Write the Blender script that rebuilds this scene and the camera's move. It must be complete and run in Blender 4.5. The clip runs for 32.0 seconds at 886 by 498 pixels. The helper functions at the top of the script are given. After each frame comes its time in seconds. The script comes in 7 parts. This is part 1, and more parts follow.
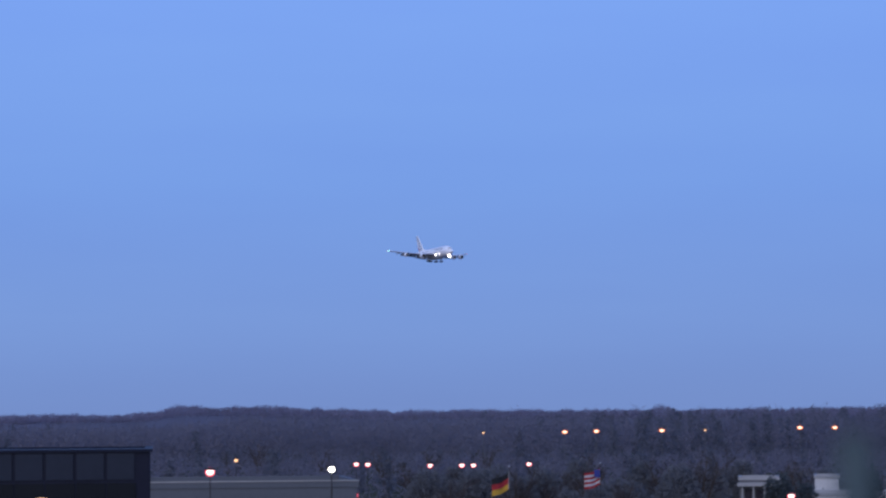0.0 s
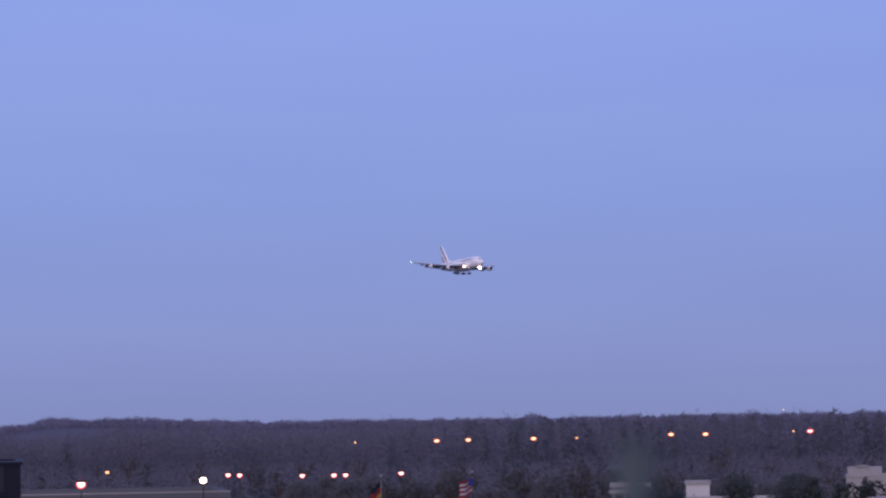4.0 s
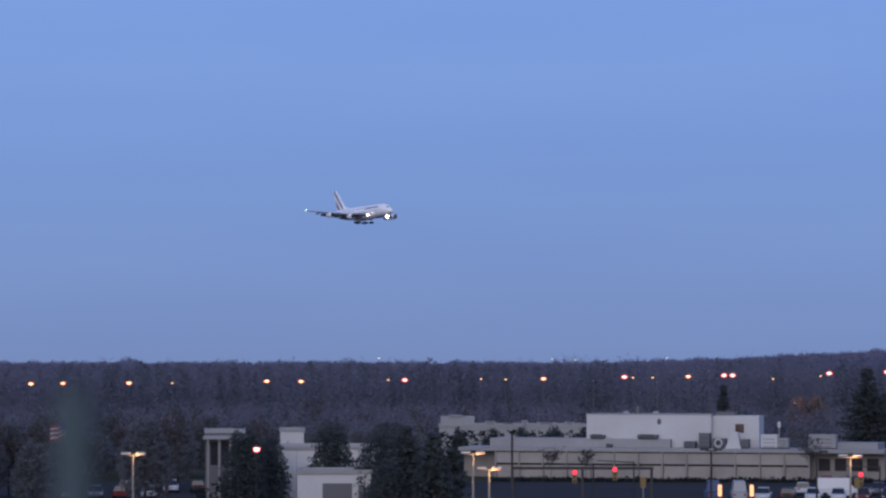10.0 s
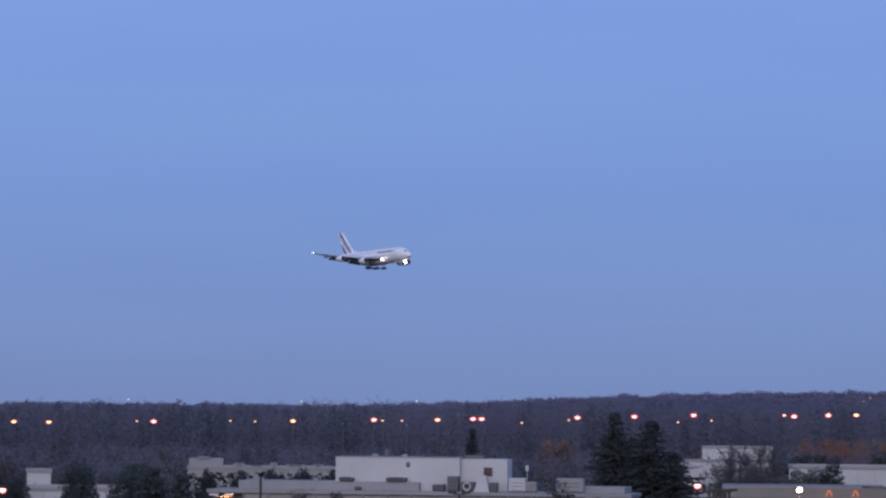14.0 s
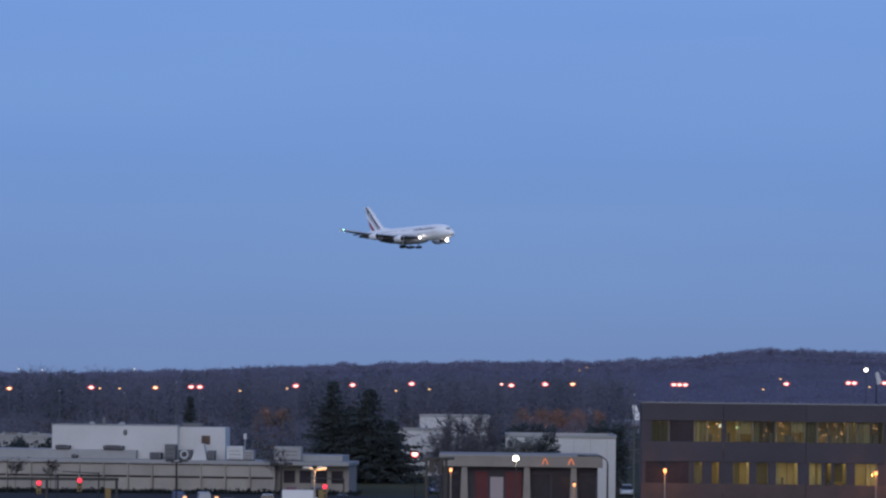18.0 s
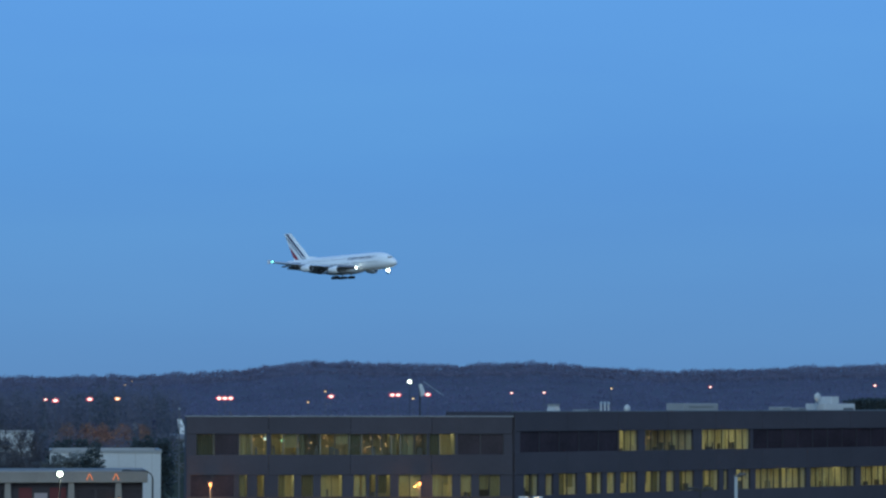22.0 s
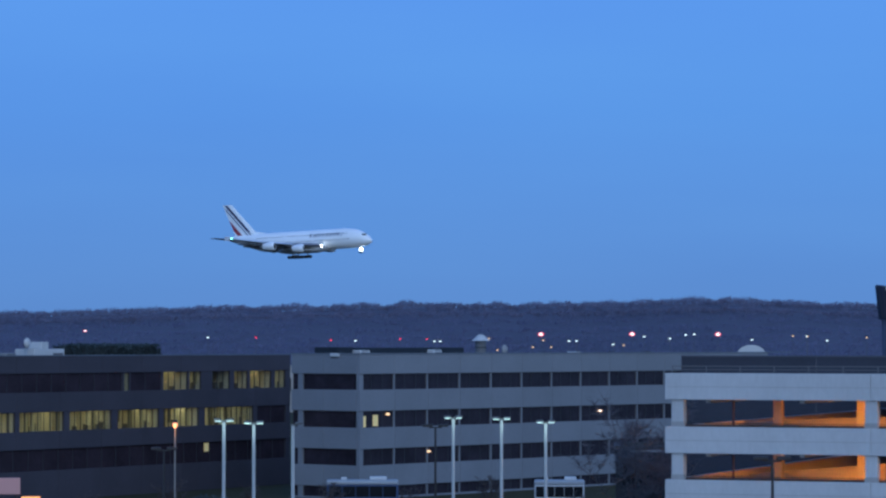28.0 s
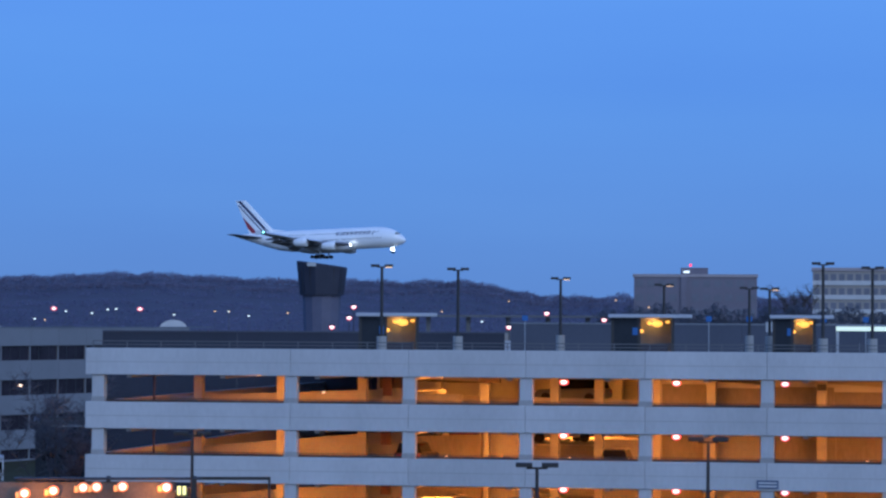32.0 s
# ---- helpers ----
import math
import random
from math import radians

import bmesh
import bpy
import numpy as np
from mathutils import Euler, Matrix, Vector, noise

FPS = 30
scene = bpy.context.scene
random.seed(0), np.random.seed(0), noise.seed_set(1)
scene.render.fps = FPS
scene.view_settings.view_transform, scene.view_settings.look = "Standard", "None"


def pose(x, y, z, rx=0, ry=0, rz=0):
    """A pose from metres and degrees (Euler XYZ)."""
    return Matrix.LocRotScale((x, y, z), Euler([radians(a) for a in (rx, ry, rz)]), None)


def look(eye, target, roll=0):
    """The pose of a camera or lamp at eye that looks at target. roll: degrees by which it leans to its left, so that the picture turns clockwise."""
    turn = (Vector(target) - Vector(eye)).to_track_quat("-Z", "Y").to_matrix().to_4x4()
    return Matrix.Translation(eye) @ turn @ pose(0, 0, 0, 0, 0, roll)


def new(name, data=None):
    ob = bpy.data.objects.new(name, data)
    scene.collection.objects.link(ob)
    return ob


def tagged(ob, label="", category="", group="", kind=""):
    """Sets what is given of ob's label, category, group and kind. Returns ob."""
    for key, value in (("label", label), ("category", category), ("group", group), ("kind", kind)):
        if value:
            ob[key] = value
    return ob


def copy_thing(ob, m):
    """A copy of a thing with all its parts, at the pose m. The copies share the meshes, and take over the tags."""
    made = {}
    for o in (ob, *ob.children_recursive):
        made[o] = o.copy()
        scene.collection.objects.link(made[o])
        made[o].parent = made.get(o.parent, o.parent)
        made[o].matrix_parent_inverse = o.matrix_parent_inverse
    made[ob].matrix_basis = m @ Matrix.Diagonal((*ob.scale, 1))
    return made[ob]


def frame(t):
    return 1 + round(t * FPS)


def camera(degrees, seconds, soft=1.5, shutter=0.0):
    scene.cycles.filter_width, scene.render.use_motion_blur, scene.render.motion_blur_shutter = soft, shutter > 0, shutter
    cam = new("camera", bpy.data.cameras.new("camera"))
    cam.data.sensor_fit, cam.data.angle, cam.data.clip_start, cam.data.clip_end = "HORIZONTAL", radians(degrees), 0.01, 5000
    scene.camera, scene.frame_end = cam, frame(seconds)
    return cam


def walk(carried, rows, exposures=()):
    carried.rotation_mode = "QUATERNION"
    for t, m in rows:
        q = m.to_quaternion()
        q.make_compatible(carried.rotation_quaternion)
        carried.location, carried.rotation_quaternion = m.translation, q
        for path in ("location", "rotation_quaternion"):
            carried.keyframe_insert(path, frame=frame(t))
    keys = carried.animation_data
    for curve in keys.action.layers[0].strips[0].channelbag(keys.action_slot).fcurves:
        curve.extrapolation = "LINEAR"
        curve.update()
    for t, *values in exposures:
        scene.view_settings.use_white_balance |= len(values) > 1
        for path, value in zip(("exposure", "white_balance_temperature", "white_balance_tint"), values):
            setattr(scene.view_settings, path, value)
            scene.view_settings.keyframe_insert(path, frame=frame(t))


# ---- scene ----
H = 15.5   # the eye's height above the ground
ARM = 0.35  # from the shoulder's turning axis to the lens


def at(bearing, r, z=0.0):
    """A place by its bearing in degrees and its distance from the viewpoint."""
    a = radians(bearing)
    return Vector((r * math.sin(a), r * math.cos(a), z))


def aim(bearing, elevation, roll, sway):
    """sway: millimetres to the right by which the hand has drifted."""
    eye = at(bearing, ARM, H) + at(bearing + 90, sway * 0.001)
    e = radians(elevation)
    return look(eye, eye + at(bearing, 100 * math.cos(e), 100 * math.sin(e)), roll)


cam = camera(15.396, 32.0, soft=2.4)
cam.data.dof.use_dof = True
cam.data.dof.focus_distance = 450
cam.data.dof.aperture_fstop = cam.data.lens / 8.5
walk(cam, [(t, aim(a, e, r, s)) for t, a, e, r, s in [
    (0.0, -62.039, 2.887, -0.45, -3.6), (0.5, -61.372, 2.784, -0.41, -4.0), (1.0, -60.791, 2.651, -0.47, -5.4), (1.5, -60.449, 2.570, -0.66, -5.2),
    (2.0, -60.244, 2.610, -0.88, 0.3), (2.5, -60.116, 2.961, -0.97, 2.5), (4.5, -59.405, 3.015, -0.89, 5.3), (5.0, -57.516, 2.761, -0.90, 6.0),
    (5.5, -56.688, 2.412, -0.93, 4.6), (6.0, -56.116, 2.204, -0.65, 2.2), (6.5, -55.809, 2.368, -0.32, 0.0), (7.0, -55.167, 2.586, -0.25, -2.1),
    (7.5, -54.446, 2.663, -0.24, -1.8), (8.0, -53.604, 2.573, -0.14, -1.5), (8.5, -53.308, 2.346, 0.07, -5.1), (9.0, -53.181, 2.187, 0.17, -1.5),
    (9.5, -52.992, 2.026, 0.08, 0.2), (10.0, -52.785, 2.032, 0.03, -3.6), (10.5, -51.624, 2.376, 0.16, -2.7), (11.0, -51.088, 2.596, 0.34, -1.8),
    (11.5, -50.608, 2.697, 0.38, -0.9), (12.0, -50.814, 2.415, 0.26, 0.0), (12.5, -50.393, 3.004, 0.14, 0.0), (13.0, -50.019, 3.247, 0.23, 0.0),
    (13.5, -49.087, 2.800, 0.41, 0.0), (14.0, -48.438, 2.791, 0.45, 0.0), (14.5, -47.859, 2.739, 0.39, 0.0), (16.5, -45.807, 2.461, 0.37, 0.0),
    (17.0, -45.195, 2.424, 0.41, 0.0), (17.5, -44.404, 2.344, 0.52, 0.0), (18.0, -43.529, 2.283, 0.63, 0.0), (18.5, -42.740, 2.299, 0.64, 0.0),
    (19.0, -41.931, 2.361, 0.58, 0.0), (19.5, -40.896, 2.474, 0.51, 0.0), (20.0, -39.593, 2.591, 0.50, 0.0), (20.5, -38.365, 2.695, 0.45, 0.0),
    (21.0, -37.401, 2.680, 0.32, 0.0), (21.5, -36.411, 2.670, 0.21, 0.0), (22.0, -35.580, 2.569, 0.07, 0.0), (22.5, -34.756, 2.458, -0.11, 0.0),
    (23.0, -33.843, 2.393, -0.21, 0.0), (23.5, -32.871, 2.433, -0.11, 0.0), (24.0, -31.784, 2.397, 0.11, 0.0), (24.5, -30.747, 2.199, 0.04, 0.0),
    (26.5, -25.691, 1.956, -0.24, 0.0), (27.0, -24.205, 2.011, -0.26, 0.0), (27.5, -22.990, 1.944, -0.10, 0.0), (28.0, -21.852, 1.629, 0.06, 0.0),
    (28.5, -20.750, 1.402, 0.12, 0.0), (29.0, -19.537, 1.618, 0.04, 0.0), (29.5, -18.200, 1.806, -0.03, 0.0), (30.0, -16.926, 1.715, 0.04, 0.0),
    (30.5, -15.675, 1.457, 0.15, 0.0), (31.0, -14.365, 1.254, 0.17, 0.0), (31.5, -13.150, 1.138, 0.28, 0.0), (32.0, -11.787, 1.221, 0.30, 0.0),
]], exposures=[(0, 0, 6563, 16.1), (2, 0, 7154, 26.5), (5, 0.02, 8118, 37.8), (6, -0.05, 7942, 29.8), (8, -0.05, 7512, 19.4), (9, -0.08, 7540, 19.1), (11, -0.09, 7065, 11.5), (13, -0.1, 7039, 9.9), (14, -0.11, 7360, 18.1), (17, -0.15, 7340, 14.8), (19, -0.16, 6780, 1.6), (20, -0.16, 6418, -3.4), (21, -0.17, 6105, -9.9), (23, -0.18, 5590, -22.1), (24, -0.18, 5429, -24.7), (28, -0.2, 5317, -3.5), (30, -0.2, 5179, 0.5), (32, -0.2, 5261, 2.6)])

# ---- sky and light: dusk, the afterglow behind the viewer ----
world = bpy.data.worlds.new("world")
scene.world = world
world.use_nodes = True
nt = world.node_tree
nt.nodes.clear()
N = nt.nodes.new
w_out, w_bg, w_tc, w_sep = N("ShaderNodeOutputWorld"), N("ShaderNodeBackground"), N("ShaderNodeTexCoord"), N("ShaderNodeSeparateXYZ")
w_ramp, w_noise, w_map, w_mix, w_glow, w_mul = N("ShaderNodeValToRGB"), N("ShaderNodeTexNoise"), N("ShaderNodeMapping"), N("ShaderNodeMixRGB"), N("ShaderNodeMapRange"), N("ShaderNodeMixRGB")
nt.links.new(w_tc.outputs["Generated"], w_sep.inputs[0])
nt.links.new(w_sep.outputs["Z"], w_ramp.inputs[0])
el = w_ramp.color_ramp.elements
el[0].position, el[0].color = 0.0, (0.170, 0.280, 0.585, 1)
el[1].position, el[1].color = 1.0, (0.10, 0.20, 0.55, 1)
for p, c in ((0.03, (0.177, 0.317, 0.68, 1)), (0.07, (0.175, 0.345, 0.78, 1)), (0.125, (0.190, 0.375, 0.87, 1)), (0.4, (0.14, 0.28, 0.70, 1))):
    e = el.new(p)
    e.color = c
# thin veils of cloud
w_map.inputs["Scale"].default_value = (3, 3, 20)
nt.links.new(w_tc.outputs["Generated"], w_map.inputs[0])
nt.links.new(w_map.outputs[0], w_noise.inputs["Vector"])
w_noise.inputs["Scale"].default_value, w_noise.inputs["Detail"].default_value = 1.3, 4
w_mix.blend_type = "OVERLAY"
w_mix.inputs[0].default_value = 0.10
nt.links.new(w_ramp.outputs[0], w_mix.inputs[1])
nt.links.new(w_noise.outputs["Fac"], w_mix.inputs[2])
# the western sky is brighter
w_glow.inputs["From Min"].default_value, w_glow.inputs["From Max"].default_value = 0.15, -0.95
w_glow.inputs["To Min"].default_value, w_glow.inputs["To Max"].default_value = 0.0, 1.0
w_side = N("ShaderNodeMath")
w_side.operation, w_side.inputs[1].default_value = "MULTIPLY_ADD", -0.8
nt.links.new(w_sep.outputs["X"], w_side.inputs[0])
nt.links.new(w_sep.outputs["Y"], w_side.inputs[2])
nt.links.new(w_side.outputs[0], w_glow.inputs["Value"])
w_mul.blend_type = "MULTIPLY"
w_mul.inputs[0].default_value = 1
nt.links.new(w_mix.outputs[0], w_mul.inputs[1])
w_west = N("ShaderNodeMixRGB")
w_west.inputs[1].default_value, w_west.inputs[2].default_value = (1, 1, 1, 1), (3.3, 2.35, 1.65, 1)
nt.links.new(w_glow.outputs[0], w_west.inputs[0])
nt.links.new(w_west.outputs[0], w_mul.inputs[2])
nt.links.new(w_mul.outputs[0], w_bg.inputs[0])
w_bg.inputs[1].default_value = 1.0
nt.links.new(w_bg.outputs[0], w_out.inputs[0])

sun = new("sun", bpy.data.lights.new("sun", "SUN"))
sun.data.energy, sun.data.angle, sun.data.color = 0.85, radians(50), (1.0, 0.92, 0.90)
sun.matrix_world = look((130, -170, 80), (0, 0, 0))


def area_lamp(name, place, size_x, size_y, watts, colour, turn=0.0):
    la = bpy.data.lights.new(name, "AREA")
    la.shape, la.size, la.size_y, la.energy, la.color = "RECTANGLE", size_x, size_y, watts, colour
    ob = new(name, la)
    ob.matrix_world = pose(*place, 0, 0, turn)
    return ob


def point_lamp(name, place, watts, colour, radius=0.15):
    la = bpy.data.lights.new(name, "POINT")
    la.energy, la.color, la.shadow_soft_size = watts, colour, radius
    ob = new(name, la)
    ob.location = place
    return ob


# ---- materials ----
def mat(name, colour, rough=0.7, metal=0.0, vary=0.25, scale=1.0, bump=0.0, fine=12.0, coat=0.0, piece=0.0, stretch=(1, 1, 1), sheen=0.5):
    m = bpy.data.materials.new(name)
    m.use_nodes = True
    t = m.node_tree
    b = t.nodes["Principled BSDF"]
    b.inputs["Roughness"].default_value, b.inputs["Metallic"].default_value = rough, metal
    b.inputs["Coat Weight"].default_value, b.inputs["Specular IOR Level"].default_value = coat, sheen
    tc, mp = t.nodes.new("ShaderNodeTexCoord"), t.nodes.new("ShaderNodeMapping")
    mp.inputs["Scale"].default_value = stretch
    t.links.new(tc.outputs["Object"], mp.inputs[0])
    n1, n2 = t.nodes.new("ShaderNodeTexNoise"), t.nodes.new("ShaderNodeTexNoise")
    n1.inputs["Scale"].default_value, n1.inputs["Detail"].default_value = scale, 4
    n2.inputs["Scale"].default_value, n2.inputs["Detail"].default_value = scale * fine, 3
    for n in (n1, n2):
        t.links.new(mp.outputs[0], n.inputs["Vector"])
    add = t.nodes.new("ShaderNodeMath")
    add.operation = "MULTIPLY_ADD"
    t.links.new(n2.outputs["Fac"], add.inputs[0])
    add.inputs[1].default_value = 0.5
    t.links.new(n1.outputs["Fac"], add.inputs[2])
    mr = t.nodes.new("ShaderNodeMapRange")
    mr.inputs["From Min"].default_value, mr.inputs["From Max"].default_value = 0.4, 1.1
    mr.inputs["To Min"].default_value, mr.inputs["To Max"].default_value = 1 - vary, 1 + vary
    t.links.new(add.outputs[0], mr.inputs["Value"])
    mul = t.nodes.new("ShaderNodeMixRGB")
    mul.blend_type, mul.inputs[0].default_value, mul.inputs[1].default_value = "MULTIPLY", 1, (*colour, 1)
    last = mr.outputs[0]
    if piece:
        oi, pr, pm = t.nodes.new("ShaderNodeObjectInfo"), t.nodes.new("ShaderNodeMapRange"), t.nodes.new("ShaderNodeMath")
        pr.inputs["To Min"].default_value, pr.inputs["To Max"].default_value = 1 - piece, 1 + piece
        t.links.new(oi.outputs["Random"], pr.inputs["Value"])
        pm.operation = "MULTIPLY"
        t.links.new(last, pm.inputs[0])
        t.links.new(pr.outputs[0], pm.inputs[1])
        last = pm.outputs[0]
    t.links.new(last, mul.inputs[2])
    t.links.new(mul.outputs[0], b.inputs["Base Color"])
    if bump:
        bp = t.nodes.new("ShaderNodeBump")
        bp.inputs["Strength"].default_value, bp.inputs["Distance"].default_value = bump, 0.02
        t.links.new(n2.outputs["Fac"], bp.inputs["Height"])
        t.links.new(bp.outputs[0], b.inputs["Normal"])
    return m


def glow(name, colour, strength):
    m = bpy.data.materials.new(name)
    m.use_nodes = True
    b = m.node_tree.nodes["Principled BSDF"]
    b.inputs["Base Color"].default_value = (*colour, 1)
    b.inputs["Emission Color"].default_value, b.inputs["Emission Strength"].default_value = (*colour, 1), strength
    return m


def clear_glass(name, tint, gloss=0.12):
    m = bpy.data.materials.new(name)
    m.use_nodes = True
    t = m.node_tree
    t.nodes.clear()
    o, mx, tr, gl = (t.nodes.new(k) for k in ("ShaderNodeOutputMaterial", "ShaderNodeMixShader", "ShaderNodeBsdfTransparent", "ShaderNodeBsdfGlossy"))
    tr.inputs[0].default_value = (*tint, 1)
    gl.inputs["Roughness"].default_value = 0.03
    mx.inputs[0].default_value = gloss
    t.links.new(tr.outputs[0], mx.inputs[1])
    t.links.new(gl.outputs[0], mx.inputs[2])
    t.links.new(mx.outputs[0], o.inputs[0])
    return m


def cloth(name, colour):
    m = bpy.data.materials.new(name)
    m.use_nodes = True
    t = m.node_tree
    t.nodes.clear()
    o, mx, tr, di, oi, mr, mu = (t.nodes.new(k) for k in ("ShaderNodeOutputMaterial", "ShaderNodeMixShader", "ShaderNodeBsdfTranslucent", "ShaderNodeBsdfDiffuse", "ShaderNodeObjectInfo", "ShaderNodeMapRange", "ShaderNodeMixRGB"))
    mr.inputs["To Min"].default_value, mr.inputs["To Max"].default_value = 0.22, 1.12
    t.links.new(oi.outputs["Random"], mr.inputs["Value"])
    mu.blend_type, mu.inputs[0].default_value, mu.inputs[1].default_value = "MULTIPLY", 1, (*colour, 1)
    t.links.new(mr.outputs[0], mu.inputs[2])
    mx.inputs[0].default_value = 0.4
    for s in (tr, di):
        t.links.new(mu.outputs[0], s.inputs[0])
    t.links.new(tr.outputs[0], mx.inputs[1])
    t.links.new(di.outputs[0], mx.inputs[2])
    t.links.new(mx.outputs[0], o.inputs[0])
    return m


def twiggy(name, colour, vary=0.25, scale=0.05):
    """Fine twigs or needles: they scatter light to both sides; patches of tone from tree to tree."""
    m = bpy.data.materials.new(name)
    m.use_nodes = True
    t = m.node_tree
    t.nodes.clear()
    o, mx, tr, di, tc, n1, n2, ad, mr, mu = (t.nodes.new(k) for k in ("ShaderNodeOutputMaterial", "ShaderNodeMixShader", "ShaderNodeBsdfTranslucent", "ShaderNodeBsdfDiffuse", "ShaderNodeTexCoord", "ShaderNodeTexNoise", "ShaderNodeTexNoise", "ShaderNodeMath", "ShaderNodeMapRange", "ShaderNodeMixRGB"))
    for n, k, d in ((n1, 1, 2), (n2, 5, 2)):
        n.inputs["Scale"].default_value, n.inputs["Detail"].default_value = scale * k, d
        t.links.new(tc.outputs["Object"], n.inputs["Vector"])
    ad.operation = "ADD"
    t.links.new(n1.outputs["Fac"], ad.inputs[0])
    t.links.new(n2.outputs["Fac"], ad.inputs[1])
    mr.inputs["From Min"].default_value, mr.inputs["From Max"].default_value = 0.6, 1.4
    mr.inputs["To Min"].default_value, mr.inputs["To Max"].default_value = 1 - vary, 1 + vary
    t.links.new(ad.outputs[0], mr.inputs["Value"])
    mu.blend_type, mu.inputs[0].default_value, mu.inputs[1].default_value = "MULTIPLY", 1, (*colour, 1)
    t.links.new(mr.outputs[0], mu.inputs[2])
    mx.inputs[0].default_value = 0.5
    for sh in (tr, di):
        t.links.new(mu.outputs[0], sh.inputs[0])
    t.links.new(tr.outputs[0], mx.inputs[1])
    t.links.new(di.outputs[0], mx.inputs[2])
    t.links.new(mx.outputs[0], o.inputs[0])
    return m


M_GRASS = mat("winter_grass", (0.055, 0.052, 0.030), 0.95, vary=0.5, scale=0.02, fine=30, sheen=0.05)
M_ASPHALT = mat("asphalt", (0.038, 0.037, 0.038), 0.9, vary=0.3, scale=0.05, fine=60, bump=0.2, sheen=0.08)
M_KERB = mat("kerb_concrete", (0.33, 0.32, 0.30), 0.85, vary=0.2, scale=0.6)
M_WHITELINE = mat("road_paint", (0.62, 0.62, 0.60), 0.8, vary=0.3, scale=2)
M_BARK = twiggy("bare_twigs", (0.120, 0.102, 0.098), 0.35, 0.2)
# distance haze is painted into the hills: paler and more violet than near trees
M_HILLGROUND = mat("hazy_hill_floor", (0.085, 0.077, 0.106), 0.95, vary=0.2, scale=0.006)
M_HILL_HAZE = twiggy("hill_woods", (0.222, 0.206, 0.292), 0.16, 0.012)
# crest trees: a lightened copy of the hill woods, light put into colour
M_HILL_CREST = twiggy("lightened_crest_woods", (0.262, 0.240, 0.305), 0.16, 0.012)
# the far woods' pale blue-violet lift is haze put into their base colour
M_BARK_HAZE = twiggy("bare_woods", (0.200, 0.188, 0.222), 0.16, 0.035)
M_PINE_HAZE = twiggy("pine_woods", (0.158, 0.162, 0.184), 0.2, 0.05)
M_PALEBARK = twiggy("pale_grey_twigs", (0.17, 0.155, 0.16), 0.3, 0.4)
M_TRUNK = mat("trunk_bark", (0.075, 0.055, 0.042), 0.95, vary=0.4, scale=1.5, bump=0.5)
M_NEEDLE = twiggy("conifer_needles", (0.100, 0.115, 0.112), 0.35, 0.35)
# grove foliage lightened in colour for the glare and haze that veil it
M_GROVE = twiggy("veiled_evergreen_foliage", (0.205, 0.204, 0.208), 0.3, 0.2)
M_HEDGE = twiggy("dark_hedge", (0.042, 0.048, 0.045), 0.4, 0.5)
# the leaves' russet also carries orange lamplight in its base colour
M_RUST = twiggy("russet_lamplit_leaves", (0.28, 0.20, 0.165), 0.35, 0.3)
# shrub green lightened to olive grey for the lamplight on it
M_LITSHRUB = twiggy("lamplit_shrub", (0.21, 0.215, 0.20), 0.3, 0.4)
M_WHITE_WALL = mat("pale_render", (0.53, 0.52, 0.505), 0.8, vary=0.12, scale=0.15, fine=20, bump=0.1)
M_ROOF = mat("flat_roof", (0.30, 0.295, 0.29), 0.85, vary=0.15, scale=0.1, fine=15)
M_TAN = mat("tan_precast", (0.33, 0.30, 0.27), 0.85, vary=0.18, scale=0.3, fine=15, bump=0.15, piece=0.07)
M_GREYBLD = mat("grey_cladding", (0.125, 0.125, 0.13), 0.7, vary=0.12, scale=0.15, fine=20)
M_SLATEWALL = mat("slate_grey_wall", (0.088, 0.096, 0.112), 0.75, vary=0.14, scale=0.2, fine=15)
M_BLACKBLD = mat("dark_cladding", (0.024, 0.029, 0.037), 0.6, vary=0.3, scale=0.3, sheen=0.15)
M_DARKPANEL = mat("smoked_panel", (0.020, 0.025, 0.038), 0.6, vary=0.2, scale=0.2, sheen=0.14)
M_BROWN = mat("dark_brown_precast", (0.049, 0.043, 0.054), 0.8, vary=0.2, scale=0.25, fine=18, bump=0.15, piece=0.06)
M_BRICK = mat("brick_base", (0.080, 0.054, 0.052), 0.85, vary=0.25, scale=0.8, fine=15)
M_BLUEGREY = mat("blue_grey_precast", (0.205, 0.21, 0.228), 0.75, vary=0.12, scale=0.2, fine=20, bump=0.1, piece=0.04)
M_CONCRETE = mat("pale_concrete", (0.50, 0.495, 0.495), 0.85, vary=0.14, scale=0.25, fine=20, bump=0.15, piece=0.05, stretch=(1, 1, 0.4))
M_SLAB = mat("garage_slab", (0.34, 0.33, 0.32), 0.85, vary=0.2, scale=0.3, fine=15)
M_GLASS_DARK = mat("dark_glazing", (0.010, 0.011, 0.014), 0.06, vary=0.1, scale=0.5, coat=0.3)
# reddish, uneven base colours paint in what the office panes reflect
M_OFFICEGLASS = mat("office_glazing", (0.034, 0.026, 0.033), 0.2, vary=0.5, scale=0.3, sheen=0.12)
M_GREYGLASS = mat("grey_office_glazing", (0.030, 0.025, 0.033), 0.18, vary=0.5, scale=0.35, fine=5, sheen=0.2)
M_GLASS = clear_glass("window_glass", (0.86, 0.88, 0.86), 0.08)
M_FRAME = mat("dark_frame", (0.035, 0.035, 0.04), 0.5, vary=0.1)
M_STEEL = mat("galvanised_steel", (0.42, 0.43, 0.44), 0.45, 0.7, vary=0.15, scale=2)
M_DARKSTEEL = mat("dark_bronze_paint", (0.022, 0.020, 0.020), 0.5, vary=0.15, scale=2)
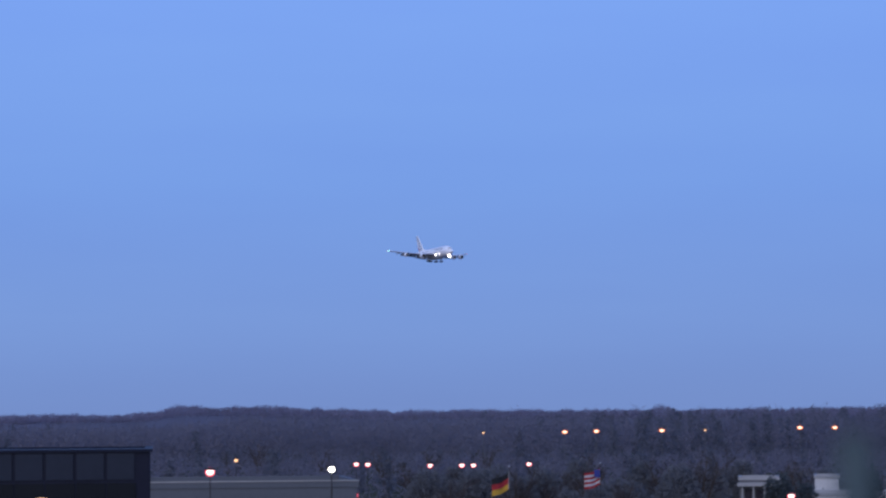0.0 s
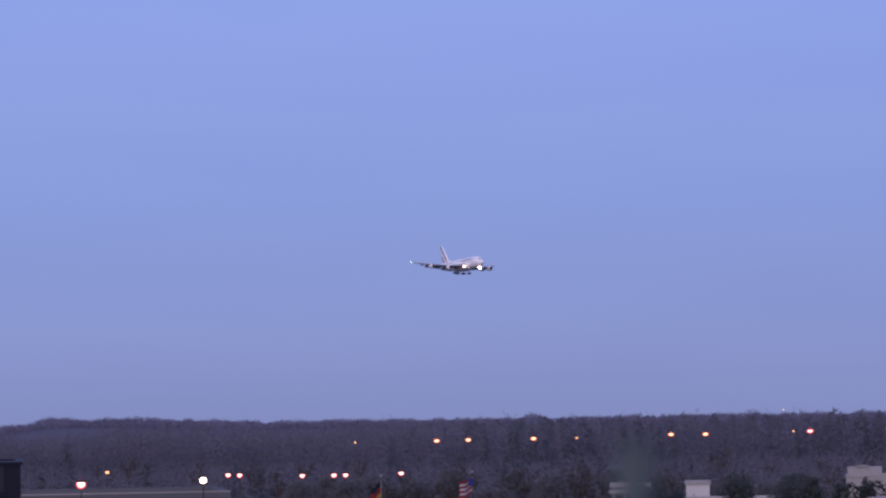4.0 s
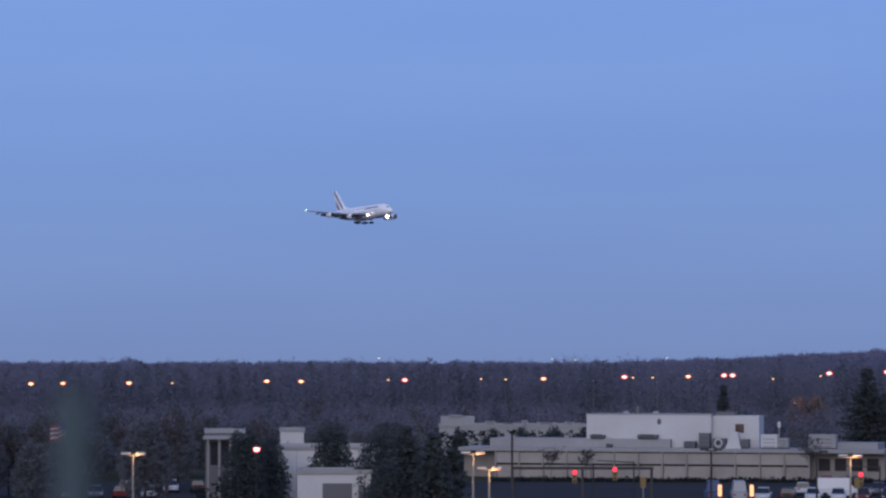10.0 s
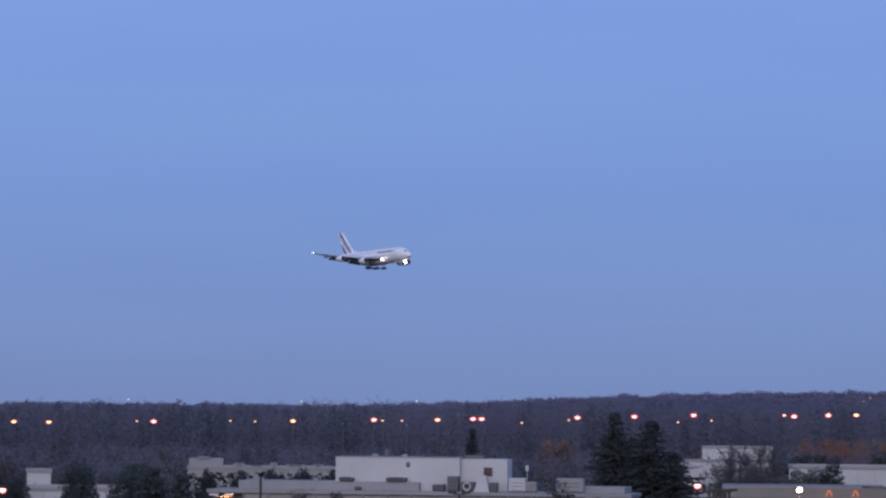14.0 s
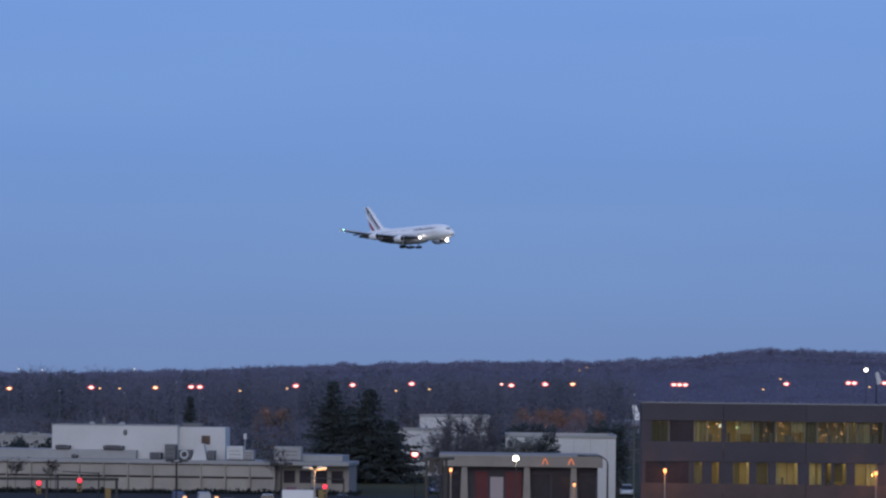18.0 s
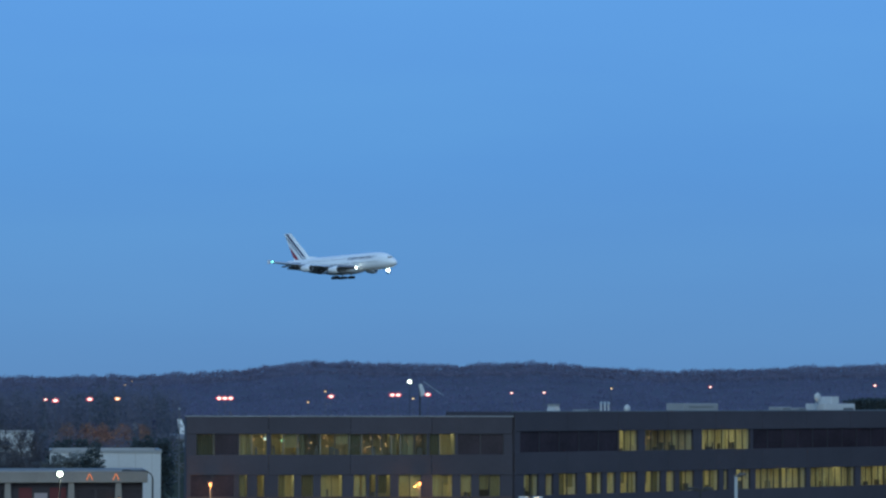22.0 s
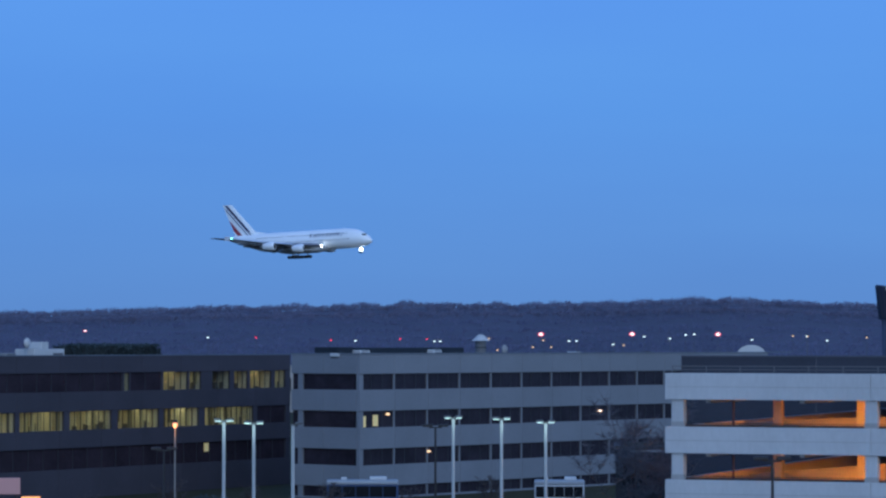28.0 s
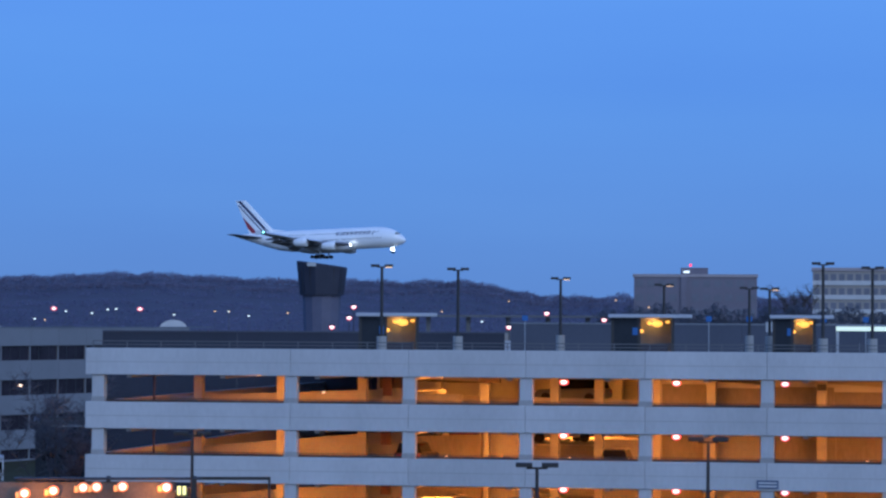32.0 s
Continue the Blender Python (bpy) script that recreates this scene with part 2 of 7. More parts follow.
M_WHITEPOLE = mat("white_pole_paint", (0.42, 0.43, 0.43), 0.5, vary=0.08, scale=2)
M_LAMPHOUSE = mat("lamp_housing", (0.45, 0.44, 0.42), 0.5, vary=0.1, scale=2)
M_INTERIOR = mat("office_wall", (0.62, 0.56, 0.40), 0.9, vary=0.1, scale=0.5)
M_CARPET = mat("office_floor", (0.16, 0.14, 0.12), 0.95, vary=0.2)
M_BLIND = cloth("vertical_blind", (0.84, 0.76, 0.46))
M_SODIUM = glow("sodium_lens", (1.0, 0.62, 0.40), 3.0)
# glow of the halo shapes added round lamps, and of lot lamp lenses
M_SODIUMGLOW = glow("sodium_glow", (1.0, 0.26, 0.10), 0.9)
M_PINKHALO = glow("pink_halo", (1.0, 0.10, 0.13), 0.9)
M_PINKLAMP = glow("pinkish_sodium_lens", (1.0, 0.66, 0.60), 2.6)
M_WHITELAMP = glow("metal_halide_lens", (1.0, 0.96, 0.80), 8)
M_SMALLLAMP = glow("small_warm_lens", (1.0, 0.56, 0.27), 1.5)
M_SMALLWHITE = glow("small_white_lens", (0.95, 0.97, 0.9), 1.4)
M_REDLAMP = glow("red_signal_lens", (1.0, 0.03, 0.07), 2.5)
M_TUBE = glow("fluorescent_tube", (1.0, 0.9, 0.62), 3)
M_GREENLAMP = glow("green_navigation_lens", (0.35, 1.0, 0.80), 6)


# ---- mesh helpers ----
def part(name, bm, material, parent=None, label="", smooth=False):
    me = bpy.data.meshes.new(name)
    bm.to_mesh(me)
    bm.free()
    return part_mesh(name, me, material, parent, label, smooth)


def part_mesh(name, me, material, parent=None, label="", smooth=False):
    if material and not me.materials:
        me.materials.append(material)
    if smooth:
        me.polygons.foreach_set("use_smooth", [True] * len(me.polygons))
    ob = new(name, me)
    ob.parent = parent
    if label:
        tagged(ob, label)
    return ob


def thing(name, m, label, category, group="", kind=""):
    ob = new(name)
    ob.matrix_basis = m
    ob.empty_display_size = 0.3
    return tagged(ob, label, category, group, kind)


def box(bm, x0, x1, y0, y1, z0, z1, bevel=0.0):
    r = bmesh.ops.create_cube(bm, size=1.0)
    vs = r["verts"]
    for v in vs:
        v.co = Vector((x0 + (v.co.x + 0.5) * (x1 - x0), y0 + (v.co.y + 0.5) * (y1 - y0), z0 + (v.co.z + 0.5) * (z1 - z0)))
    if bevel:
        es = list({e for v in vs for e in v.link_edges})
        bmesh.ops.bevel(bm, geom=es, offset=bevel, segments=1, affect="EDGES")
    return bm


def boxed(*a, **k):
    return box(bmesh.new(), *a, **k)


def tube(bm, p, q, r0, r1=None, n=8):
    p, q = Vector(p), Vector(q)
    r1 = r0 if r1 is None else r1
    d = q - p
    m = Matrix.Translation((p + q) / 2) @ d.to_track_quat("Z", "Y").to_matrix().to_4x4()
    bmesh.ops.create_cone(bm, cap_ends=True, segments=n, radius1=r0, radius2=r1, depth=d.length, matrix=m)
    return bm


def tubed(*a, **k):
    return tube(bmesh.new(), *a, **k)


def ball(bm, c, sx, sy, sz, sub=1, rough=0.0, rnd=random):
    r = bmesh.ops.create_icosphere(bm, subdivisions=sub, radius=1.0)
    for v in r["verts"]:
        k = 1 + rough * (rnd.random() - 0.5) * 2
        v.co = Vector((c[0] + v.co.x * sx * k, c[1] + v.co.y * sy * k, c[2] + v.co.z * sz * k))
    return bm


def mesh_of(name, verts, faces):
    me = bpy.data.meshes.new(name)
    me.from_pydata(verts, [], faces)
    me.update()
    return me


def place_z(bearing, r, z=0.0, extra=0.0):
    """A pose at a bearing that faces the viewpoint: local x to the right, local y away."""
    p = at(bearing, r, z)
    return pose(p.x, p.y, p.z, 0, 0, -bearing + extra)



# ---- ground ----
def build_ground():
    bm = bmesh.new()
    bmesh.ops.create_grid(bm, x_segments=40, y_segments=40, size=4600)
    tagged(part("ground", bm, M_GRASS), "dull winter grassland reaching the horizon", "ground", kind="structure")
    lots = ((-63, -41, 300, 436), (-41, -27, 120, 270), (-27, -19, 110, 300), (-19, 2, 100, 178))
    for i, (a0, a1, r0, r1) in enumerate(lots):
        vs, fs = [], []
        n = 14
        for k in range(n + 1):
            a = a0 + (a1 - a0) * k / n
            vs += [at(a, r0, 0.03), at(a, r1, 0.03)]
        fs = [(2 * k, 2 * k + 1, 2 * k + 3, 2 * k + 2) for k in range(n)]
        tagged(part_mesh("parking_lot", mesh_of("parking_lot", vs, fs), M_ASPHALT), "dark asphalt parking lot", "parking lot", kind="structure")
    # the airfield's taxiway and runway, far off
    for y, w, nm in ((1310, 46, "runway"), (1120, 23, "taxiway")):
        tagged(part("road", boxed(-1200, 900, y - w / 2, y + w / 2, 0.0, 0.05), M_ASPHALT), "grey asphalt " + nm, nm, kind="structure")


build_ground()


# ---- the viewer's roof, with a thin rod close before the lens ----
def build_viewpoint():
    b = tagged(part("parapet_roof", boxed(-7, 7, -14, 1.1, 0, 13.9, 0.05), M_CONCRETE), "plain concrete roof under the viewpoint", "roof", kind="structure")
    p = at(-57.35, 1.10)
    rod = thing("railing_rod", pose(p.x, p.y, 13.9), "thin grey-green painted metal rod, out of focus", "rod")
    part("rod", tubed((0, 0, 0), (0, 0, 1.5945), 0.0042, n=10), M_RODGREEN, rod)
    part("foot_plate", boxed(-0.03, 0.03, -0.03, 0.03, 0, 0.006), M_RODGREEN, rod)


M_RODGREEN = mat("green_grey_paint", (0.062, 0.088, 0.088), 0.6, vary=0.1, scale=20, sheen=0.25)
build_viewpoint()


# ---- woods ----
def sliver(vs, fs, p, q, w0, w1, rnd):
    d = q - p
    side = d.cross(Vector((rnd.uniform(-1, 1), rnd.uniform(-1, 1), rnd.uniform(-0.3, 0.3))))
    if side.length > 1e-6:
        side.normalize()
        i = len(vs)
        vs.extend([p - side * w0, p + side * w0, q + side * w1, q - side * w1])
        fs.append((i, i + 1, i + 2, i + 3))


def thick_of(vs, fs, c, sx, sz, count, size, rnd):
    """The close-grown inside of a crown: small tufts of twigs at all angles."""
    for _ in range(count):
        a, v = rnd.uniform(0, 6.283), rnd.uniform(-1, 1)
        s, k = math.sqrt(1 - v * v), rnd.random() ** 0.45
        spray(vs, fs, (c.x + math.cos(a) * s * k * sx, c.y + math.sin(a) * s * k * sx, c.z + v * k * sz), size * rnd.uniform(0.7, 1.3), 1, rnd, 0.3)


def bare_tree(vs, fs, x, y, z, h, rnd, twigs=46, wide=0.42, low=0.22, tufts=60, tuft=0.8):
    """A leafless tree: a tapered trunk and a rounded crown of many thin twigs."""
    base = Vector((x, y, z))
    top = base + Vector((rnd.uniform(-1, 1), rnd.uniform(-1, 1), h * 0.8))
    for _ in range(2):
        sliver(vs, fs, base, top, h * 0.010, h * 0.003, rnd)
    cw = h * rnd.uniform(0.22, 0.36)
    lo = rnd.uniform(low, low + 0.15)
    mid, up = h * (1 + lo) / 2, h * (1 - lo) / 2
    thick_of(vs, fs, base + Vector((0, 0, mid - 0.03 * h)), cw * 0.95, up * 0.92, tufts, tuft, rnd)
    for _ in range(twigs):
        a, v = rnd.uniform(0, 6.283), rnd.uniform(-1, 1)
        s, k = math.sqrt(1 - v * v), rnd.uniform(0.62, 1.0)
        out = Vector((math.cos(a) * s, math.sin(a) * s, v))
        p = base + Vector((out.x * cw * k, out.y * cw * k, mid + out.z * up * k))
        q = p + Vector((out.x + rnd.uniform(-0.7, 0.7), out.y + rnd.uniform(-0.7, 0.7), 0.55 + rnd.uniform(-0.6, 0.8))) * h * rnd.uniform(0.05, 0.10)
        sliver(vs, fs, p, q, wide * rnd.uniform(0.5, 1.2), wide * 0.25, rnd)


def brush(vs, fs, x, y, z, h, spread, count, wide, rnd):
    """A tangle of undergrowth round a tree."""
    for _ in range(count):
        p = Vector((x + rnd.uniform(-spread, spread), y + rnd.uniform(-spread, spread), z + h * rnd.random() ** 1.3))
        q = p + Vector((rnd.uniform(-1, 1), rnd.uniform(-1, 1), rnd.uniform(-0.3, 1.0))) * rnd.uniform(0.8, 2.2)
        sliver(vs, fs, p, q, wide * 1.5, wide * 0.6, rnd)


def spray(vs, fs, c, size, count, rnd, spread=0.6):
    """Small blades at all angles round a point."""
    for _ in range(count):
        a, e = rnd.uniform(0, 6.283), rnd.uniform(-0.9, 0.9)
        u = Vector((math.cos(a) * math.cos(e), math.sin(a) * math.cos(e), math.sin(e)))
        v = u.cross(Vector((rnd.uniform(-1, 1), rnd.uniform(-1, 1), rnd.uniform(-1, 1)))).normalized()
        o = Vector(c) + Vector((rnd.uniform(-1, 1), rnd.uniform(-1, 1), rnd.uniform(-0.7, 0.7))) * size * spread
        i = len(vs)
        vs.extend([o - v * size * 0.42, o + v * size * 0.42, o + u * size * rnd.uniform(0.8, 1.4)])
        fs.append((i, i + 1, i + 2))


def pine_far(vs, fs, x, y, z, h, rnd):
    """A distant pine: tiers of fine tufts, narrow and uneven."""
    girth = rnd.uniform(0.13, 0.20)
    for k in range(24):
        f = 0.2 + 0.76 * k / 23
        w = h * girth * (1.06 - f) ** 0.6 * rnd.uniform(0.6, 1.3) + 0.1
        for _ in range(3):
            c = (x + rnd.uniform(-1, 1) * w, y + rnd.uniform(-1, 1) * w, z + h * f * 0.97)
            spray(vs, fs, c, 0.35 + 0.22 * w, 4, rnd, 0.8)


def interp(table, a):
    for (a0, v0), (a1, v1) in zip(table, table[1:]):
        if a <= a1:
            return v0 + (v1 - v0) * max(0, (a - a0) / (a1 - a0))
    return table[-1][1]


# heights of the tree tops by bearing: the level woods in front, the hills behind
WOODS_TOP = [(-74, 13.6), (-67.0, 13.8), (-66.2, 16.5), (-65.6, 19.0), (-64.6, 18.4), (-63.6, 16.6), (-62.4, 17.0), (-59, 18.2), (-55, 19.2), (-51, 19.7), (-48, 20.4), (-45.7, 21.4), (-43, 23), (-40, 23), (-36, 19), (-30, 14), (2, 12)]
HILL_TOP = [(-74, 16), (-67.5, 16.8), (-66.6, 22.4), (-65.4, 22), (-63, 18), (-58.8, 17.6), (-50, 17.6), (-47.5, 21.5), (-45.7, 26), (-43, 29.8), (-41.2, 31), (-39.8, 33), (-37.8, 43), (-35.4, 40), (-34, 42), (-31.7, 35), (-29.2, 38.5), (-26.5, 43), (-22.7, 46), (-19.5, 47), (-17, 51), (-15.2, 47), (-12.6, 45), (-11.4, 46), (-10.0, 34), (-8, 33), (-4, 34), (3, 34)]


# how many of the trees are pines, by bearing
PINE_SHARE = [(-74, 0.03), (-59.6, 0.05), (-59.0, 0.5), (-50.2, 0.5), (-49.2, 0.12), (-46.6, 0.12), (-45.8, 0.32), (-40, 0.28)]


def build_woods():
    rnd = random.Random(11)
    vs, fs, vp, fp = [], [], [], []
    for row in range(9):
        r = 930 + row * 32
        a = -74.0
        while a < -40.5:
            a += math.degrees(rnd.uniform(3.2, 6.5) / r)
            top = H + (interp(WOODS_TOP, a) - H) * r / 1800
            h = (top - 1.7 + 0.27 * row) * rnd.uniform(0.86, 1.02)
            h *= 1 + 0.12 * noise.noise((a * 1.3, row * 0.5, 3)) + 0.06 * noise.noise((a * 2.9, 4, row * 0.5)) + 0.04 * noise.noise((a * 5, 1, row))
            p = at(a, r + rnd.uniform(-14, 14))
            share = interp(PINE_SHARE, a)
            if rnd.random() < share:
                pine_far(vp, fp, p.x, p.y, 0, h * rnd.uniform(0.90, 1.04), rnd)
            else:
                bare_tree(vs, fs, p.x, p.y, 0, h, rnd, twigs=110, wide=0.08, low=0.08, tufts=95, tuft=0.75)
            brush(vs, fs, p.x, p.y, 0, h * 0.6, 4.5, 26, 0.10, rnd)
    # thickets before the woods
    for row, r in enumerate((540, 600, 660, 730, 800, 870)):
        a = -74.0
        while a < -40.8:
            a += math.degrees(rnd.uniform(3.0, 6.5) / r)
            p = at(a, r + rnd.uniform(-22, 22))
            h = (H - r * rnd.uniform(0.0085, 0.0125)) * rnd.uniform(0.85, 1.05)
            if rnd.random() < 0.22:
                pine_far(vp, fp, p.x, p.y, 0, h, rnd)
            else:
                bare_tree(vs, fs, p.x, p.y, 0, h, rnd, twigs=80, wide=0.045, low=0.05, tufts=90, tuft=0.42)
            brush(vs, fs, p.x, p.y, 0, h * 0.7, 4.5, 40, 0.06, rnd)
    tagged(part_mesh("bare_woods", mesh_of("bare_woods", vs, fs), M_BARK_HAZE), "leafless winter woods along the airfield", "woods", kind="stuff")
    tagged(part_mesh("pine_woods", mesh_of("pine_woods", vp, fp), M_PINE_HAZE), "dark pines rising among the bare woods", "woods", kind="stuff")
    # hills
    vs, fs = [], []
    n, rings = 150, ((2150, 0.0), (2300, 0.3), (2450, 0.68), (2600, 1.0), (2900, 1.05))
    for k in range(n + 1):
        a = -76 + 82 * k / n
        crest = max(0.0, interp(HILL_TOP, a) - 3.4)
        for r, f in rings:
            vs.append(at(a, r, crest * f - 0.5 + (noise.noise((a * 0.8, r * 0.01, 0)) * 2 * f)))
    m = len(rings)
    for k in range(n):
        for j in range(m - 1):
            i = k * m + j
            fs.append((i, i + 1, i + m + 1, i + m))
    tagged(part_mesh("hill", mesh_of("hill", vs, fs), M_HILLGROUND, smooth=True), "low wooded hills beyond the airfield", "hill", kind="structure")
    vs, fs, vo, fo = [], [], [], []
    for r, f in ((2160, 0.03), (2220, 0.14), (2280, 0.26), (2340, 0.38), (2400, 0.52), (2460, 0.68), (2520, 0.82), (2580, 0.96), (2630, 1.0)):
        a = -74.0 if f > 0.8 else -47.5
        while a < 3:
            a += math.degrees((rnd.uniform(2.4, 5.2) if f < 0.8 else rnd.uniform(1.6, 3.2)) / r)
            top = interp(HILL_TOP, a) + 2.2 * noise.noise((a * 1.9, 0, 5)) + 1.0 * noise.noise((a * 5, 3, 1))
            crest = max(0, interp(HILL_TOP, a) - 3.4)
            h = max(3.0, min(7.0, interp(HILL_TOP, a) + 2) + top - interp(HILL_TOP, a)) * rnd.uniform(0.86, 1.04) * (1 + 0.42 * noise.noise((a * 2.6, 0, 7)) + 0.2 * noise.noise((a * 7, r * 0.01, 2)))
            rr = r + rnd.uniform(-25, 25)
            p = at(a, rr)
            z = crest * f - 1.5
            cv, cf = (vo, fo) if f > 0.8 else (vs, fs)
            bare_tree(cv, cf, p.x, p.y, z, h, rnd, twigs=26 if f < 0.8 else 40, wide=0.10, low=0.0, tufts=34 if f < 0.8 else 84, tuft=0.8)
            brush(cv, cf, p.x, p.y, z, h * 0.7, 4, 9, 0.3, rnd)
    tagged(part_mesh("hill_woods", mesh_of("hill_woods", vs, fs), M_HILL_HAZE), "leafless woods on the hills, distance haze put into their colour", "woods", kind="stuff")
    tagged(part_mesh("crest_woods", mesh_of("crest_woods", vo, fo), M_HILL_CREST), "leafless woods along the hill crest, light put into their browner colour", "woods", kind="stuff")


build_woods()


# ---- nearer trees ----
def conifer(bearing, r, h, w, label, seed, lean=0.0, low=0.08):
    """A spruce-like tree: trunk, whorls of drooping limbs, needle tufts along each limb."""
    rnd = random.Random(seed)
    p = at(bearing, r)
    t = thing("conifer_tree", pose(p.x, p.y, 0), label, "tree", "evergreens")
    part("trunk", tubed((0, 0, 0), (lean, 0, h * 0.97), 0.018 * h, 0.02, n=7), M_TRUNK, t)
    vs, fs, lv, lf = [], [], [], []
    k = 0
    z = h * low
    while z < h * 0.99:
        f = z / h
        reach = w * 0.5 * ((1 - f) ** 0.75) * rnd.uniform(0.75, 1.2) + 0.15
        for j in range(rnd.randint(7, 9)):
            a = rnd.uniform(0, 6.283)
            ln = reach * rnd.uniform(0.65, 1.15)
            tip = Vector((math.cos(a) * ln + lean * f, math.sin(a) * ln, z + ln * rnd.uniform(-0.22, 0.14)))
            root = Vector((lean * f, 0, z))
            s = Vector((-math.sin(a), math.cos(a), 0)) * 0.04
            i = len(lv)
            lv.extend([root - s, root + s, tip])
            lf.append((i, i + 1, i + 2))
            steps = max(2, int(ln / 0.42))
            for q in range(1, steps + 1):
                c = root.lerp(tip, q / steps) + Vector((rnd.uniform(-0.2, 0.2), rnd.uniform(-0.2, 0.2), rnd.uniform(-0.15, 0.1)))
                sz = 0.44 * (1.15 - 0.5 * q / steps) * rnd.uniform(0.7, 1.3)
                spray(vs, fs, c, sz * 0.8, 9, rnd)
        z += h * 0.026 * rnd.uniform(0.8, 1.3)
    part_mesh("limb_whorl", mesh_of("limb_whorl", lv, lf), M_TRUNK, t)
    part_mesh("crown", mesh_of("crown", vs, fs), M_NEEDLE, t)
    return t


def round_evergreen(bearing, r, h, w, label, seed, material=None, low=-1.0):
    """A dense shrubby evergreen with an uneven outline."""
    rnd = random.Random(seed)
    p = at(bearing, r)
    t = thing("evergreen_tree", pose(p.x, p.y, 0), label, "tree", "evergreens")
    part("trunk", tubed((0, 0, 0), (0, 0, h * 0.6), 0.02 * h, 0.01 * h, n=7), M_TRUNK, t)
    vs, fs = [], []
    size = min(0.26, max(0.16, r * 0.00058))
    for _ in range(int((62 if r < 500 else 44) * h * w / 50 / size ** 2 * (1 - low) / 2)):
        u, v = rnd.uniform(0, 6.283), rnd.uniform(low, 1)
        rad = rnd.random() ** 0.4
        s = (1 - v * v) ** 0.33
        f = 0.5 + 0.5 * v
        taper = 1.08 - 0.5 * f ** 2
        c = (math.cos(u) * s * rad * w * 0.5 * taper * rnd.uniform(0.8, 1.15), math.sin(u) * s * rad * w * 0.5 * taper, h * (0.53 + 0.45 * v * rad))
        spray(vs, fs, c, size * rnd.uniform(0.7, 1.25), 7, rnd, 1.0)
    part_mesh("crown", mesh_of("crown", vs, fs), material or M_NEEDLE, t)
    return t


def leafless_tree(bearing, r, h, label, seed, twigs=260, slim=1.0, bark=None, spread=1.0):
    rnd = random.Random(seed)
    p = at(bearing, r)
    t = thing("bare_tree", pose(p.x, p.y, 0), label, "tree", "bare trees")
    bm = tubed((0, 0, 0), (0.1, 0, h * 0.45), 0.02 * h * slim, 0.012 * h * slim, n=7)
    part("trunk", bm, M_TRUNK, t)
    lb = bmesh.new()
    ends = []
    for k in range(9):
        a = 6.283 * k / 9 + rnd.uniform(-0.3, 0.3)
        z0 = h * rnd.uniform(0.25, 0.45)
        e = Vector((math.cos(a) * h * rnd.uniform(0.1, 0.28) * spread, math.sin(a) * h * rnd.uniform(0.1, 0.28) * spread, h * rnd.uniform(0.55, 0.9)))
        tube(lb, (0.05, 0, z0), e, 0.009 * h * slim, 0.003 * h * slim, n=5)
        ends.append((Vector((0.05, 0, z0)), e))
    for p0, e in list(ends):
        for _ in range(4):
            b = p0.lerp(e, rnd.uniform(0.35, 0.95))
            q = b + Vector((rnd.uniform(-1, 1), rnd.uniform(-1, 1), rnd.uniform(0.2, 1.0) + 1 - spread)) * h * 0.16 * min(1.0, 0.4 + 0.6 * spread)
            tube(lb, b, q, 0.0035 * h * slim, 0.0015 * h * slim, n=4)
            ends.append((b, q))
    part("limb", lb, bark or (M_TRUNK if slim == 1 else M_BARK), t)
    vs, fs = [], []
    for _ in range(twigs * 3):
        p0, p1 = rnd.choice(ends)
        b = p0.lerp(p1, rnd.uniform(0.25, 1))
        q = b + Vector((rnd.uniform(-1, 1), rnd.uniform(-1, 1), rnd.uniform(-0.3, 1.0))) * h * rnd.uniform(0.04, 0.09)
        d = (q - b).cross(Vector((rnd.uniform(-1, 1), rnd.uniform(-1, 1), 0.2)))
        d = d.normalized() * (0.012 + 0.00005 * r)
        i = len(vs)
        vs.extend([b - d, b + d, q])
        fs.append((i, i + 1, i + 2))
    part_mesh("twig_crown", mesh_of("twig_crown", vs, fs), bark or M_BARK, t)
    return t


def hedge(a0, a1, r, h, seed, material=None, label="dark clipped evergreen hedge"):
    rnd = random.Random(seed)
    vs, fs = [], []
    a = a0
    while a < a1:
        a += math.degrees(0.55 / r)
        for _ in range(int(3 + 2 * h)):
            p = at(a, r + rnd.uniform(-0.9, 0.9))
            spray(vs, fs, (p.x, p.y, rnd.uniform(0.05, 0.9) * h), rnd.uniform(0.25, 0.45), 7, rnd, 0.8)
    tagged(part_mesh("hedge", mesh_of("hedge", vs, fs), material or M_HEDGE), label, "hedge", kind="stuff")



# ---- the airliner: four engines, two decks; x forward, y to its left, z up from the fuselage's axis ----
M_PLANE = mat("white_aircraft_paint", (0.90, 0.91, 0.92), 0.28, vary=0.04, scale=0.1, coat=0.4)
M_WINGGREY = mat("grey_wing_paint", (0.24, 0.24, 0.27), 0.4, vary=0.1, scale=0.2)
# lightened copy of the wing grey, for the brighter light on the outer wing
M_WINGLIGHT = mat("lightened_wing_paint", (0.62, 0.64, 0.68), 0.35, vary=0.08, scale=0.2)
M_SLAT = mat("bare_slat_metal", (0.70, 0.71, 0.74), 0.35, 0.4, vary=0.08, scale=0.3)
M_BELLY = mat("grey_belly_paint", (0.52, 0.53, 0.55), 0.4, vary=0.08, scale=0.2)
M_NAVY = mat("navy_livery", (0.012, 0.018, 0.09), 0.35, vary=0.05)
M_RED = mat("red_livery", (0.30, 0.03, 0.05), 0.35, vary=0.05)
M_TYRE = mat("tyre_rubber", (0.015, 0.015, 0.016), 0.8, vary=0.1)
M_LANDING = glow("landing_light_lens", (1.0, 0.93, 0.84), 14)
M_WINDOW = mat("cabin_window", (0.10, 0.11, 0.13), 0.2, vary=0.1)

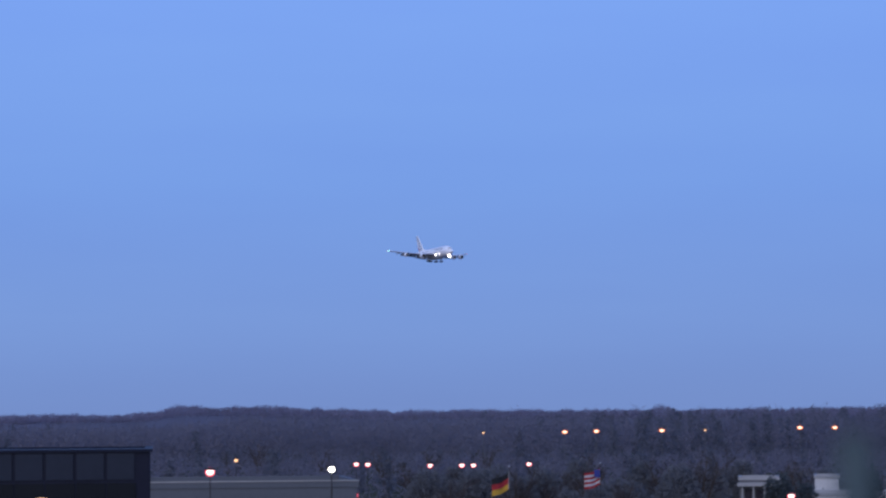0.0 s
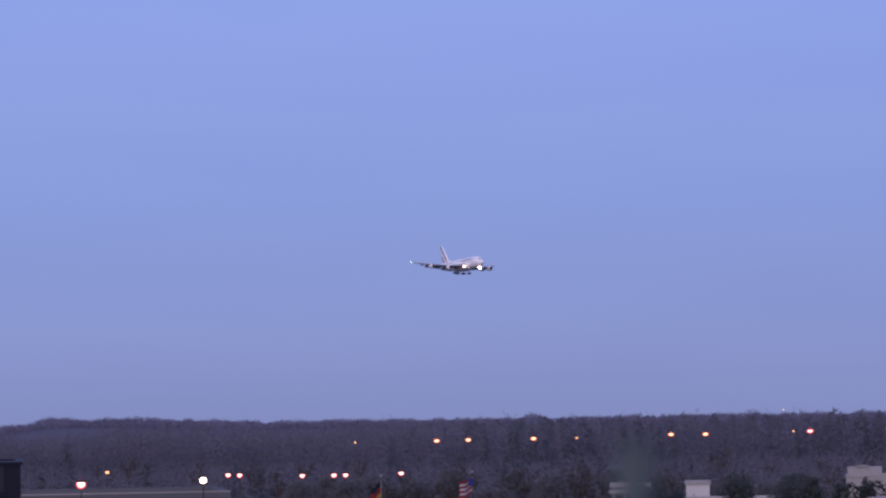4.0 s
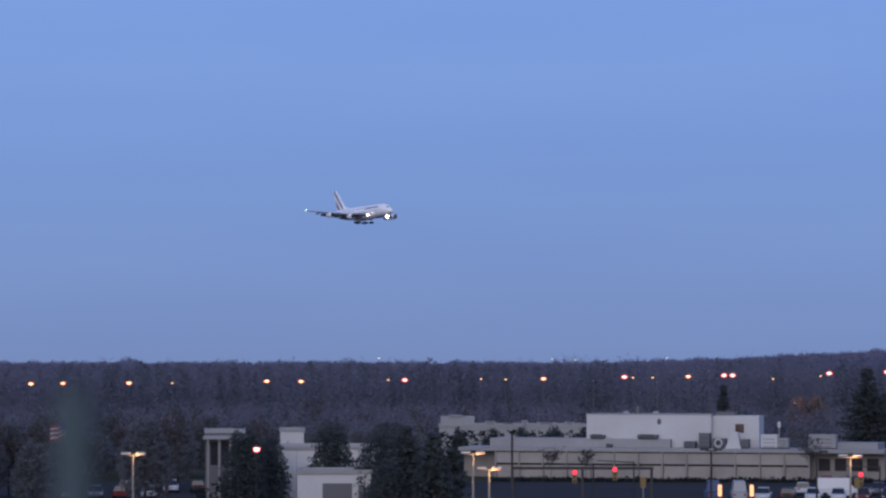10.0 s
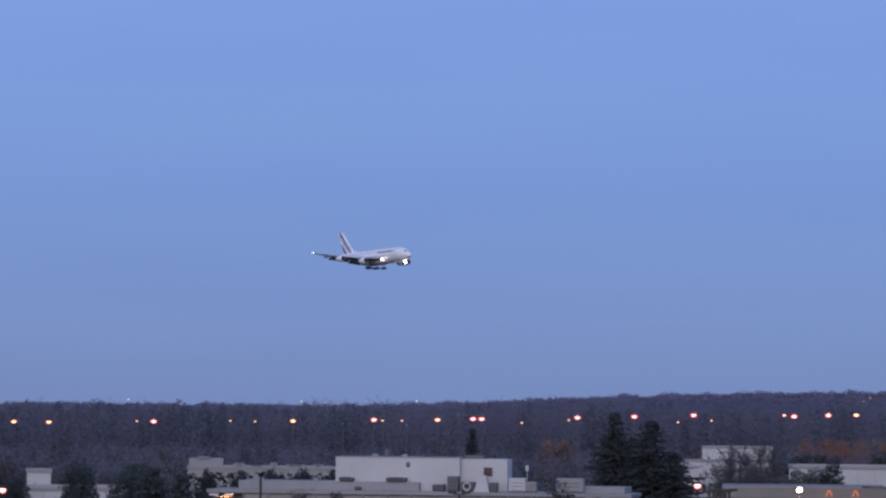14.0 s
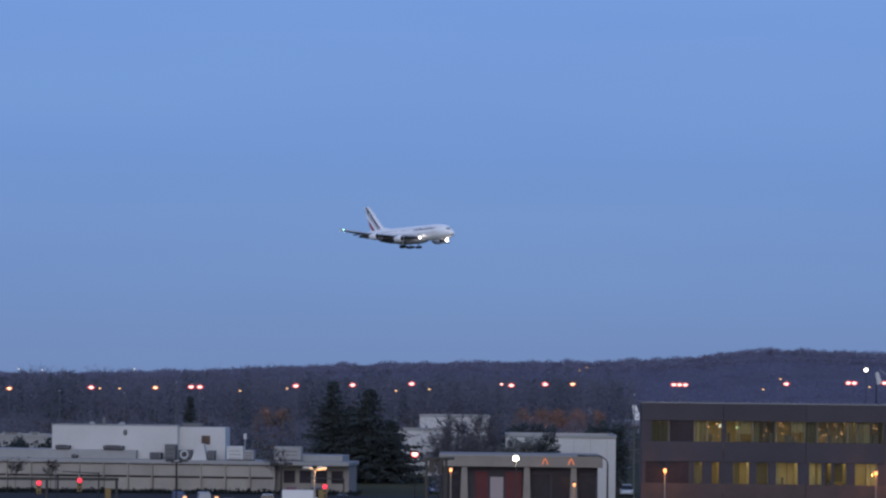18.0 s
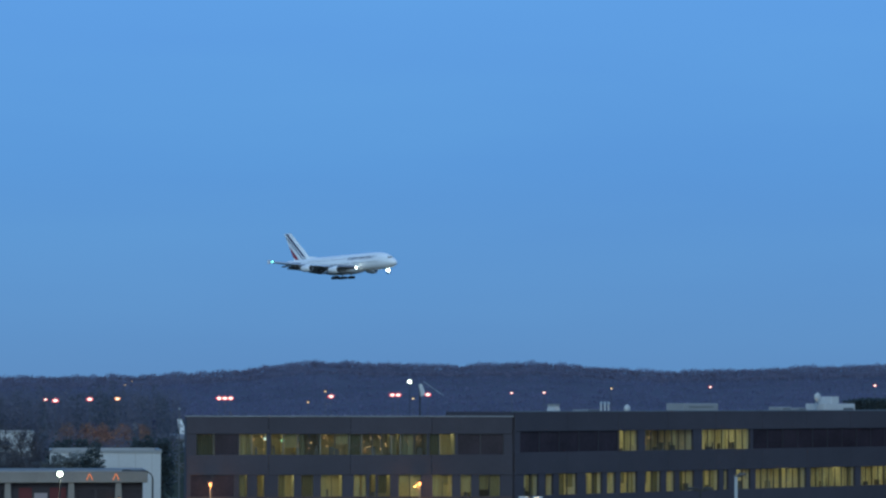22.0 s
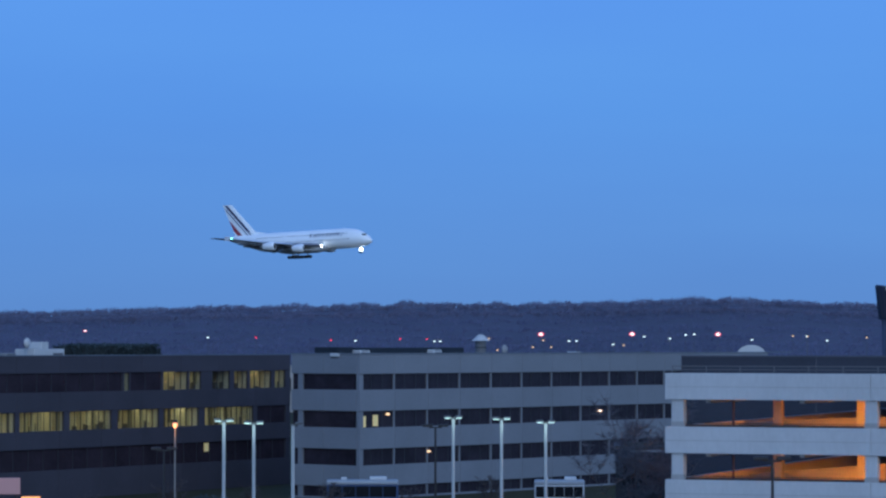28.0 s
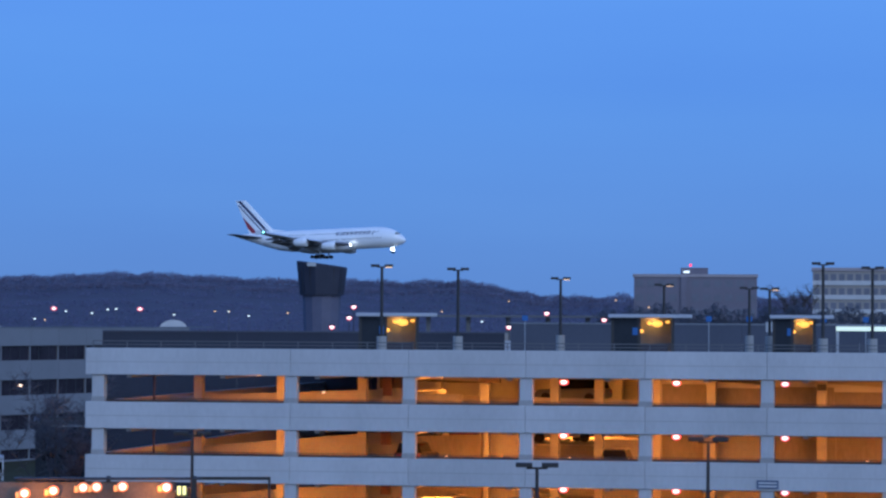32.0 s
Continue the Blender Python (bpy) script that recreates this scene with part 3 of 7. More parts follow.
FUSE = [(0.0, 0.05, 0.05, -1.65), (0.3, 0.75, 0.75, -1.62), (1.0, 1.4, 1.45, -1.45), (2.0, 1.95, 2.12, -1.22), (4.0, 2.7, 3.15, -0.75), (6.0, 3.15, 3.72, -0.42), (8.0, 3.4, 4.08, -0.22), (10.0, 3.5, 4.28, -0.1), (13.0, 3.57, 4.4, 0),
        (48, 3.57, 4.4, 0), (54, 3.3, 3.95, 0.4), (60, 2.55, 2.85, 1.2), (66, 1.55, 1.7, 2.2), (70, 0.85, 0.95, 2.8), (72.5, 0.28, 0.32, 3.1)]


def fuse(s):
    for a, b in zip(FUSE, FUSE[1:]):
        if s <= b[0]:
            f = (s - a[0]) / (b[0] - a[0])
            return [a[k] + (b[k] - a[k]) * f for k in (1, 2, 3)]
    return FUSE[-1][1:]


def loft(rings, close=True):
    """A skin over rings of equal length."""
    n = len(rings[0])
    vs = [v for r in rings for v in r]
    fs = []
    for i in range(len(rings) - 1):
        for k in range(n):
            a, b = i * n + k, i * n + (k + 1) % n
            fs.append((a, b, b + n, a + n))
    if close:
        fs += [tuple(range(n - 1, -1, -1)), tuple(range((len(rings) - 1) * n, len(rings) * n))]
    return vs, fs


def foil(le, chord, y, z, thick, vertical=False):
    """A wing's section: ten points round it."""
    out = []
    for c, t in ((0, 0), (0.06, 0.55), (0.25, 1.0), (0.6, 0.7), (1.0, 0.04), (1.0, -0.04), (0.6, -0.35), (0.25, -0.6), (0.06, -0.42)):
        off = t * thick * chord * 0.5
        out.append((36.35 - le - c * chord, y + off, z) if vertical else (36.35 - le - c * chord, y, z + off))
    return out


def build_airliner():
    p = thing("airliner", pose(-2480, 1310, 150), "white four-engined double-deck airliner, wheels down, lights on", "airliner")
    rings = []
    for s, w, h, zc in [(s, *fuse(s)) for s in (0, 0.12, 0.3, 0.6, 1, 1.5, 2, 3, 4, 5, 6, 7, 8, 10, 13, 22, 30, 38, 48, 51, 54, 57, 60, 63, 66, 70, 72.5)]:
        rings.append([(36.35 - s, math.cos(a) * w, zc + math.sin(a) * h) for a in [6.2832 * k / 28 for k in range(28)]])
    f = part_mesh("fuselage", mesh_of("fuselage", *loft(rings)), M_PLANE, p, "white painted fuselage", smooth=True)
    # belly fairing
    rings = []
    for s, w, h in ((20, 0.6, 0.3), (23, 3.0, 1.5), (27, 4.1, 2.0), (40, 4.1, 2.0), (44, 3.0, 1.4), (48, 0.6, 0.3)):
        rings.append([(36.35 - s, math.cos(a) * w, -3.6 + math.sin(a) * h) for a in [6.2832 * k / 16 for k in range(16)]])
    part_mesh("belly_fairing", mesh_of("belly_fairing", *loft(rings)), M_BELLY, p, "pale grey belly fairing", smooth=True)
    # cockpit panes, wrapped round the nose
    low, high = (2.15, 2.5, 3.0, 3.7), (2.75, 3.1, 3.6, 4.2)
    for sgn in (-1, 1):
        for k in range(3):
            vs = []
            for s, zz in ((low[k] + 0.04, 0.78), (low[k + 1] - 0.05, 0.78), (high[k + 1] - 0.05, 1.5), (high[k] + 0.04, 1.5)):
                w, h, zc = fuse(s)
                yy = math.sqrt(max(0, 1 - ((zz - zc) / h) ** 2)) * w
                vs.append((36.35 - s + 0.06, sgn * (yy + 0.05), zz + 0.04))
            part_mesh("cockpit_window", mesh_of("cockpit_window", vs, [(0, 1, 2, 3)]), M_GLASS_DARK, p)
    # two rows of cabin windows a side
    for sgn in (-1, 1):
        for z, s0, s1 in ((-0.35, 9.5, 60), (2.15, 10.5, 55)):
            vs, fs = [], []
            s = s0
            while s < s1:
                w, h, zc = fuse(s)
                if not 26.3 < s < 27.4 and not 40 < s < 41:
                    i = len(vs)
                    for dz, ds in ((-0.17, 0), (-0.17, 0.26), (0.17, 0.26), (0.17, 0)):
                        yy = w * math.sqrt(max(0, 1 - ((z + dz - zc) / h) ** 2)) + 0.02
                        vs.append((36.35 - s - ds, sgn * yy, z + dz))
                    fs.append((i, i + 1, i + 2, i + 3))
                s += 0.62
            tagged(part_mesh("window_row", mesh_of("window_row", vs, fs), M_WINDOW, p), "row of small cabin windows", kind="stuff")
        # the carrier's name as plain blue bars, with a slanted dash at its end
        s = 28.4
        for k, wd in enumerate((1.5, 0.5, 1.5, 1.4, 1.5, 1.5, 1.5, 1.5, 1.4)):
            for z0, z1, d0, d1 in ((1.1, 2.55, 0, 0.3), (2.28, 2.55, 0.3, wd), (1.6, 1.85, 0.3, wd * 0.9)):
                if wd < 1 and z0 > 1.2:
                    continue
                vs = []
                for zz, ds in ((z0, d0), (z0, d1), ((z0 + z1) / 2, d1), (z1, d1), (z1, d0), ((z0 + z1) / 2, d0)):
                    w, h, zc = fuse(s - ds)
                    vs.append((36.35 - s + ds, sgn * (w * math.sqrt(max(0, 1 - ((zz - zc) / h) ** 2)) + 0.04), zz))
                part_mesh("title_bar", mesh_of("title_bar", vs, [(0, 1, 2, 5), (5, 2, 3, 4)]), M_NAVY, p, "dark blue title bar")
            s -= wd + 0.28
        vs = []
        for zz, ds in ((1.1, 0.0), (1.1, 0.55), (2.55, 1.5), (2.55, 0.95)):
            w, h, zc = fuse(s - ds)
            vs.append((36.35 - s + ds, sgn * (w * math.sqrt(max(0, 1 - ((zz - zc) / h) ** 2)) + 0.05), zz))
        part_mesh("title_dash", mesh_of("title_dash", vs, [(0, 1, 2, 3)]), M_NAVY, p, "dark slanted dash")
    # wings
    for sgn in (-1, 1):
        secs = ((22.5, 20.5, 2.6, -2.5, 0.14), (31.0, 12.6, 13.2, -1.5, 0.11), (40.2, 7.8, 26.3, 0.1, 0.085), (48.2, 4.2, 37.0, 1.9, 0.07))
        rings = [foil(le, c, sgn * y, z, th) for le, c, y, z, th in secs[:3]]
        part_mesh("wing", mesh_of("wing", *loft(rings)), M_WINGGREY, p, "grey swept wing with flaps out", smooth=False)
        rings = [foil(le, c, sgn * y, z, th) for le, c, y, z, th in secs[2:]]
        part_mesh("outer_wing", mesh_of("outer_wing", *loft(rings)), M_WINGLIGHT, p, "outer wing panel, wing grey lightened as if lit", smooth=False)
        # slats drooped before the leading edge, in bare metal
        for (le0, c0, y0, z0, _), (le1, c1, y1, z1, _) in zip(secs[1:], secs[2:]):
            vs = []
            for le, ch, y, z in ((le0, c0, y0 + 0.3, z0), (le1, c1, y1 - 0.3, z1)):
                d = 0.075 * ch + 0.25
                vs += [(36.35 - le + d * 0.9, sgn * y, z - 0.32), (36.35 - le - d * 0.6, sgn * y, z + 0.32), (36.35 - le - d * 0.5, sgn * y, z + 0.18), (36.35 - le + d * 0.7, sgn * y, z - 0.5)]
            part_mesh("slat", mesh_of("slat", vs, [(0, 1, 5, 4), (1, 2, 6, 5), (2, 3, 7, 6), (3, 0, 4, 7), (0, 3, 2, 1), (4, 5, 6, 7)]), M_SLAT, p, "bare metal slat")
        # lowered flaps
        for (ya, lea, za), (yb, leb, zb), ch in (((4.5, 42.0, -2.6), (12.8, 43.0, -1.6), 3.6), ((13.6, 43.1, -1.6), (25.5, 47.4, -0.2), 2.6)):
            vs = []
            for y, le, z in ((ya, lea, za), (yb, leb, zb)):
                vs += [(36.35 - le, sgn * y, z), (36.35 - le - ch, sgn * y, z - ch * 0.55), (36.35 - le - ch, sgn * y, z - ch * 0.55 - 0.1), (36.35 - le, sgn * y, z - 0.35)]
            part_mesh("flap", mesh_of("flap", vs, [(0, 1, 5, 4), (1, 2, 6, 5), (2, 3, 7, 6), (3, 0, 4, 7), (0, 3, 2, 1), (4, 5, 6, 7)]), M_WINGGREY, p, "lowered grey flap")
        for y, le, z in ((8.5, 41, -2.6), (17.5, 42.5, -1.6), (22, 44.5, -1.0), (28.5, 46.4, 0.0)):
            bm = ball(bmesh.new(), (36.35 - le - 1.5, sgn * y, z - 0.45), 3.2, 0.32, 0.5, 2)
            part("flap_fairing", bm, M_WINGGREY, p, smooth=True)
        part("wingtip_fence", boxed(36.35 - 52.6, 36.35 - 50.2, sgn * 37.05 - 0.06, sgn * 37.05 + 0.06, 1.1, 2.9, 0.04), M_WINGLIGHT, p, "wingtip fence, wing grey lightened as if lit")
        bm = ball(bmesh.new(), (36.35 - 49.2, sgn * 37.1, 1.95), 0.36, 0.32, 0.32, 2)
        part("navigation_light", bm, M_GREENLAMP if sgn < 0 else M_REDLAMP, p, "green glowing tip light" if sgn < 0 else "red glowing tip light")
        # engines
        for y, s0, z in ((14.9, 25.6, -3.5), (25.7, 34.2, -2.1)):
            prof = ((0, 1.42), (0.15, 1.66), (0.7, 1.86), (2.4, 1.92), (4.2, 1.68), (5.6, 1.28))
            rings = [[(36.35 - s0 - d, sgn * y + math.cos(a) * r, z + math.sin(a) * r) for a in [6.2832 * k / 20 for k in range(20)]] for d, r in prof]
            e = part_mesh("engine", mesh_of("engine", *loft(rings, False)), M_PLANE, p, "white engine nacelle", smooth=True)
            part("intake", tubed((36.35 - s0 - 0.55, sgn * y, z), (36.35 - s0 - 0.6, sgn * y, z), 1.7, n=20), M_FRAME, e, "dark fan face")
            part("exhaust", tubed((36.35 - s0 - 4.6, sgn * y, z), (36.35 - s0 - 7.4, sgn * y, z), 1.0, 0.35, n=14), M_STEEL, e, "bare metal exhaust cone")
            vs = []
            for dx, zz in ((1.3, z + 1.85), (9.0, z + 2.2), (9.0, z + 1.2), (5.0, z + 0.9)):
                vs += [(36.35 - s0 - dx, sgn * y - 0.2, zz), (36.35 - s0 - dx, sgn * y + 0.2, zz)]
            part_mesh("pylon", mesh_of("pylon", vs, [(0, 2, 3, 1), (2, 4, 5, 3), (4, 6, 7, 5), (6, 0, 1, 7), (0, 6, 4, 2), (1, 3, 5, 7)]), M_WINGGREY, e)
        # tailplane
        rings = [foil(59.5, 9.0, sgn * 1.2, 1.9, 0.11), foil(68.2, 3.6, sgn * 15.1, 3.1, 0.09)]
        part_mesh("tailplane", mesh_of("tailplane", *loft(rings)), M_WINGGREY, p, "grey tailplane")
    # fin and its stripes
    def fin_at(c, f, side, out=0.03):
        le, ch = 55.2 + (67.9 - 55.2) * f, 11.3 + (4.4 - 11.3) * f
        t = interp([(0, 0), (0.06, 0.55), (0.25, 1.0), (0.6, 0.7), (1.0, 0.04)], c) * 0.09 * ch * 0.5
        return (36.35 - le - c * ch, side * (t + out), 3.6 + 14.2 * f)
    rings = []
    for f in (0, 0.5, 1):
        ring = [fin_at(c, f, 1, 0) for c in (0, 0.06, 0.25, 0.6, 1.0)] + [fin_at(c, f, -1, 0) for c in (1.0, 0.6, 0.25, 0.06)]
        rings.append(ring)
    part_mesh("fin", mesh_of("fin", *loft(rings)), M_PLANE, p, "tall white fin")
    part_mesh("fin_fillet", mesh_of("fin_fillet", [(36.35 - 49, 0, 4.1), (36.35 - 57, 0.5, 3.8), (36.35 - 57, -0.5, 3.8), (36.35 - 56.3, 0, 5.2)], [(0, 1, 3), (0, 3, 2), (1, 2, 3), (0, 2, 1)]), M_PLANE, p)
    for d0, d1, f0, f1, m, lb in ((2.3, 3.7, 0.02, 0.985, M_NAVY, "broad navy stripe"), (4.6, 5.2, 0.02, 0.86, M_NAVY, "narrow navy stripe"), (7.6, 9.9, 0.03, 0.50, M_RED, "red stripe")):
        for side in (-1, 1):
            vs, fs = [], []
            for k in range(7):
                f = f0 + (f1 - f0) * k / 6
                ch = 11.3 + (4.4 - 11.3) * f
                vs += [fin_at(min(0.985, d0 / ch), f, side), fin_at(min(0.99, d1 / ch), f, side)]
            fs = [(2 * k, 2 * k + 1, 2 * k + 3, 2 * k + 2) for k in range(6)]
            part_mesh("fin_stripe", mesh_of("fin_stripe", vs, fs), m, p, lb)
    # landing gear
    def gear(name, s, y, z, pairs, wheel_r, light=False):
        bm = tubed((36.35 - s, y, -3.0), (36.35 - s, y, z), 0.26, n=10)
        tube(bm, (36.35 - s - 1.6, y, -3.2), (36.35 - s, y, z + 1.0), 0.12, n=8)
        g = part(name, bm, M_STEEL, p)
        n = len(pairs)
        if n > 1:
            part("bogie_beam", tubed((36.35 - s + pairs[0], y, z), (36.35 - s + pairs[-1], y, z), 0.2, n=8), M_STEEL, g)
        for dx in pairs:
            for sy in (-0.68, 0.68):
                part("wheel", tubed((36.35 - s + dx, y + sy - 0.25, z), (36.35 - s + dx, y + sy + 0.25, z), wheel_r, n=16), M_TYRE, g)
        bm = boxed(36.35 - s - 0.9, 36.35 - s + 0.9, y * 1.0 + (0.9 if y > 0 else -0.9), y + (0.98 if y > 0 else -0.98), -4.6, -3.2)
        part("gear_door", bm, M_BELLY, g)
    gear("nose_gear", 5.6, 0, -6.2, (0,), 0.62)
    for y in (-6.2, 6.2):
        gear("wing_gear", 34.6, y, -6.9, (0.9, -0.9), 0.7)
    for y in (-2.7, 2.7):
        gear("body_gear", 37.4, y, -6.95, (1.7, 0, -1.7), 0.7)
    # lamps that face forward, their lenses oversized to take in the glare
    for s, y, z, r, lb in ((5.7, 0, -5.3, 1.05, "dazzling nose gear lamp"), (22.3, -4.7, -2.7, 0.62, "bright wing root lamp"), (22.3, 4.7, -2.7, 0.5, "bright wing root lamp")):
        h = part("lamp_housing", tubed((36.35 - s - 0.3, y, z), (36.35 - s, y, z), r * 0.6, r * 1.03, n=16), M_FRAME, p)
        part("landing_light", tubed((36.35 - s + 0.005, y, z), (36.35 - s + 0.04, y, z), r, r * 0.9, n=16), M_LANDING, h, lb)
        # the nose lamp gets an added glowing dome that imitates its dazzle
        if s < 6:
            part("glare_dome", ball(bmesh.new(), (36.35 - s + 0.03, y, z), r * 0.6, r * 0.86, r * 0.86, 2), M_LANDING, h, "glowing dome added for the lamp's glare", smooth=True)
    part("beacon", ball(bmesh.new(), (36.35 - 33, 0, -5.3), 0.2, 0.2, 0.15, 1), M_REDLAMP, p)
    return p


airliner = build_airliner()

# ---- buildings of the western lots ----
M_BLACKGLASS = mat("black_glass", (0.008, 0.009, 0.012), 0.2, vary=0.2, scale=0.5, sheen=0.2)
M_NAVYSTEEL = mat("navy_steel_frame", (0.013, 0.015, 0.028), 0.5, vary=0.2, scale=0.5, sheen=0.1)


def block(name, m, w, d, h, material, label, category="building", coping=None, z0=0.0, roof=True, lip=0.28):
    """A flat-roofed house: walls, a roof with a coping."""
    b = thing(name, m, label, category)
    part("wall", boxed(0, w, 0, d, z0, h, 0.02), material, b)
    if roof:
        bm = bmesh.new()
        for a in ((-0.12, w + 0.12, -0.12, 0.25), (-0.12, w + 0.12, d - 0.25, d + 0.12), (-0.12, 0.25, 0.25, d - 0.25), (w - 0.25, w + 0.12, 0.25, d - 0.25)):
            box(bm, *a, h - 0.05, h + lip)
        part("coping", bm, coping or M_ROOF, b)
    return b


def roof_unit(m, w, d, h, label="pale grey rooftop air handler", material=None):
    u = thing("rooftop_unit", m, label, "air conditioner", "rooftop units")
    part("housing", boxed(0, w, 0, d, 0.15, h, 0.05), material or M_ROOF, u)
    part("curb", boxed(0.1, w - 0.1, 0.1, d - 0.1, 0, 0.15), M_FRAME, u)
    for k in range(3):
        part("louvre", boxed(0.15 * w, 0.85 * w, -0.03, 0, 0.3 + 0.25 * k * h, 0.36 + 0.25 * k * h), M_FRAME, u)
    return u


def build_west():
    # the black glazed block with its smoked top panels
    b = block("black_building", place_z(-67.15, 150, 0, 0) @ pose(-16, 0, 0), 16, 14, 13.95, M_NAVYSTEEL, "black glass building with smoked panels along its top", coping=M_NAVYSTEEL, lip=0.08)
    for k in range(11):
        part("top_panel", boxed(0.25 + 1.38 * k, 0.25 + 1.38 * k + 1.22, -0.06, 0.0, 12.65, 13.85), M_DARKPANEL, b, "smoked panel")
    for k in range(11):
        part("glass_panel", boxed(0.25 + 1.38 * k, 0.25 + 1.38 * k + 1.30, -0.05, 0.0, 9.0, 12.5), M_BLACKGLASS, b)
    for u, top, q0, q1 in ((11.1, 11.85, 0, 12), (12.3, 11.5, 0, 6), (13.6, 11.5, 7, 12), (15.0, 11.5, 0, 12)):
        arc = bmesh.new()
        for k in range(q0, q1):
            a0, a1 = math.pi * (0.14 + 0.06 * k), math.pi * (0.14 + 0.06 * (k + 1))
            tube(arc, (u + 0.56 * math.cos(a0), -0.12, top - 0.36 + 0.36 * math.sin(a0)), (u + 0.56 * math.cos(a1), -0.12, top - 0.36 + 0.36 * math.sin(a1)), 0.016, n=6)
        part("lit_arch", arc, M_SMALLLAMP, b, "glowing golden arch")
    # grey flat block
    g = block("grey_building", place_z(-67.3, 250, 0, 0), 16.3, 20, 10.08, M_SLATEWALL, "long slate-grey flat-roofed building", coping=M_SLATEWALL, lip=0.48)
    for k in range(8):
        part("wall_panel", boxed(0.2 + 2.0 * k, 2.185 + 2.0 * k, -0.05, 0, 0.3, 10.0), M_SLATEWALL, g)
    part("roof_edge", boxed(-0.16, 16.46, -0.17, -0.125, 10.48, 10.58), M_ROOF, g, "thin pale roof edge")
    # low house with a colonnade
    c = block("colonnade_building", place_z(-56.92, 330), 3.9, 8, 8.75, M_GREYBLD, "low pale building with a columned front", coping=M_ROOF)
    for k in range(4):
        part("column", boxed(0.2 + 1.1 * k, 0.34 + 1.1 * k, -1.4, -1.2, 0, 8.1), M_ROOF, c)
    part("canopy", boxed(-0.2, 4.1, -1.6, 0, 8.1, 8.45), M_ROOF, c)
    for k in range(3):
        part("window", boxed(0.5 + 1.1 * k, 1.25 + 1.1 * k, -0.03, 0, 5.5, 7.8), M_GREYGLASS, c)
    # white blocks among the evergreens
    w = block("white_building", place_z(-55.68, 320), 9.9, 12, 7.35, M_WHITE_WALL, "plain white rendered building with a flat roof")
    for k in range(4):
        part("joint", boxed(1.9 + 2.0 * k, 1.94 + 2.0 * k, -0.02, 0, 0, 7.8), M_TAN, w)
    block("rear_building", place_z(-55.62, 362), 2.6, 8, 8.25, M_WHITE_WALL, "small white building behind trees")
    v = block("white_gatehouse", place_z(-55.32, 262), 5.9, 6, 6.9, M_WHITE_WALL, "white box-like building with a grey shutter")
    part("shutter", boxed(2.0, 4.35, -0.05, 0, 0, 6.1), M_GREYBLD, v, "grey roller shutter")
    part("door", boxed(4.85, 5.35, -0.05, 0, 0, 6.0), M_GREYBLD, v)
    # long precast building with a penthouse
    p0, p1 = at(-52.46, 458), at(-45.15, 446)
    d = p1 - p0
    L = d.length
    ang = math.degrees(math.atan2(d.y, d.x))
    f = thing("precast_building", pose(p0.x, p0.y, 0, 0, 0, ang), "long low precast office with ribbed tan panels and a pale roof", "building")
    # set-back wall takes a darker tan for the shade it stands in
    part("wall", boxed(0, L, 1.4, 9, 0, 3.6), M_BROWNTAN, f, "set-back wall, its shade put into a darker tan")
    part("roof", boxed(-0.3, L + 0.3, -0.75, 9.3, 3.62, 4.15, 0.04), M_ROOF, f, "pale roof with a deep fascia")
    n, u0, u1 = 13, 5.0, L - 10.0
    # dark brown backing paints the shadow lines under fascia and ledge
    part("recess", boxed(u0, u1, 0.25, 1.4, 0, 3.6), M_BROWN, f, "dark backing painted for the shadow lines between panels")
    for k in range(n):
        a0, a1 = u0 + (u1 - u0) * k / n, u0 + (u1 - u0) * (k + 1) / n
        part("upper_panel", boxed(a0 + 0.11, a1 - 0.11, -0.42, 0.25, 1.98, 3.5, 0.03), M_TAN, f)
        part("lower_panel", boxed(a0 + 0.11, a1 - 0.11, -0.12, 0.25, 0.0, 1.72, 0.03), M_TAN, f)
    for k in range(n + 1):
        a0 = u0 + (u1 - u0) * k / n
        part("rib", boxed(a0 - 0.09, a0 + 0.09, -0.62, 0.24, 0, 3.6, 0.02), M_TAN, f)
    for k in range(4):
        part("end_window", boxed(u1 + 1.0 + 2.2 * k, u1 + 2.6 + 2.2 * k, 1.36, 1.4, 1.2, 2.9), M_GREYGLASS, f)
    part("roof_step", boxed(3.5, 29.2, 2.2, 8.8, 4.15, 5.35, 0.03), M_ROOF, f, "raised pale roof")
    part("roof_step", boxed(L - 7.5, L - 1.0, 2, 8.8, 4.15, 5.0, 0.03), M_ROOF, f, "raised pale roof")
    m = Matrix.Translation(p0) @ pose(0, 0, 0, 0, 0, ang)
    ph = thing("penthouse", m @ pose(17.1, 3.4, 5.35), "plain white windowless penthouse on a flat roof", "building")
    part("wall", boxed(0, 17.6, 0, 4.5, -1.2, 3.35, 0.02), M_WHITE_WALL, ph)
    part("side_wall", boxed(17.6, 24.1, 0.9, 4.5, -1.2, 3.25, 0.02), M_WHITE_WALL, ph, "set-back end of the penthouse")
    part("coping", boxed(-0.1, 17.7, -0.08, 4.6, 3.35, 3.47), M_ROOF, ph)
    part("vent", ball(bmesh.new(), (10.3, -0.05, 2.4), 0.3, 0.12, 0.42, 2), M_GREYBLD, ph, "round grey wall vent", smooth=True)
    part("vent", boxed(20.8, 22.0, 0.8, 0.9, 0.9, 2.1), M_RUST, ph, "rusty louvred vent")
    for x in (5.2, 9.4):
        part("roof_vent", ball(bmesh.new(), (x, 2, 3.35), 0.6, 0.6, 0.5, 2), M_ROOF, ph, smooth=True)
    part("roof_vent", boxed(6.6, 7.1, 1.8, 2.3, 3.35, 4.5, 0.04), M_GREYBLD, ph)
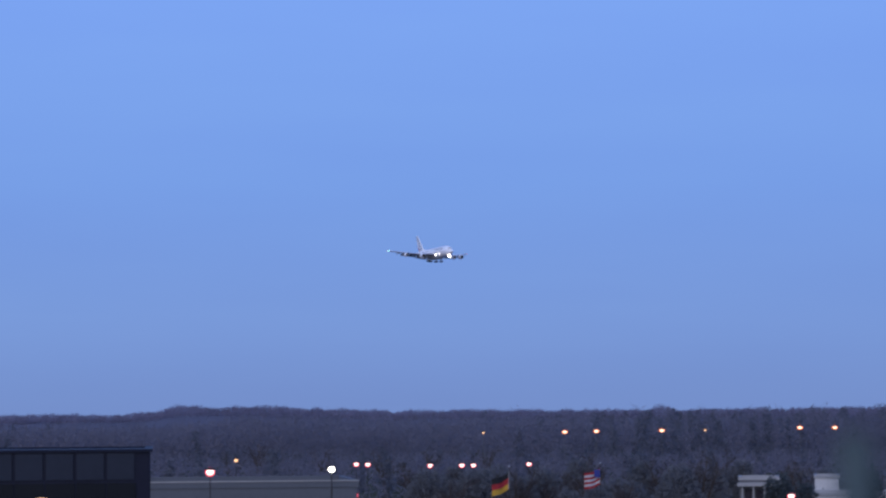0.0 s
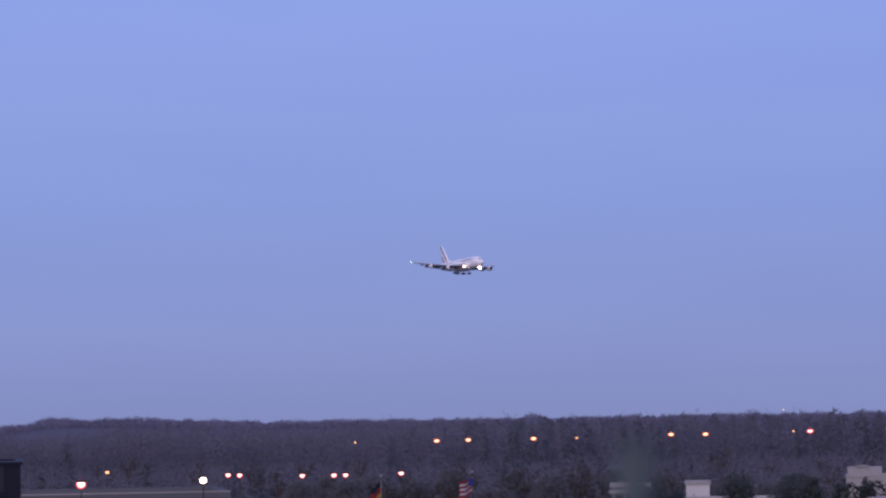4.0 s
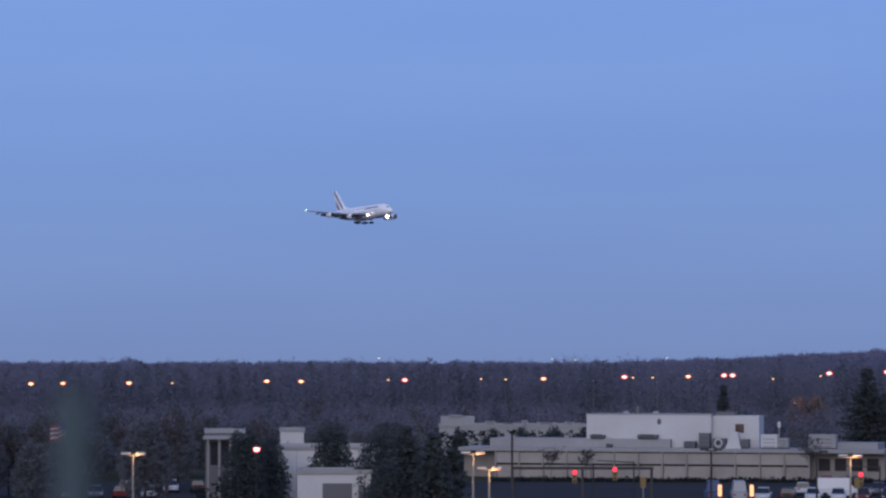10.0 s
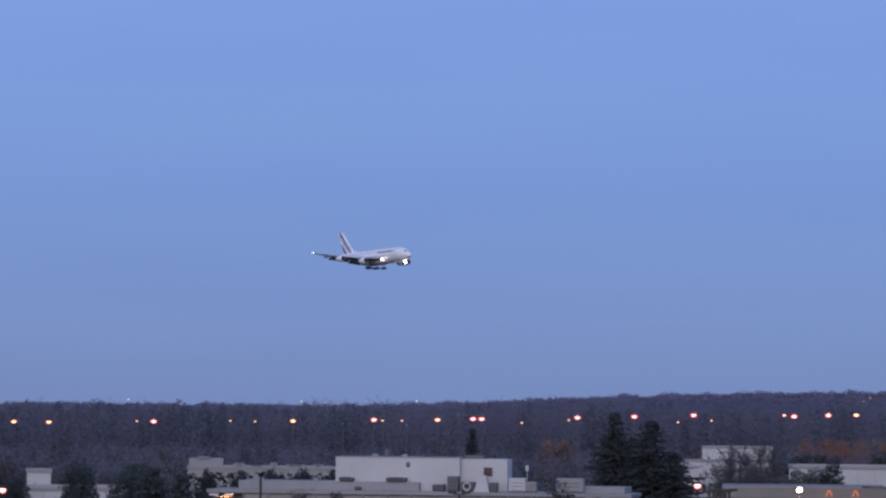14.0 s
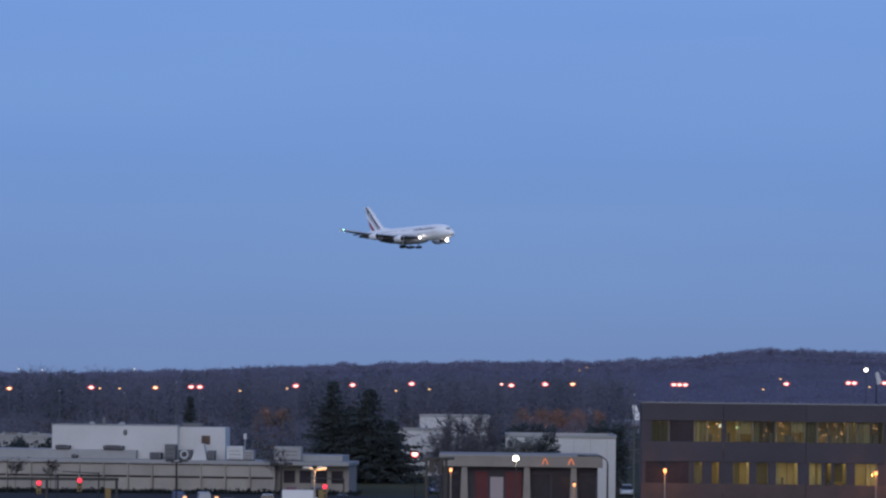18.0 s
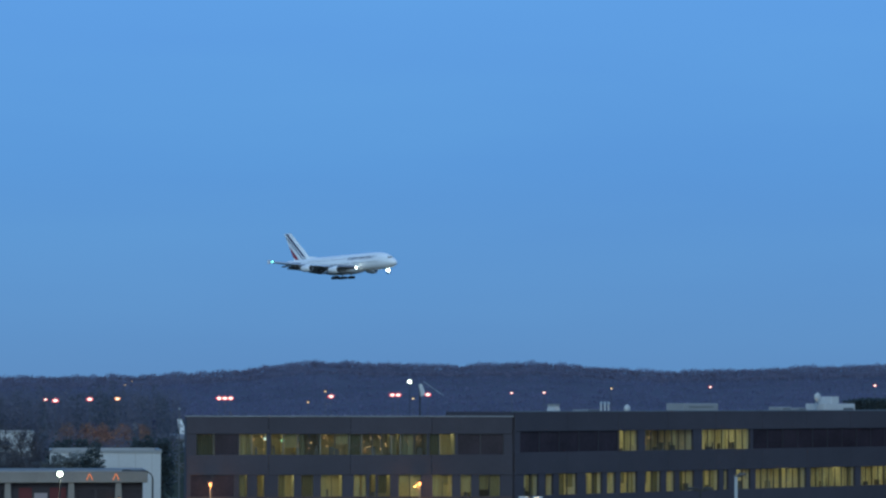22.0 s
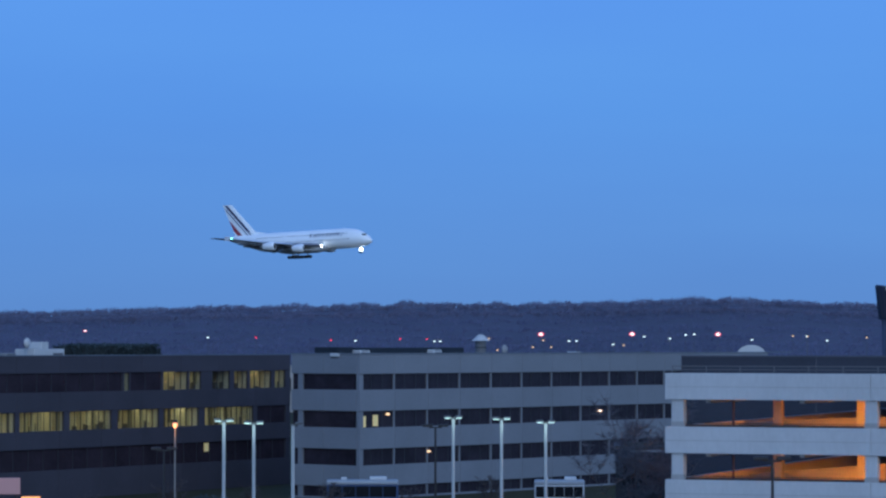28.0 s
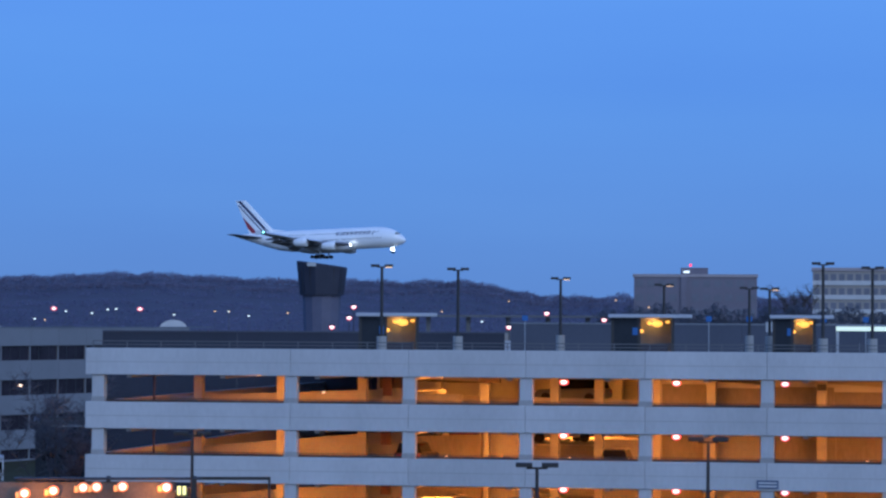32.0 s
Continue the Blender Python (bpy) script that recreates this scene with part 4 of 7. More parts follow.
    part("roof_hatch", boxed(17.9, 20.6, 1.6, 3.6, 3.25, 3.75, 0.05), M_GREYBLD, ph)
    for x, w_, hh, mm in ((17.9, 2.0, 0.55, M_DARKUNIT), (24.6, 2.8, 0.6, M_DARKUNIT), (20.3, 0.8, 0.45, M_DARKUNIT)):
        roof_unit(m @ pose(x, 1.9 if x != 20.3 else 1.2, 5.35 if x != 20.3 else 4.15), w_, 1.2, hh, "flat grey rooftop unit", mm)
    for x, w_, hh, mm in ((31.3, 1.6, 0.95, M_DARKUNIT), (33.4, 1.5, 2.1, M_GREYBLD), (35.3, 1.8, 1.35, M_DARKUNIT), (39.3, 1.0, 1.3, M_GREYBLD), (42.0, 2.3, 1.95, M_WHITE_WALL), (44.35, 1.4, 1.45, M_ROOF), (48.6, 3.7, 2.0, M_ROOF)):
        roof_unit(m @ pose(x, 1.0, 4.15), w_, 1.6, hh, "rooftop unit of grey and pale sheet metal", mm)
    du = thing("duct_hood", m @ pose(37.1, 0.8, 4.15), "white sloping ventilation hood on a roof", "duct")
    part_mesh("hood", mesh_of("hood", [(0, 0, 0), (2.2, 0, 0), (2.2, 1.5, 0), (0, 1.5, 0), (0.9, 0.2, 2.25), (1.7, 0.2, 2.25), (1.7, 1.3, 2.25), (0.9, 1.3, 2.25)], [(0, 1, 5, 4), (1, 2, 6, 5), (2, 3, 7, 6), (3, 0, 4, 7), (4, 5, 6, 7)]), M_WHITE_WALL, du)
    fr = thing("fan_ring", m @ pose(36.2, 0.7, 4.15), "round pale fan housing on a roof", "fan")
    bm = bmesh.new()
    for k in range(12):
        q0, q1 = math.pi * 2 * k / 12, math.pi * 2 * (k + 1) / 12
        tube(bm, (0.5 * math.cos(q0), 0, 0.75 + 0.5 * math.sin(q0)), (0.5 * math.cos(q1), 0, 0.75 + 0.5 * math.sin(q1)), 0.12, n=6)
    part("ring", bm, M_WHITE_WALL, fr)
    part("fan_face", tubed((0, 0.05, 0.75), (0, 0.12, 0.75), 0.42, n=12), M_FRAME, fr)
    part("stand", boxed(-0.3, 0.3, 0.15, 0.35, 0, 0.4), M_STEEL, fr)
    po = thing("roof_post", m @ pose(44.4, 1.8, 4.15), "thin pale post with a box on a roof", "post")
    part("pole", tubed((0, 0, 0), (0, 0, 3.2), 0.07, n=7), M_STEEL, po)
    part("box", boxed(-0.2, 0.2, -0.12, 0.12, 2.9, 3.7, 0.03), M_WHITE_WALL, po)
    # farther wing
    q = block("rear_wing", place_z(-52.85, 500), 22.5, 14, 6.2, M_ROOF, "pale low rear wing with rooftop plant")
    part("plant_room", boxed(0.2, 5.4, 2, 6, 6.2, 7.7, 0.05), M_ROOF, q)
    part("plant_room", boxed(1.6, 3.4, 1.6, 2.0, 7.7, 7.95, 0.03), M_ROOF, q)
    for k, (x, w2, h2) in enumerate(((7.0, 1.6, 0.8), (9.4, 2.2, 0.5), (12.6, 1.0, 0.9), (15.0, 2.8, 0.6), (19.2, 1.4, 0.7))):
        roof_unit(q.matrix_basis @ pose(x, 1.5, 6.2), w2, 1.4, h2)
    # white warehouse beside the big spruce
    s = block("white_warehouse", place_z(-43.9, 540), 11.5, 14, 9.4, M_WHITE_WALL, "tall white windowless warehouse")
    for k in range(5):
        part("joint", boxed(2.2 * k + 0.9, 2.2 * k + 0.94, -0.02, 0, 0, 9.2), M_TAN, s)
    block("white_annex", place_z(-44.3, 530), 8.3, 6, 7.35, M_WHITE_WALL, "white annex with a flat roof")
    t = block("white_store", place_z(-42.4, 400), 13.4, 16, 8.65, M_WHITE_WALL, "white flat-roofed store building")
    for k in range(6):
        part("joint", boxed(2.0 * k + 2.3, 2.0 * k + 2.34, -0.02, 0, 0, 8.5), M_TAN, t)
    # drive-through restaurant
    r = thing("restaurant", place_z(-43.55, 302), "drive-through restaurant with a tan fascia and dark walls", "restaurant")
    W = 15.0
    part("wall", boxed(0.4, W - 0.4, 1.0, 10, 0, 7.5), M_BROWN, r, "dark brown wall")
    for x0, x1 in ((3.3, 4.5), (6.1, 7.6)):
        part("red_panel", boxed(x0, x1, 0.9, 0.94, 4.2, 7.1, 0.01), M_BROWNRED, r, "dark red panel")
    part("lit_window", boxed(4.7, 5.9, 0.93, 0.97, 4.6, 6.6), M_PALEPANE, r, "pale pane that glows in place of a lit room")
    part("fascia", boxed(0, W, 0, 10.6, 7.55, 8.65, 0.04), M_BROWNTAN, r, "pale flat fascia")
    part("fascia_trim", boxed(-0.05, W + 0.05, -0.06, 0, 8.5, 8.65), M_ROOF, r)
    for x0, x1 in ((0.7, 1.9), (8.6, 10.2), (10.4, 12.0), (12.9, 14.4)):
        part("window", boxed(x0, x1, 0.95, 1.0, 4.5, 6.9), M_GREYGLASS, r)
    for x in (2.05, 7.8, 12.1):
        vs = []
        for z, w0, w1 in ((0, -0.25, 0.75), (7.55, 0.0, 0.5)):
            vs += [(x + w0, 0.15, z), (x + w1, 0.15, z), (x + w1, 0.65, z), (x + w0, 0.65, z)]
        part_mesh("column", mesh_of("column", vs, [(0, 1, 5, 4), (1, 2, 6, 5), (2, 3, 7, 6), (3, 0, 4, 7), (4, 5, 6, 7)]), M_BROWNTAN, r, "tapered tan column")
    for x in (9.7, 12.1):
        bm = bmesh.new()
        for dx in (-1, 1):
            tube(bm, (x + dx * 0.26, -0.05, 7.8), (x + dx * 0.05, -0.05, 8.32), 0.05, 0.04, n=6)
        tube(bm, (x + -0.06, -0.05, 8.32), (x + 0.06, -0.05, 8.32), 0.05, n=6)
        part("sign", bm, M_SIGN, r, "small glowing orange emblem")
    # black gantry beside it
    g = thing("clearance_gantry", place_z(-43.8, 292), "black steel clearance gantry", "gantry")
    part("beam", boxed(0, 2.0, 0, 0.3, 8.3, 8.6), M_DARKSTEEL, g)
    for x in (0.0, 1.75):
        part("post", boxed(x, x + 0.25, 0, 0.25, 0, 8.3), M_DARKSTEEL, g)
    for k in range(2):
        part("hanging_sign", boxed(0.35 + 0.8 * k, 0.85 + 0.8 * k, 0.1, 0.16, 7.2, 8.3), M_DARKSTEEL, g)


M_DARKUNIT = mat("dull_dark_unit", (0.10, 0.10, 0.115), 0.6, vary=0.2, scale=0.6)
M_BROWNRED = mat("red_wall", (0.10, 0.018, 0.024), 0.7, vary=0.2, scale=0.4)
M_SIGN = glow("sign_orange", (1.0, 0.26, 0.08), 0.5)
# the pane itself glows faintly for a lit room that isn't built
M_PALEPANE = glow("pale_glowing_pane", (0.30, 0.26, 0.28), 0.03)
M_BROWNTAN = mat("dull_tan_fascia", (0.25, 0.225, 0.20), 0.8, vary=0.2, scale=0.4)
M_LITPANEL = glow("orange_lit_panel", (1.0, 0.36, 0.10), 1.2)
build_west()


def build_flags():
    def flag(bearing, r, top, bands, label, lean, union=None):
        f = thing("flag", place_z(bearing, r), label, "flag", "flags")
        part("pole", tubed((0, 0, 0), (0, 0, top), 0.04, 0.025, n=8), M_DARKSTEEL, f)
        part("finial", ball(bmesh.new(), (0, 0, top + 0.05), 0.09, 0.09, 0.09, 1), M_STEEL, f)
        n = len(bands)
        c = part("cloth", tubed((-0.03, 0, top - 0.35), (-0.03, 0, top - 1.75), 0.02, n=6), M_WHITEPOLE, f, "hoist rope")
        for k, m in enumerate(bands):
            vs, fs = [], []
            for i in range(11):
                x = 1.45 * i / 10
                for e in (0, 1):
                    hang = top - 0.4 - (k + e) * 1.35 / n - x * lean
                    vs.append((-0.04 - x * 0.93, 0.15 * math.sin(4.2 * x + 0.5 * e), hang - 0.09 * math.sin(3 * x)))
            for i in range(10):
                fs.append((2 * i, 2 * i + 1, 2 * i + 3, 2 * i + 2))
            part_mesh("band", mesh_of("band", vs, fs), m, c)
        if union:
            part("canton", boxed(-0.55, -0.04, -0.17, -0.15, top - 1.15, top - 0.5), union, c)
        return c
    black, red, gold = (mat("flag_" + n, c, 0.9, vary=0.1) for n, c in (("black", (0.01, 0.01, 0.012)), ("red", (0.32, 0.02, 0.025)), ("gold", (0.48, 0.27, 0.03))))
    white, blue = mat("flag_white", (0.45, 0.45, 0.45), 0.9, vary=0.1), mat("flag_blue", (0.03, 0.04, 0.2), 0.9, vary=0.1)
    tricolour = flag(-60.92, 260, 11.3, (black, red, gold), "black, red and gold flag hanging from a pole", 0.45)
    stripes = flag(-59.33, 280, 11.2, (red, white, red, white, red, white, red), "red and white striped flag hanging from a pole", 0.35, blue)
    return tricolour, stripes


tricolour, stripes = build_flags()


def build_near_trees():
    rnd = random.Random(5)
    # the pair of big spruces before the warehouse
    conifer(-45.42, 492, 15.4, 12.0, "tall dark spruce with drooping limbs", 21)
    conifer(-44.82, 490, 14.2, 16.0, "broad dark spruce with spreading limbs", 22, 0.3)
    conifer(-44.45, 492, 9.4, 17.0, "broad dark spruce with spreading limbs", 23, 0.5)
    conifer(-45.1, 496, 11.4, 12.0, "broad dark spruce with spreading limbs", 24)
    # evergreens among the white houses
    round_evergreen(-54.72, 298, 11.1, 4.5, "dark columnar evergreen tree", 31)
    round_evergreen(-56.25, 311, 10.0, 4.8, "dark rounded evergreen tree", 32)
    round_evergreen(-55.8, 316, 9.0, 4.2, "dark rounded evergreen tree", 33)
    round_evergreen(-55.45, 345, 7.6, 3.0, "dark rounded evergreen tree", 38)
    round_evergreen(-55.1, 318.5, 6.2, 1.6, "small dark evergreen bush", 39)
    round_evergreen(-53.72, 264, 11.2, 7.0, "broad bushy dark pine", 43)
    conifer(-53.45, 250, 10.9, 7.0, "dense dark green pine tree", 34)
    conifer(-52.95, 246, 10.3, 6.4, "dense dark green pine tree", 35)
    conifer(-52.6, 252, 9.0, 5.0, "dense dark green pine tree", 36)
    round_evergreen(-53.75, 247, 8.8, 4.2, "dark rounded evergreen tree", 37)
    for k in range(9):
        round_evergreen(-52.5 + 0.55 * k, 470, 6.6 + rnd.uniform(-0.5, 0.6), 3.0, "small dark evergreen behind a roof", 40 + k)
    # dark grove beyond the flags
    for k in range(46):
        a = -62.6 + 9.4 * k / 46 + rnd.uniform(-0.1, 0.1)
        r = rnd.uniform(345, 480)
        h = 15.5 - r * math.tan(radians(rnd.uniform(0.75, 1.25)))
        if k % 3:
            round_evergreen(a, r, max(6.5, h), rnd.uniform(4.5, 7), "dark evergreen in a grove", 60 + k, M_GROVE)
        else:
            leafless_tree(a, r, max(7.0, h + 0.8), "leafless tree in a dark grove", 60 + k, 420)
    for k in range(26):
        a = -66 + 24 * k / 26 + rnd.uniform(-0.3, 0.3)
        leafless_tree(a, rnd.uniform(520, 720), rnd.uniform(8, 11), "leafless tree beyond the lots", 120 + k, 120)
    leafless_tree(-50.9, 440, 5.5, "small leafless tree before a facade", 151, 260, 0.4)
    leafless_tree(-50.3, 438, 5.0, "small leafless tree before a facade", 152, 260, 0.4)
    leafless_tree(-46.4, 436, 6.5, "leafless tree by a street", 153, 260, 0.4)
    for k, (a, h) in enumerate(((-43.52, 12.6), (-43.3, 13.4), (-43.08, 13.0), (-42.86, 13.4), (-42.66, 12.2))):
        leafless_tree(a, 330 + 5 * (k % 3), h, "slender leafless tree before a white wall", 154 + 100 * k, 620, 0.2, M_PALEBARK, 0.4)
    round_evergreen(-41.66, 385, 10.2, 3.8, "dark rounded shrub by a store", 156)
    for k, (a, h) in enumerate(((-43.3, 7.6), (-42.95, 7.9), (-42.6, 8.2), (-42.25, 9.0), (-41.95, 9.3))):
        round_evergreen(a, 388, h, 4.6, "grey-green shrub by a store, lamplight put into its colour", 157 + 10 * k, M_LITSHRUB)
    for k, (a, h) in enumerate(((-42.3, 9.8), (-42.1, 10.3), (-41.85, 10.1), (-41.6, 9.9), (-40.88, 10.0), (-40.7, 10.4), (-40.45, 10.2))):
        round_evergreen(a, 450, h, 3.4, "dark clipped shrub behind a store", 214 + k)
    for k, (a, h) in enumerate(((-47.9, 12.5),)):
        conifer(a, 520, h, 5, "dark pine behind a roof", 160 + k)
    hedge(-52, -45, 438, 0.5, 7)
    hedge(-52.95, -50.3, 474, 6.7, 12, M_HEDGE, "dark evergreens before a rear wing")
    hedge(-57.2, -56.0, 319, 4.6, 9)
    hedge(-42.5, -40.6, 425, 8.6, 8, M_HEDGE, "dark shrubs behind a store")
    # russet shrubs lit by street lamps, some of that orange put into their colour
    for k, (a, h, w) in enumerate(((-46.6, 9.0, 5.5), (-46.3, 8.8, 5.5), (-42.1, 9.4, 6.5), (-41.76, 9.6, 6.0), (-41.5, 9.4, 5.6), (-41.15, 9.4, 6.0), (-40.8, 9.2, 6.0), (-38.9, 8.6, 5.5), (-38.5, 8.2, 5.5))):
        round_evergreen(a, 760, h, w, "russet leafy shrub under street lamps", 170 + k, M_RUST)
    for a in (-46.45, -41.65, -41.0, -38.7):
        point_lamp("street_light", at(a, 748, 10.5), 1700, (1.0, 0.54, 0.32), 0.3)
    # trees by the garage
    leafless_tree(-18.5, 205, 12.8, "leafless tree beside a garage", 181, 700, 0.35, M_PALEBARK)
    leafless_tree(-18.2, 214, 12.2, "leafless tree beside a garage", 182, 600, 0.35, M_PALEBARK)
    round_evergreen(-25.9, 262, 3.4, 6, "dark shrub before an office", 183)
    for k in range(7):
        leafless_tree(-28 + 1.4 * k, 262 + 6 * (k % 3), 4.2 + 0.5 * (k % 2), "small leafless tree before an office", 190 + k, 200)


build_near_trees()

# ---- offices ----
def office_wing(name, m, L, depth, rows, bands, label, wall_m, base_m, piers=True):
    """Bands of precast between strips of windows; rooms behind the lit ones."""
    b = thing(name, m, label, "office building")
    seg = 7.15
    for z0, z1 in bands:
        n = max(1, round(L / seg))
        for k in range(n):
            part("spandrel", boxed(L * k / n + 0.012, L * (k + 1) / n - 0.012, -0.15, 0.15, z0, z1, 0.02), base_m if z1 < 6.8 else wall_m, b)
    top = max(z for _, z in bands)
    part("roof", boxed(0, L, 0.15, depth, top - 0.9, top - 0.6), M_FRAME, b, "dark flat roof")
    part("coping", boxed(-0.1, L + 0.1, -0.2, 0.2, top, top + 0.10), M_COPING, b, "thin pale metal coping")
    part("back_wall", boxed(0, L, depth, depth + 0.3, 0, top), wall_m, b)
    for u in (0, L - 0.3):
        part("end_wall", boxed(u, u + 0.3, 0.16, depth, 0, top), wall_m, b)
    rnd = random.Random(len(rows) + int(L))
    for z0, z1, segs in rows:
        part("ceiling", boxed(0.31, L - 0.31, 0.16, depth - 0.01, z1 + 0.15, z1 + 0.35), M_WHITE_WALL, b)
        part("floor", boxed(0.31, L - 0.31, 0.16, depth - 0.01, z0 - 1.1, z0 - 0.85), M_CARPET, b)
        part("inner_wall", boxed(0.31, L - 0.31, 4.6, 4.75, z0 - 0.85, z1 + 0.15), M_INTERIOR, b)
        u = 0.0
        for u0, u1, state in segs:
            if u0 - u > 0.1:
                part("pier", boxed(u, u0, -0.10, 0.15, z0, z1), wall_m, b)
            u = u1
            part("partition", boxed(u1 - 0.05, u1 + 0.05, 0.2, 4.6, z0 - 0.85, z1 + 0.15), M_INTERIOR, b)
            n = max(1, round((u1 - u0) / (2.4 if state == "dark" else 1.0)))
            w = (u1 - u0) / n
            for k in range(n):
                a, c = u0 + k * w, u0 + (k + 1) * w
                if state == "dark":
                    g = part("window", boxed(a, c - 0.05, 0.05, 0.09, z0, z1), M_OFFICEGLASS, b)
                else:
                    g = part("window", boxed(a, c - 0.05, 0.05, 0.07, z0, z1), M_GLASS, b)
                    g.visible_shadow = False
                    cover = rnd.random()
                    if state == "lit" and cover < 0.88 or state == "dim" and cover < 0.15:
                        x = a + 0.05
                        end = c - 0.10 - (0 if cover < 0.7 else w * rnd.uniform(0.2, 0.5))
                        foot = z0 if rnd.random() < 0.6 else z0 + (z1 - z0) * rnd.uniform(0.15, 0.55)
                        while x < end - 0.12:
                            ww = min(rnd.uniform(0.35, 1.1), end - x)
                            bl = bmesh.new()
                            q = max(3, int(ww / 0.11))
                            for e in range(q):
                                x0, x1 = x + ww * e / q, x + ww * (e + 1) / q
                                y0, y1 = 0.28 + 0.05 * (e % 2), 0.28 + 0.05 * ((e + 1) % 2)
                                bl.faces.new([bl.verts.new(v) for v in ((x0, y0, foot), (x1, y1, foot), (x1, y1, z1 + 0.1), (x0, y0, z1 + 0.1))])
                            part("blind", bl, M_BLIND, g, "yellowish vertical blind lit from inside")
                            x += ww + rnd.choice((0.02, 0.03, 0.06, 0.25))
                    if rnd.random() < 0.4:
                        x, hh = rnd.uniform(a, c - 0.3), rnd.uniform(0.25, 0.8)
                        part("filing_cabinet", boxed(x, x + rnd.uniform(0.2, 0.45), 0.5, 0.9, z0 - 0.84, z0 + hh), M_CARPET, b, "dark cabinet behind the glass")
                part("mullion", boxed(c - 0.05, c + 0.0, 0.0, 0.1, z0, z1), M_FRAME, g)
            if state == "dim":
                # glowing specks added at random for the light dots in dim panes
                for _ in range(int((u1 - u0) * 4.6)):
                    x, z = rnd.uniform(u0 + 0.1, u1 - 0.1), rnd.uniform(z0 + 0.3, z1 - 0.15)
                    part("light_speck", ball(bmesh.new(), (x, rnd.uniform(1.0, 4.3), z), 0.065 * rnd.uniform(0.6, 1.4), 0.04, 0.05 * rnd.uniform(0.6, 1.4), 1), M_SMALLLAMP, b, "small warm glowing speck in a dim window")
            if state == "lit":
                x = u0 + 0.7
                while x < u1 - 0.5:
                    part("ceiling_light", boxed(x, x + 0.5, 1.6, 2.9, z1 + 0.06, z1 + 0.14), M_TUBE, b)
                    x += 2.4
        if L - u > 0.1:
            part("pier", boxed(u, L, -0.10, 0.15, z0, z1), wall_m, b)
    return b


M_COPING = mat("coping_metal", (0.20, 0.21, 0.23), 0.5, 0.5, vary=0.1, scale=1)


def build_offices():
    def pairs(segs, state):
        return [(a, b, state) for a, b in segs]
    m1 = pose(-184.0, 218.95, 0, 0, 0, 41.2)
    k = 28.61 / 580
    row1 = [((a - 155) * k, (b - 155) * k, s) for a, b, s in ((173, 203, "dim"), (205, 248, "dark"), (250, 270, "lit"), (272, 297, "dim"), (304, 326, "lit"), (328, 351, "lit"), (353, 391, "dim"), (393, 442, "dim"), (444, 464, "lit"), (466, 517, "dim"), (518, 533, "lit"), (535, 581, "dim"), (584, 603, "lit"), (605, 631, "lit"), (635, 717, "dark"))]
    row2 = [(0.4, 4.2, "dark")] + [((a - 155) * k, (b - 155) * k, "lit") for a, b in ((248, 263), (280, 293), (317, 346), (358, 379), (392, 431), (450, 473), (478, 490), (493, 516), (530, 570), (590, 626), (640, 660), (673, 711))]
    row3 = [(0.6, 27.8, "dark")]
    bands = ((12.40, 14.1), (8.62, 10.55), (5.0, 6.75), (0, 2.9))
    bands1 = ((12.18, 13.68), (8.62, 10.38), (5.0, 6.75), (0, 2.9))
    office_wing("brown_office", m1, 28.5, 8, [(10.38, 12.18, row1), (6.75, 8.62, row2), (2.9, 5.0, row3)], bands1, "dark brown precast office with lit window strips", M_BROWN, M_BRICK)
    m2 = pose(-162.47, 237.79, 0, 0, 0, 81.48)
    row1 = [(0.72, 13.86, "dark"), (13.98, 16.57, "lit"), (17.56, 24.41, "dim"), (25.67, 32.87, "lit"), (33.25, 59, "dark"), (59.26, 60.19, "lit"), (60.33, 65.81, "dark"), (66.08, 70.53, "dim"), (70.8, 72.98, "lit"), (75.02, 78.3, "dim"), (79.13, 81.74, "dim"), (82.16, 86.31, "dim"), (87.01, 89.1, "lit")]
    row2 = [(1.2, 3.13, "lit"), (3.98, 5.07, "lit"), (5.79, 8.23, "lit"), (9.45, 11.65, "lit"), (12.26, 13.49, "lit"), (14.1, 16.45, "lit"), (17.56, 19.8, "lit"), (20.54, 21.79, "lit"), (22.41, 24.54, "lit"), (25.79, 28.19, "lit"), (28.82, 29.57, "lit"), (30.71, 32.87, "lit"),
            (33.63, 41.45, "lit"), (42.1, 49.24, "lit"), (50.16, 57.14, "lit"), (58.2, 65.41, "lit"), (66.21, 72.57, "lit"), (73.66, 82.85, "lit"), (83.54, 89.1, "dark")]
    row3 = [(0.6, 89.1, "dark")]
    long_office = office_wing("brown_office", m2, 90.0, 8, [(10.50, 12.40, row1), (6.75, 8.62, row2), (2.9, 5.0, row3)], bands, "long dark brown precast office with glowing blinds", M_BROWN, M_BROWN)
    warm = (1.0, 0.75, 0.34)
    for m, u, ln, z, w in ((m1, 7.1, 4.9, 12.23, 46), (m1, 12.4, 1.2, 12.23, 9), (m1, 17.9, 1.4, 12.23, 9), (m1, 22.8, 1.4, 12.23, 9), (m1, 16, 23, 8.66, 240), (m2, 15.2, 2.4, 12.45, 27), (m2, 20.8, 6.2, 12.45, 17), (m2, 29.2, 6.8, 12.45, 75), (m2, 68.8, 8.1, 12.45, 50), (m2, 83.8, 9.7, 12.45, 62), (m2, 17.3, 32.2, 8.66, 346), (m2, 57.2, 46.3, 8.66, 400)):
        p = m @ Vector((u, 2.4, z))
        area_lamp("office_light", p, ln, 1.6, w, warm, math.degrees(math.atan2(m[1][0], m[0][0])))
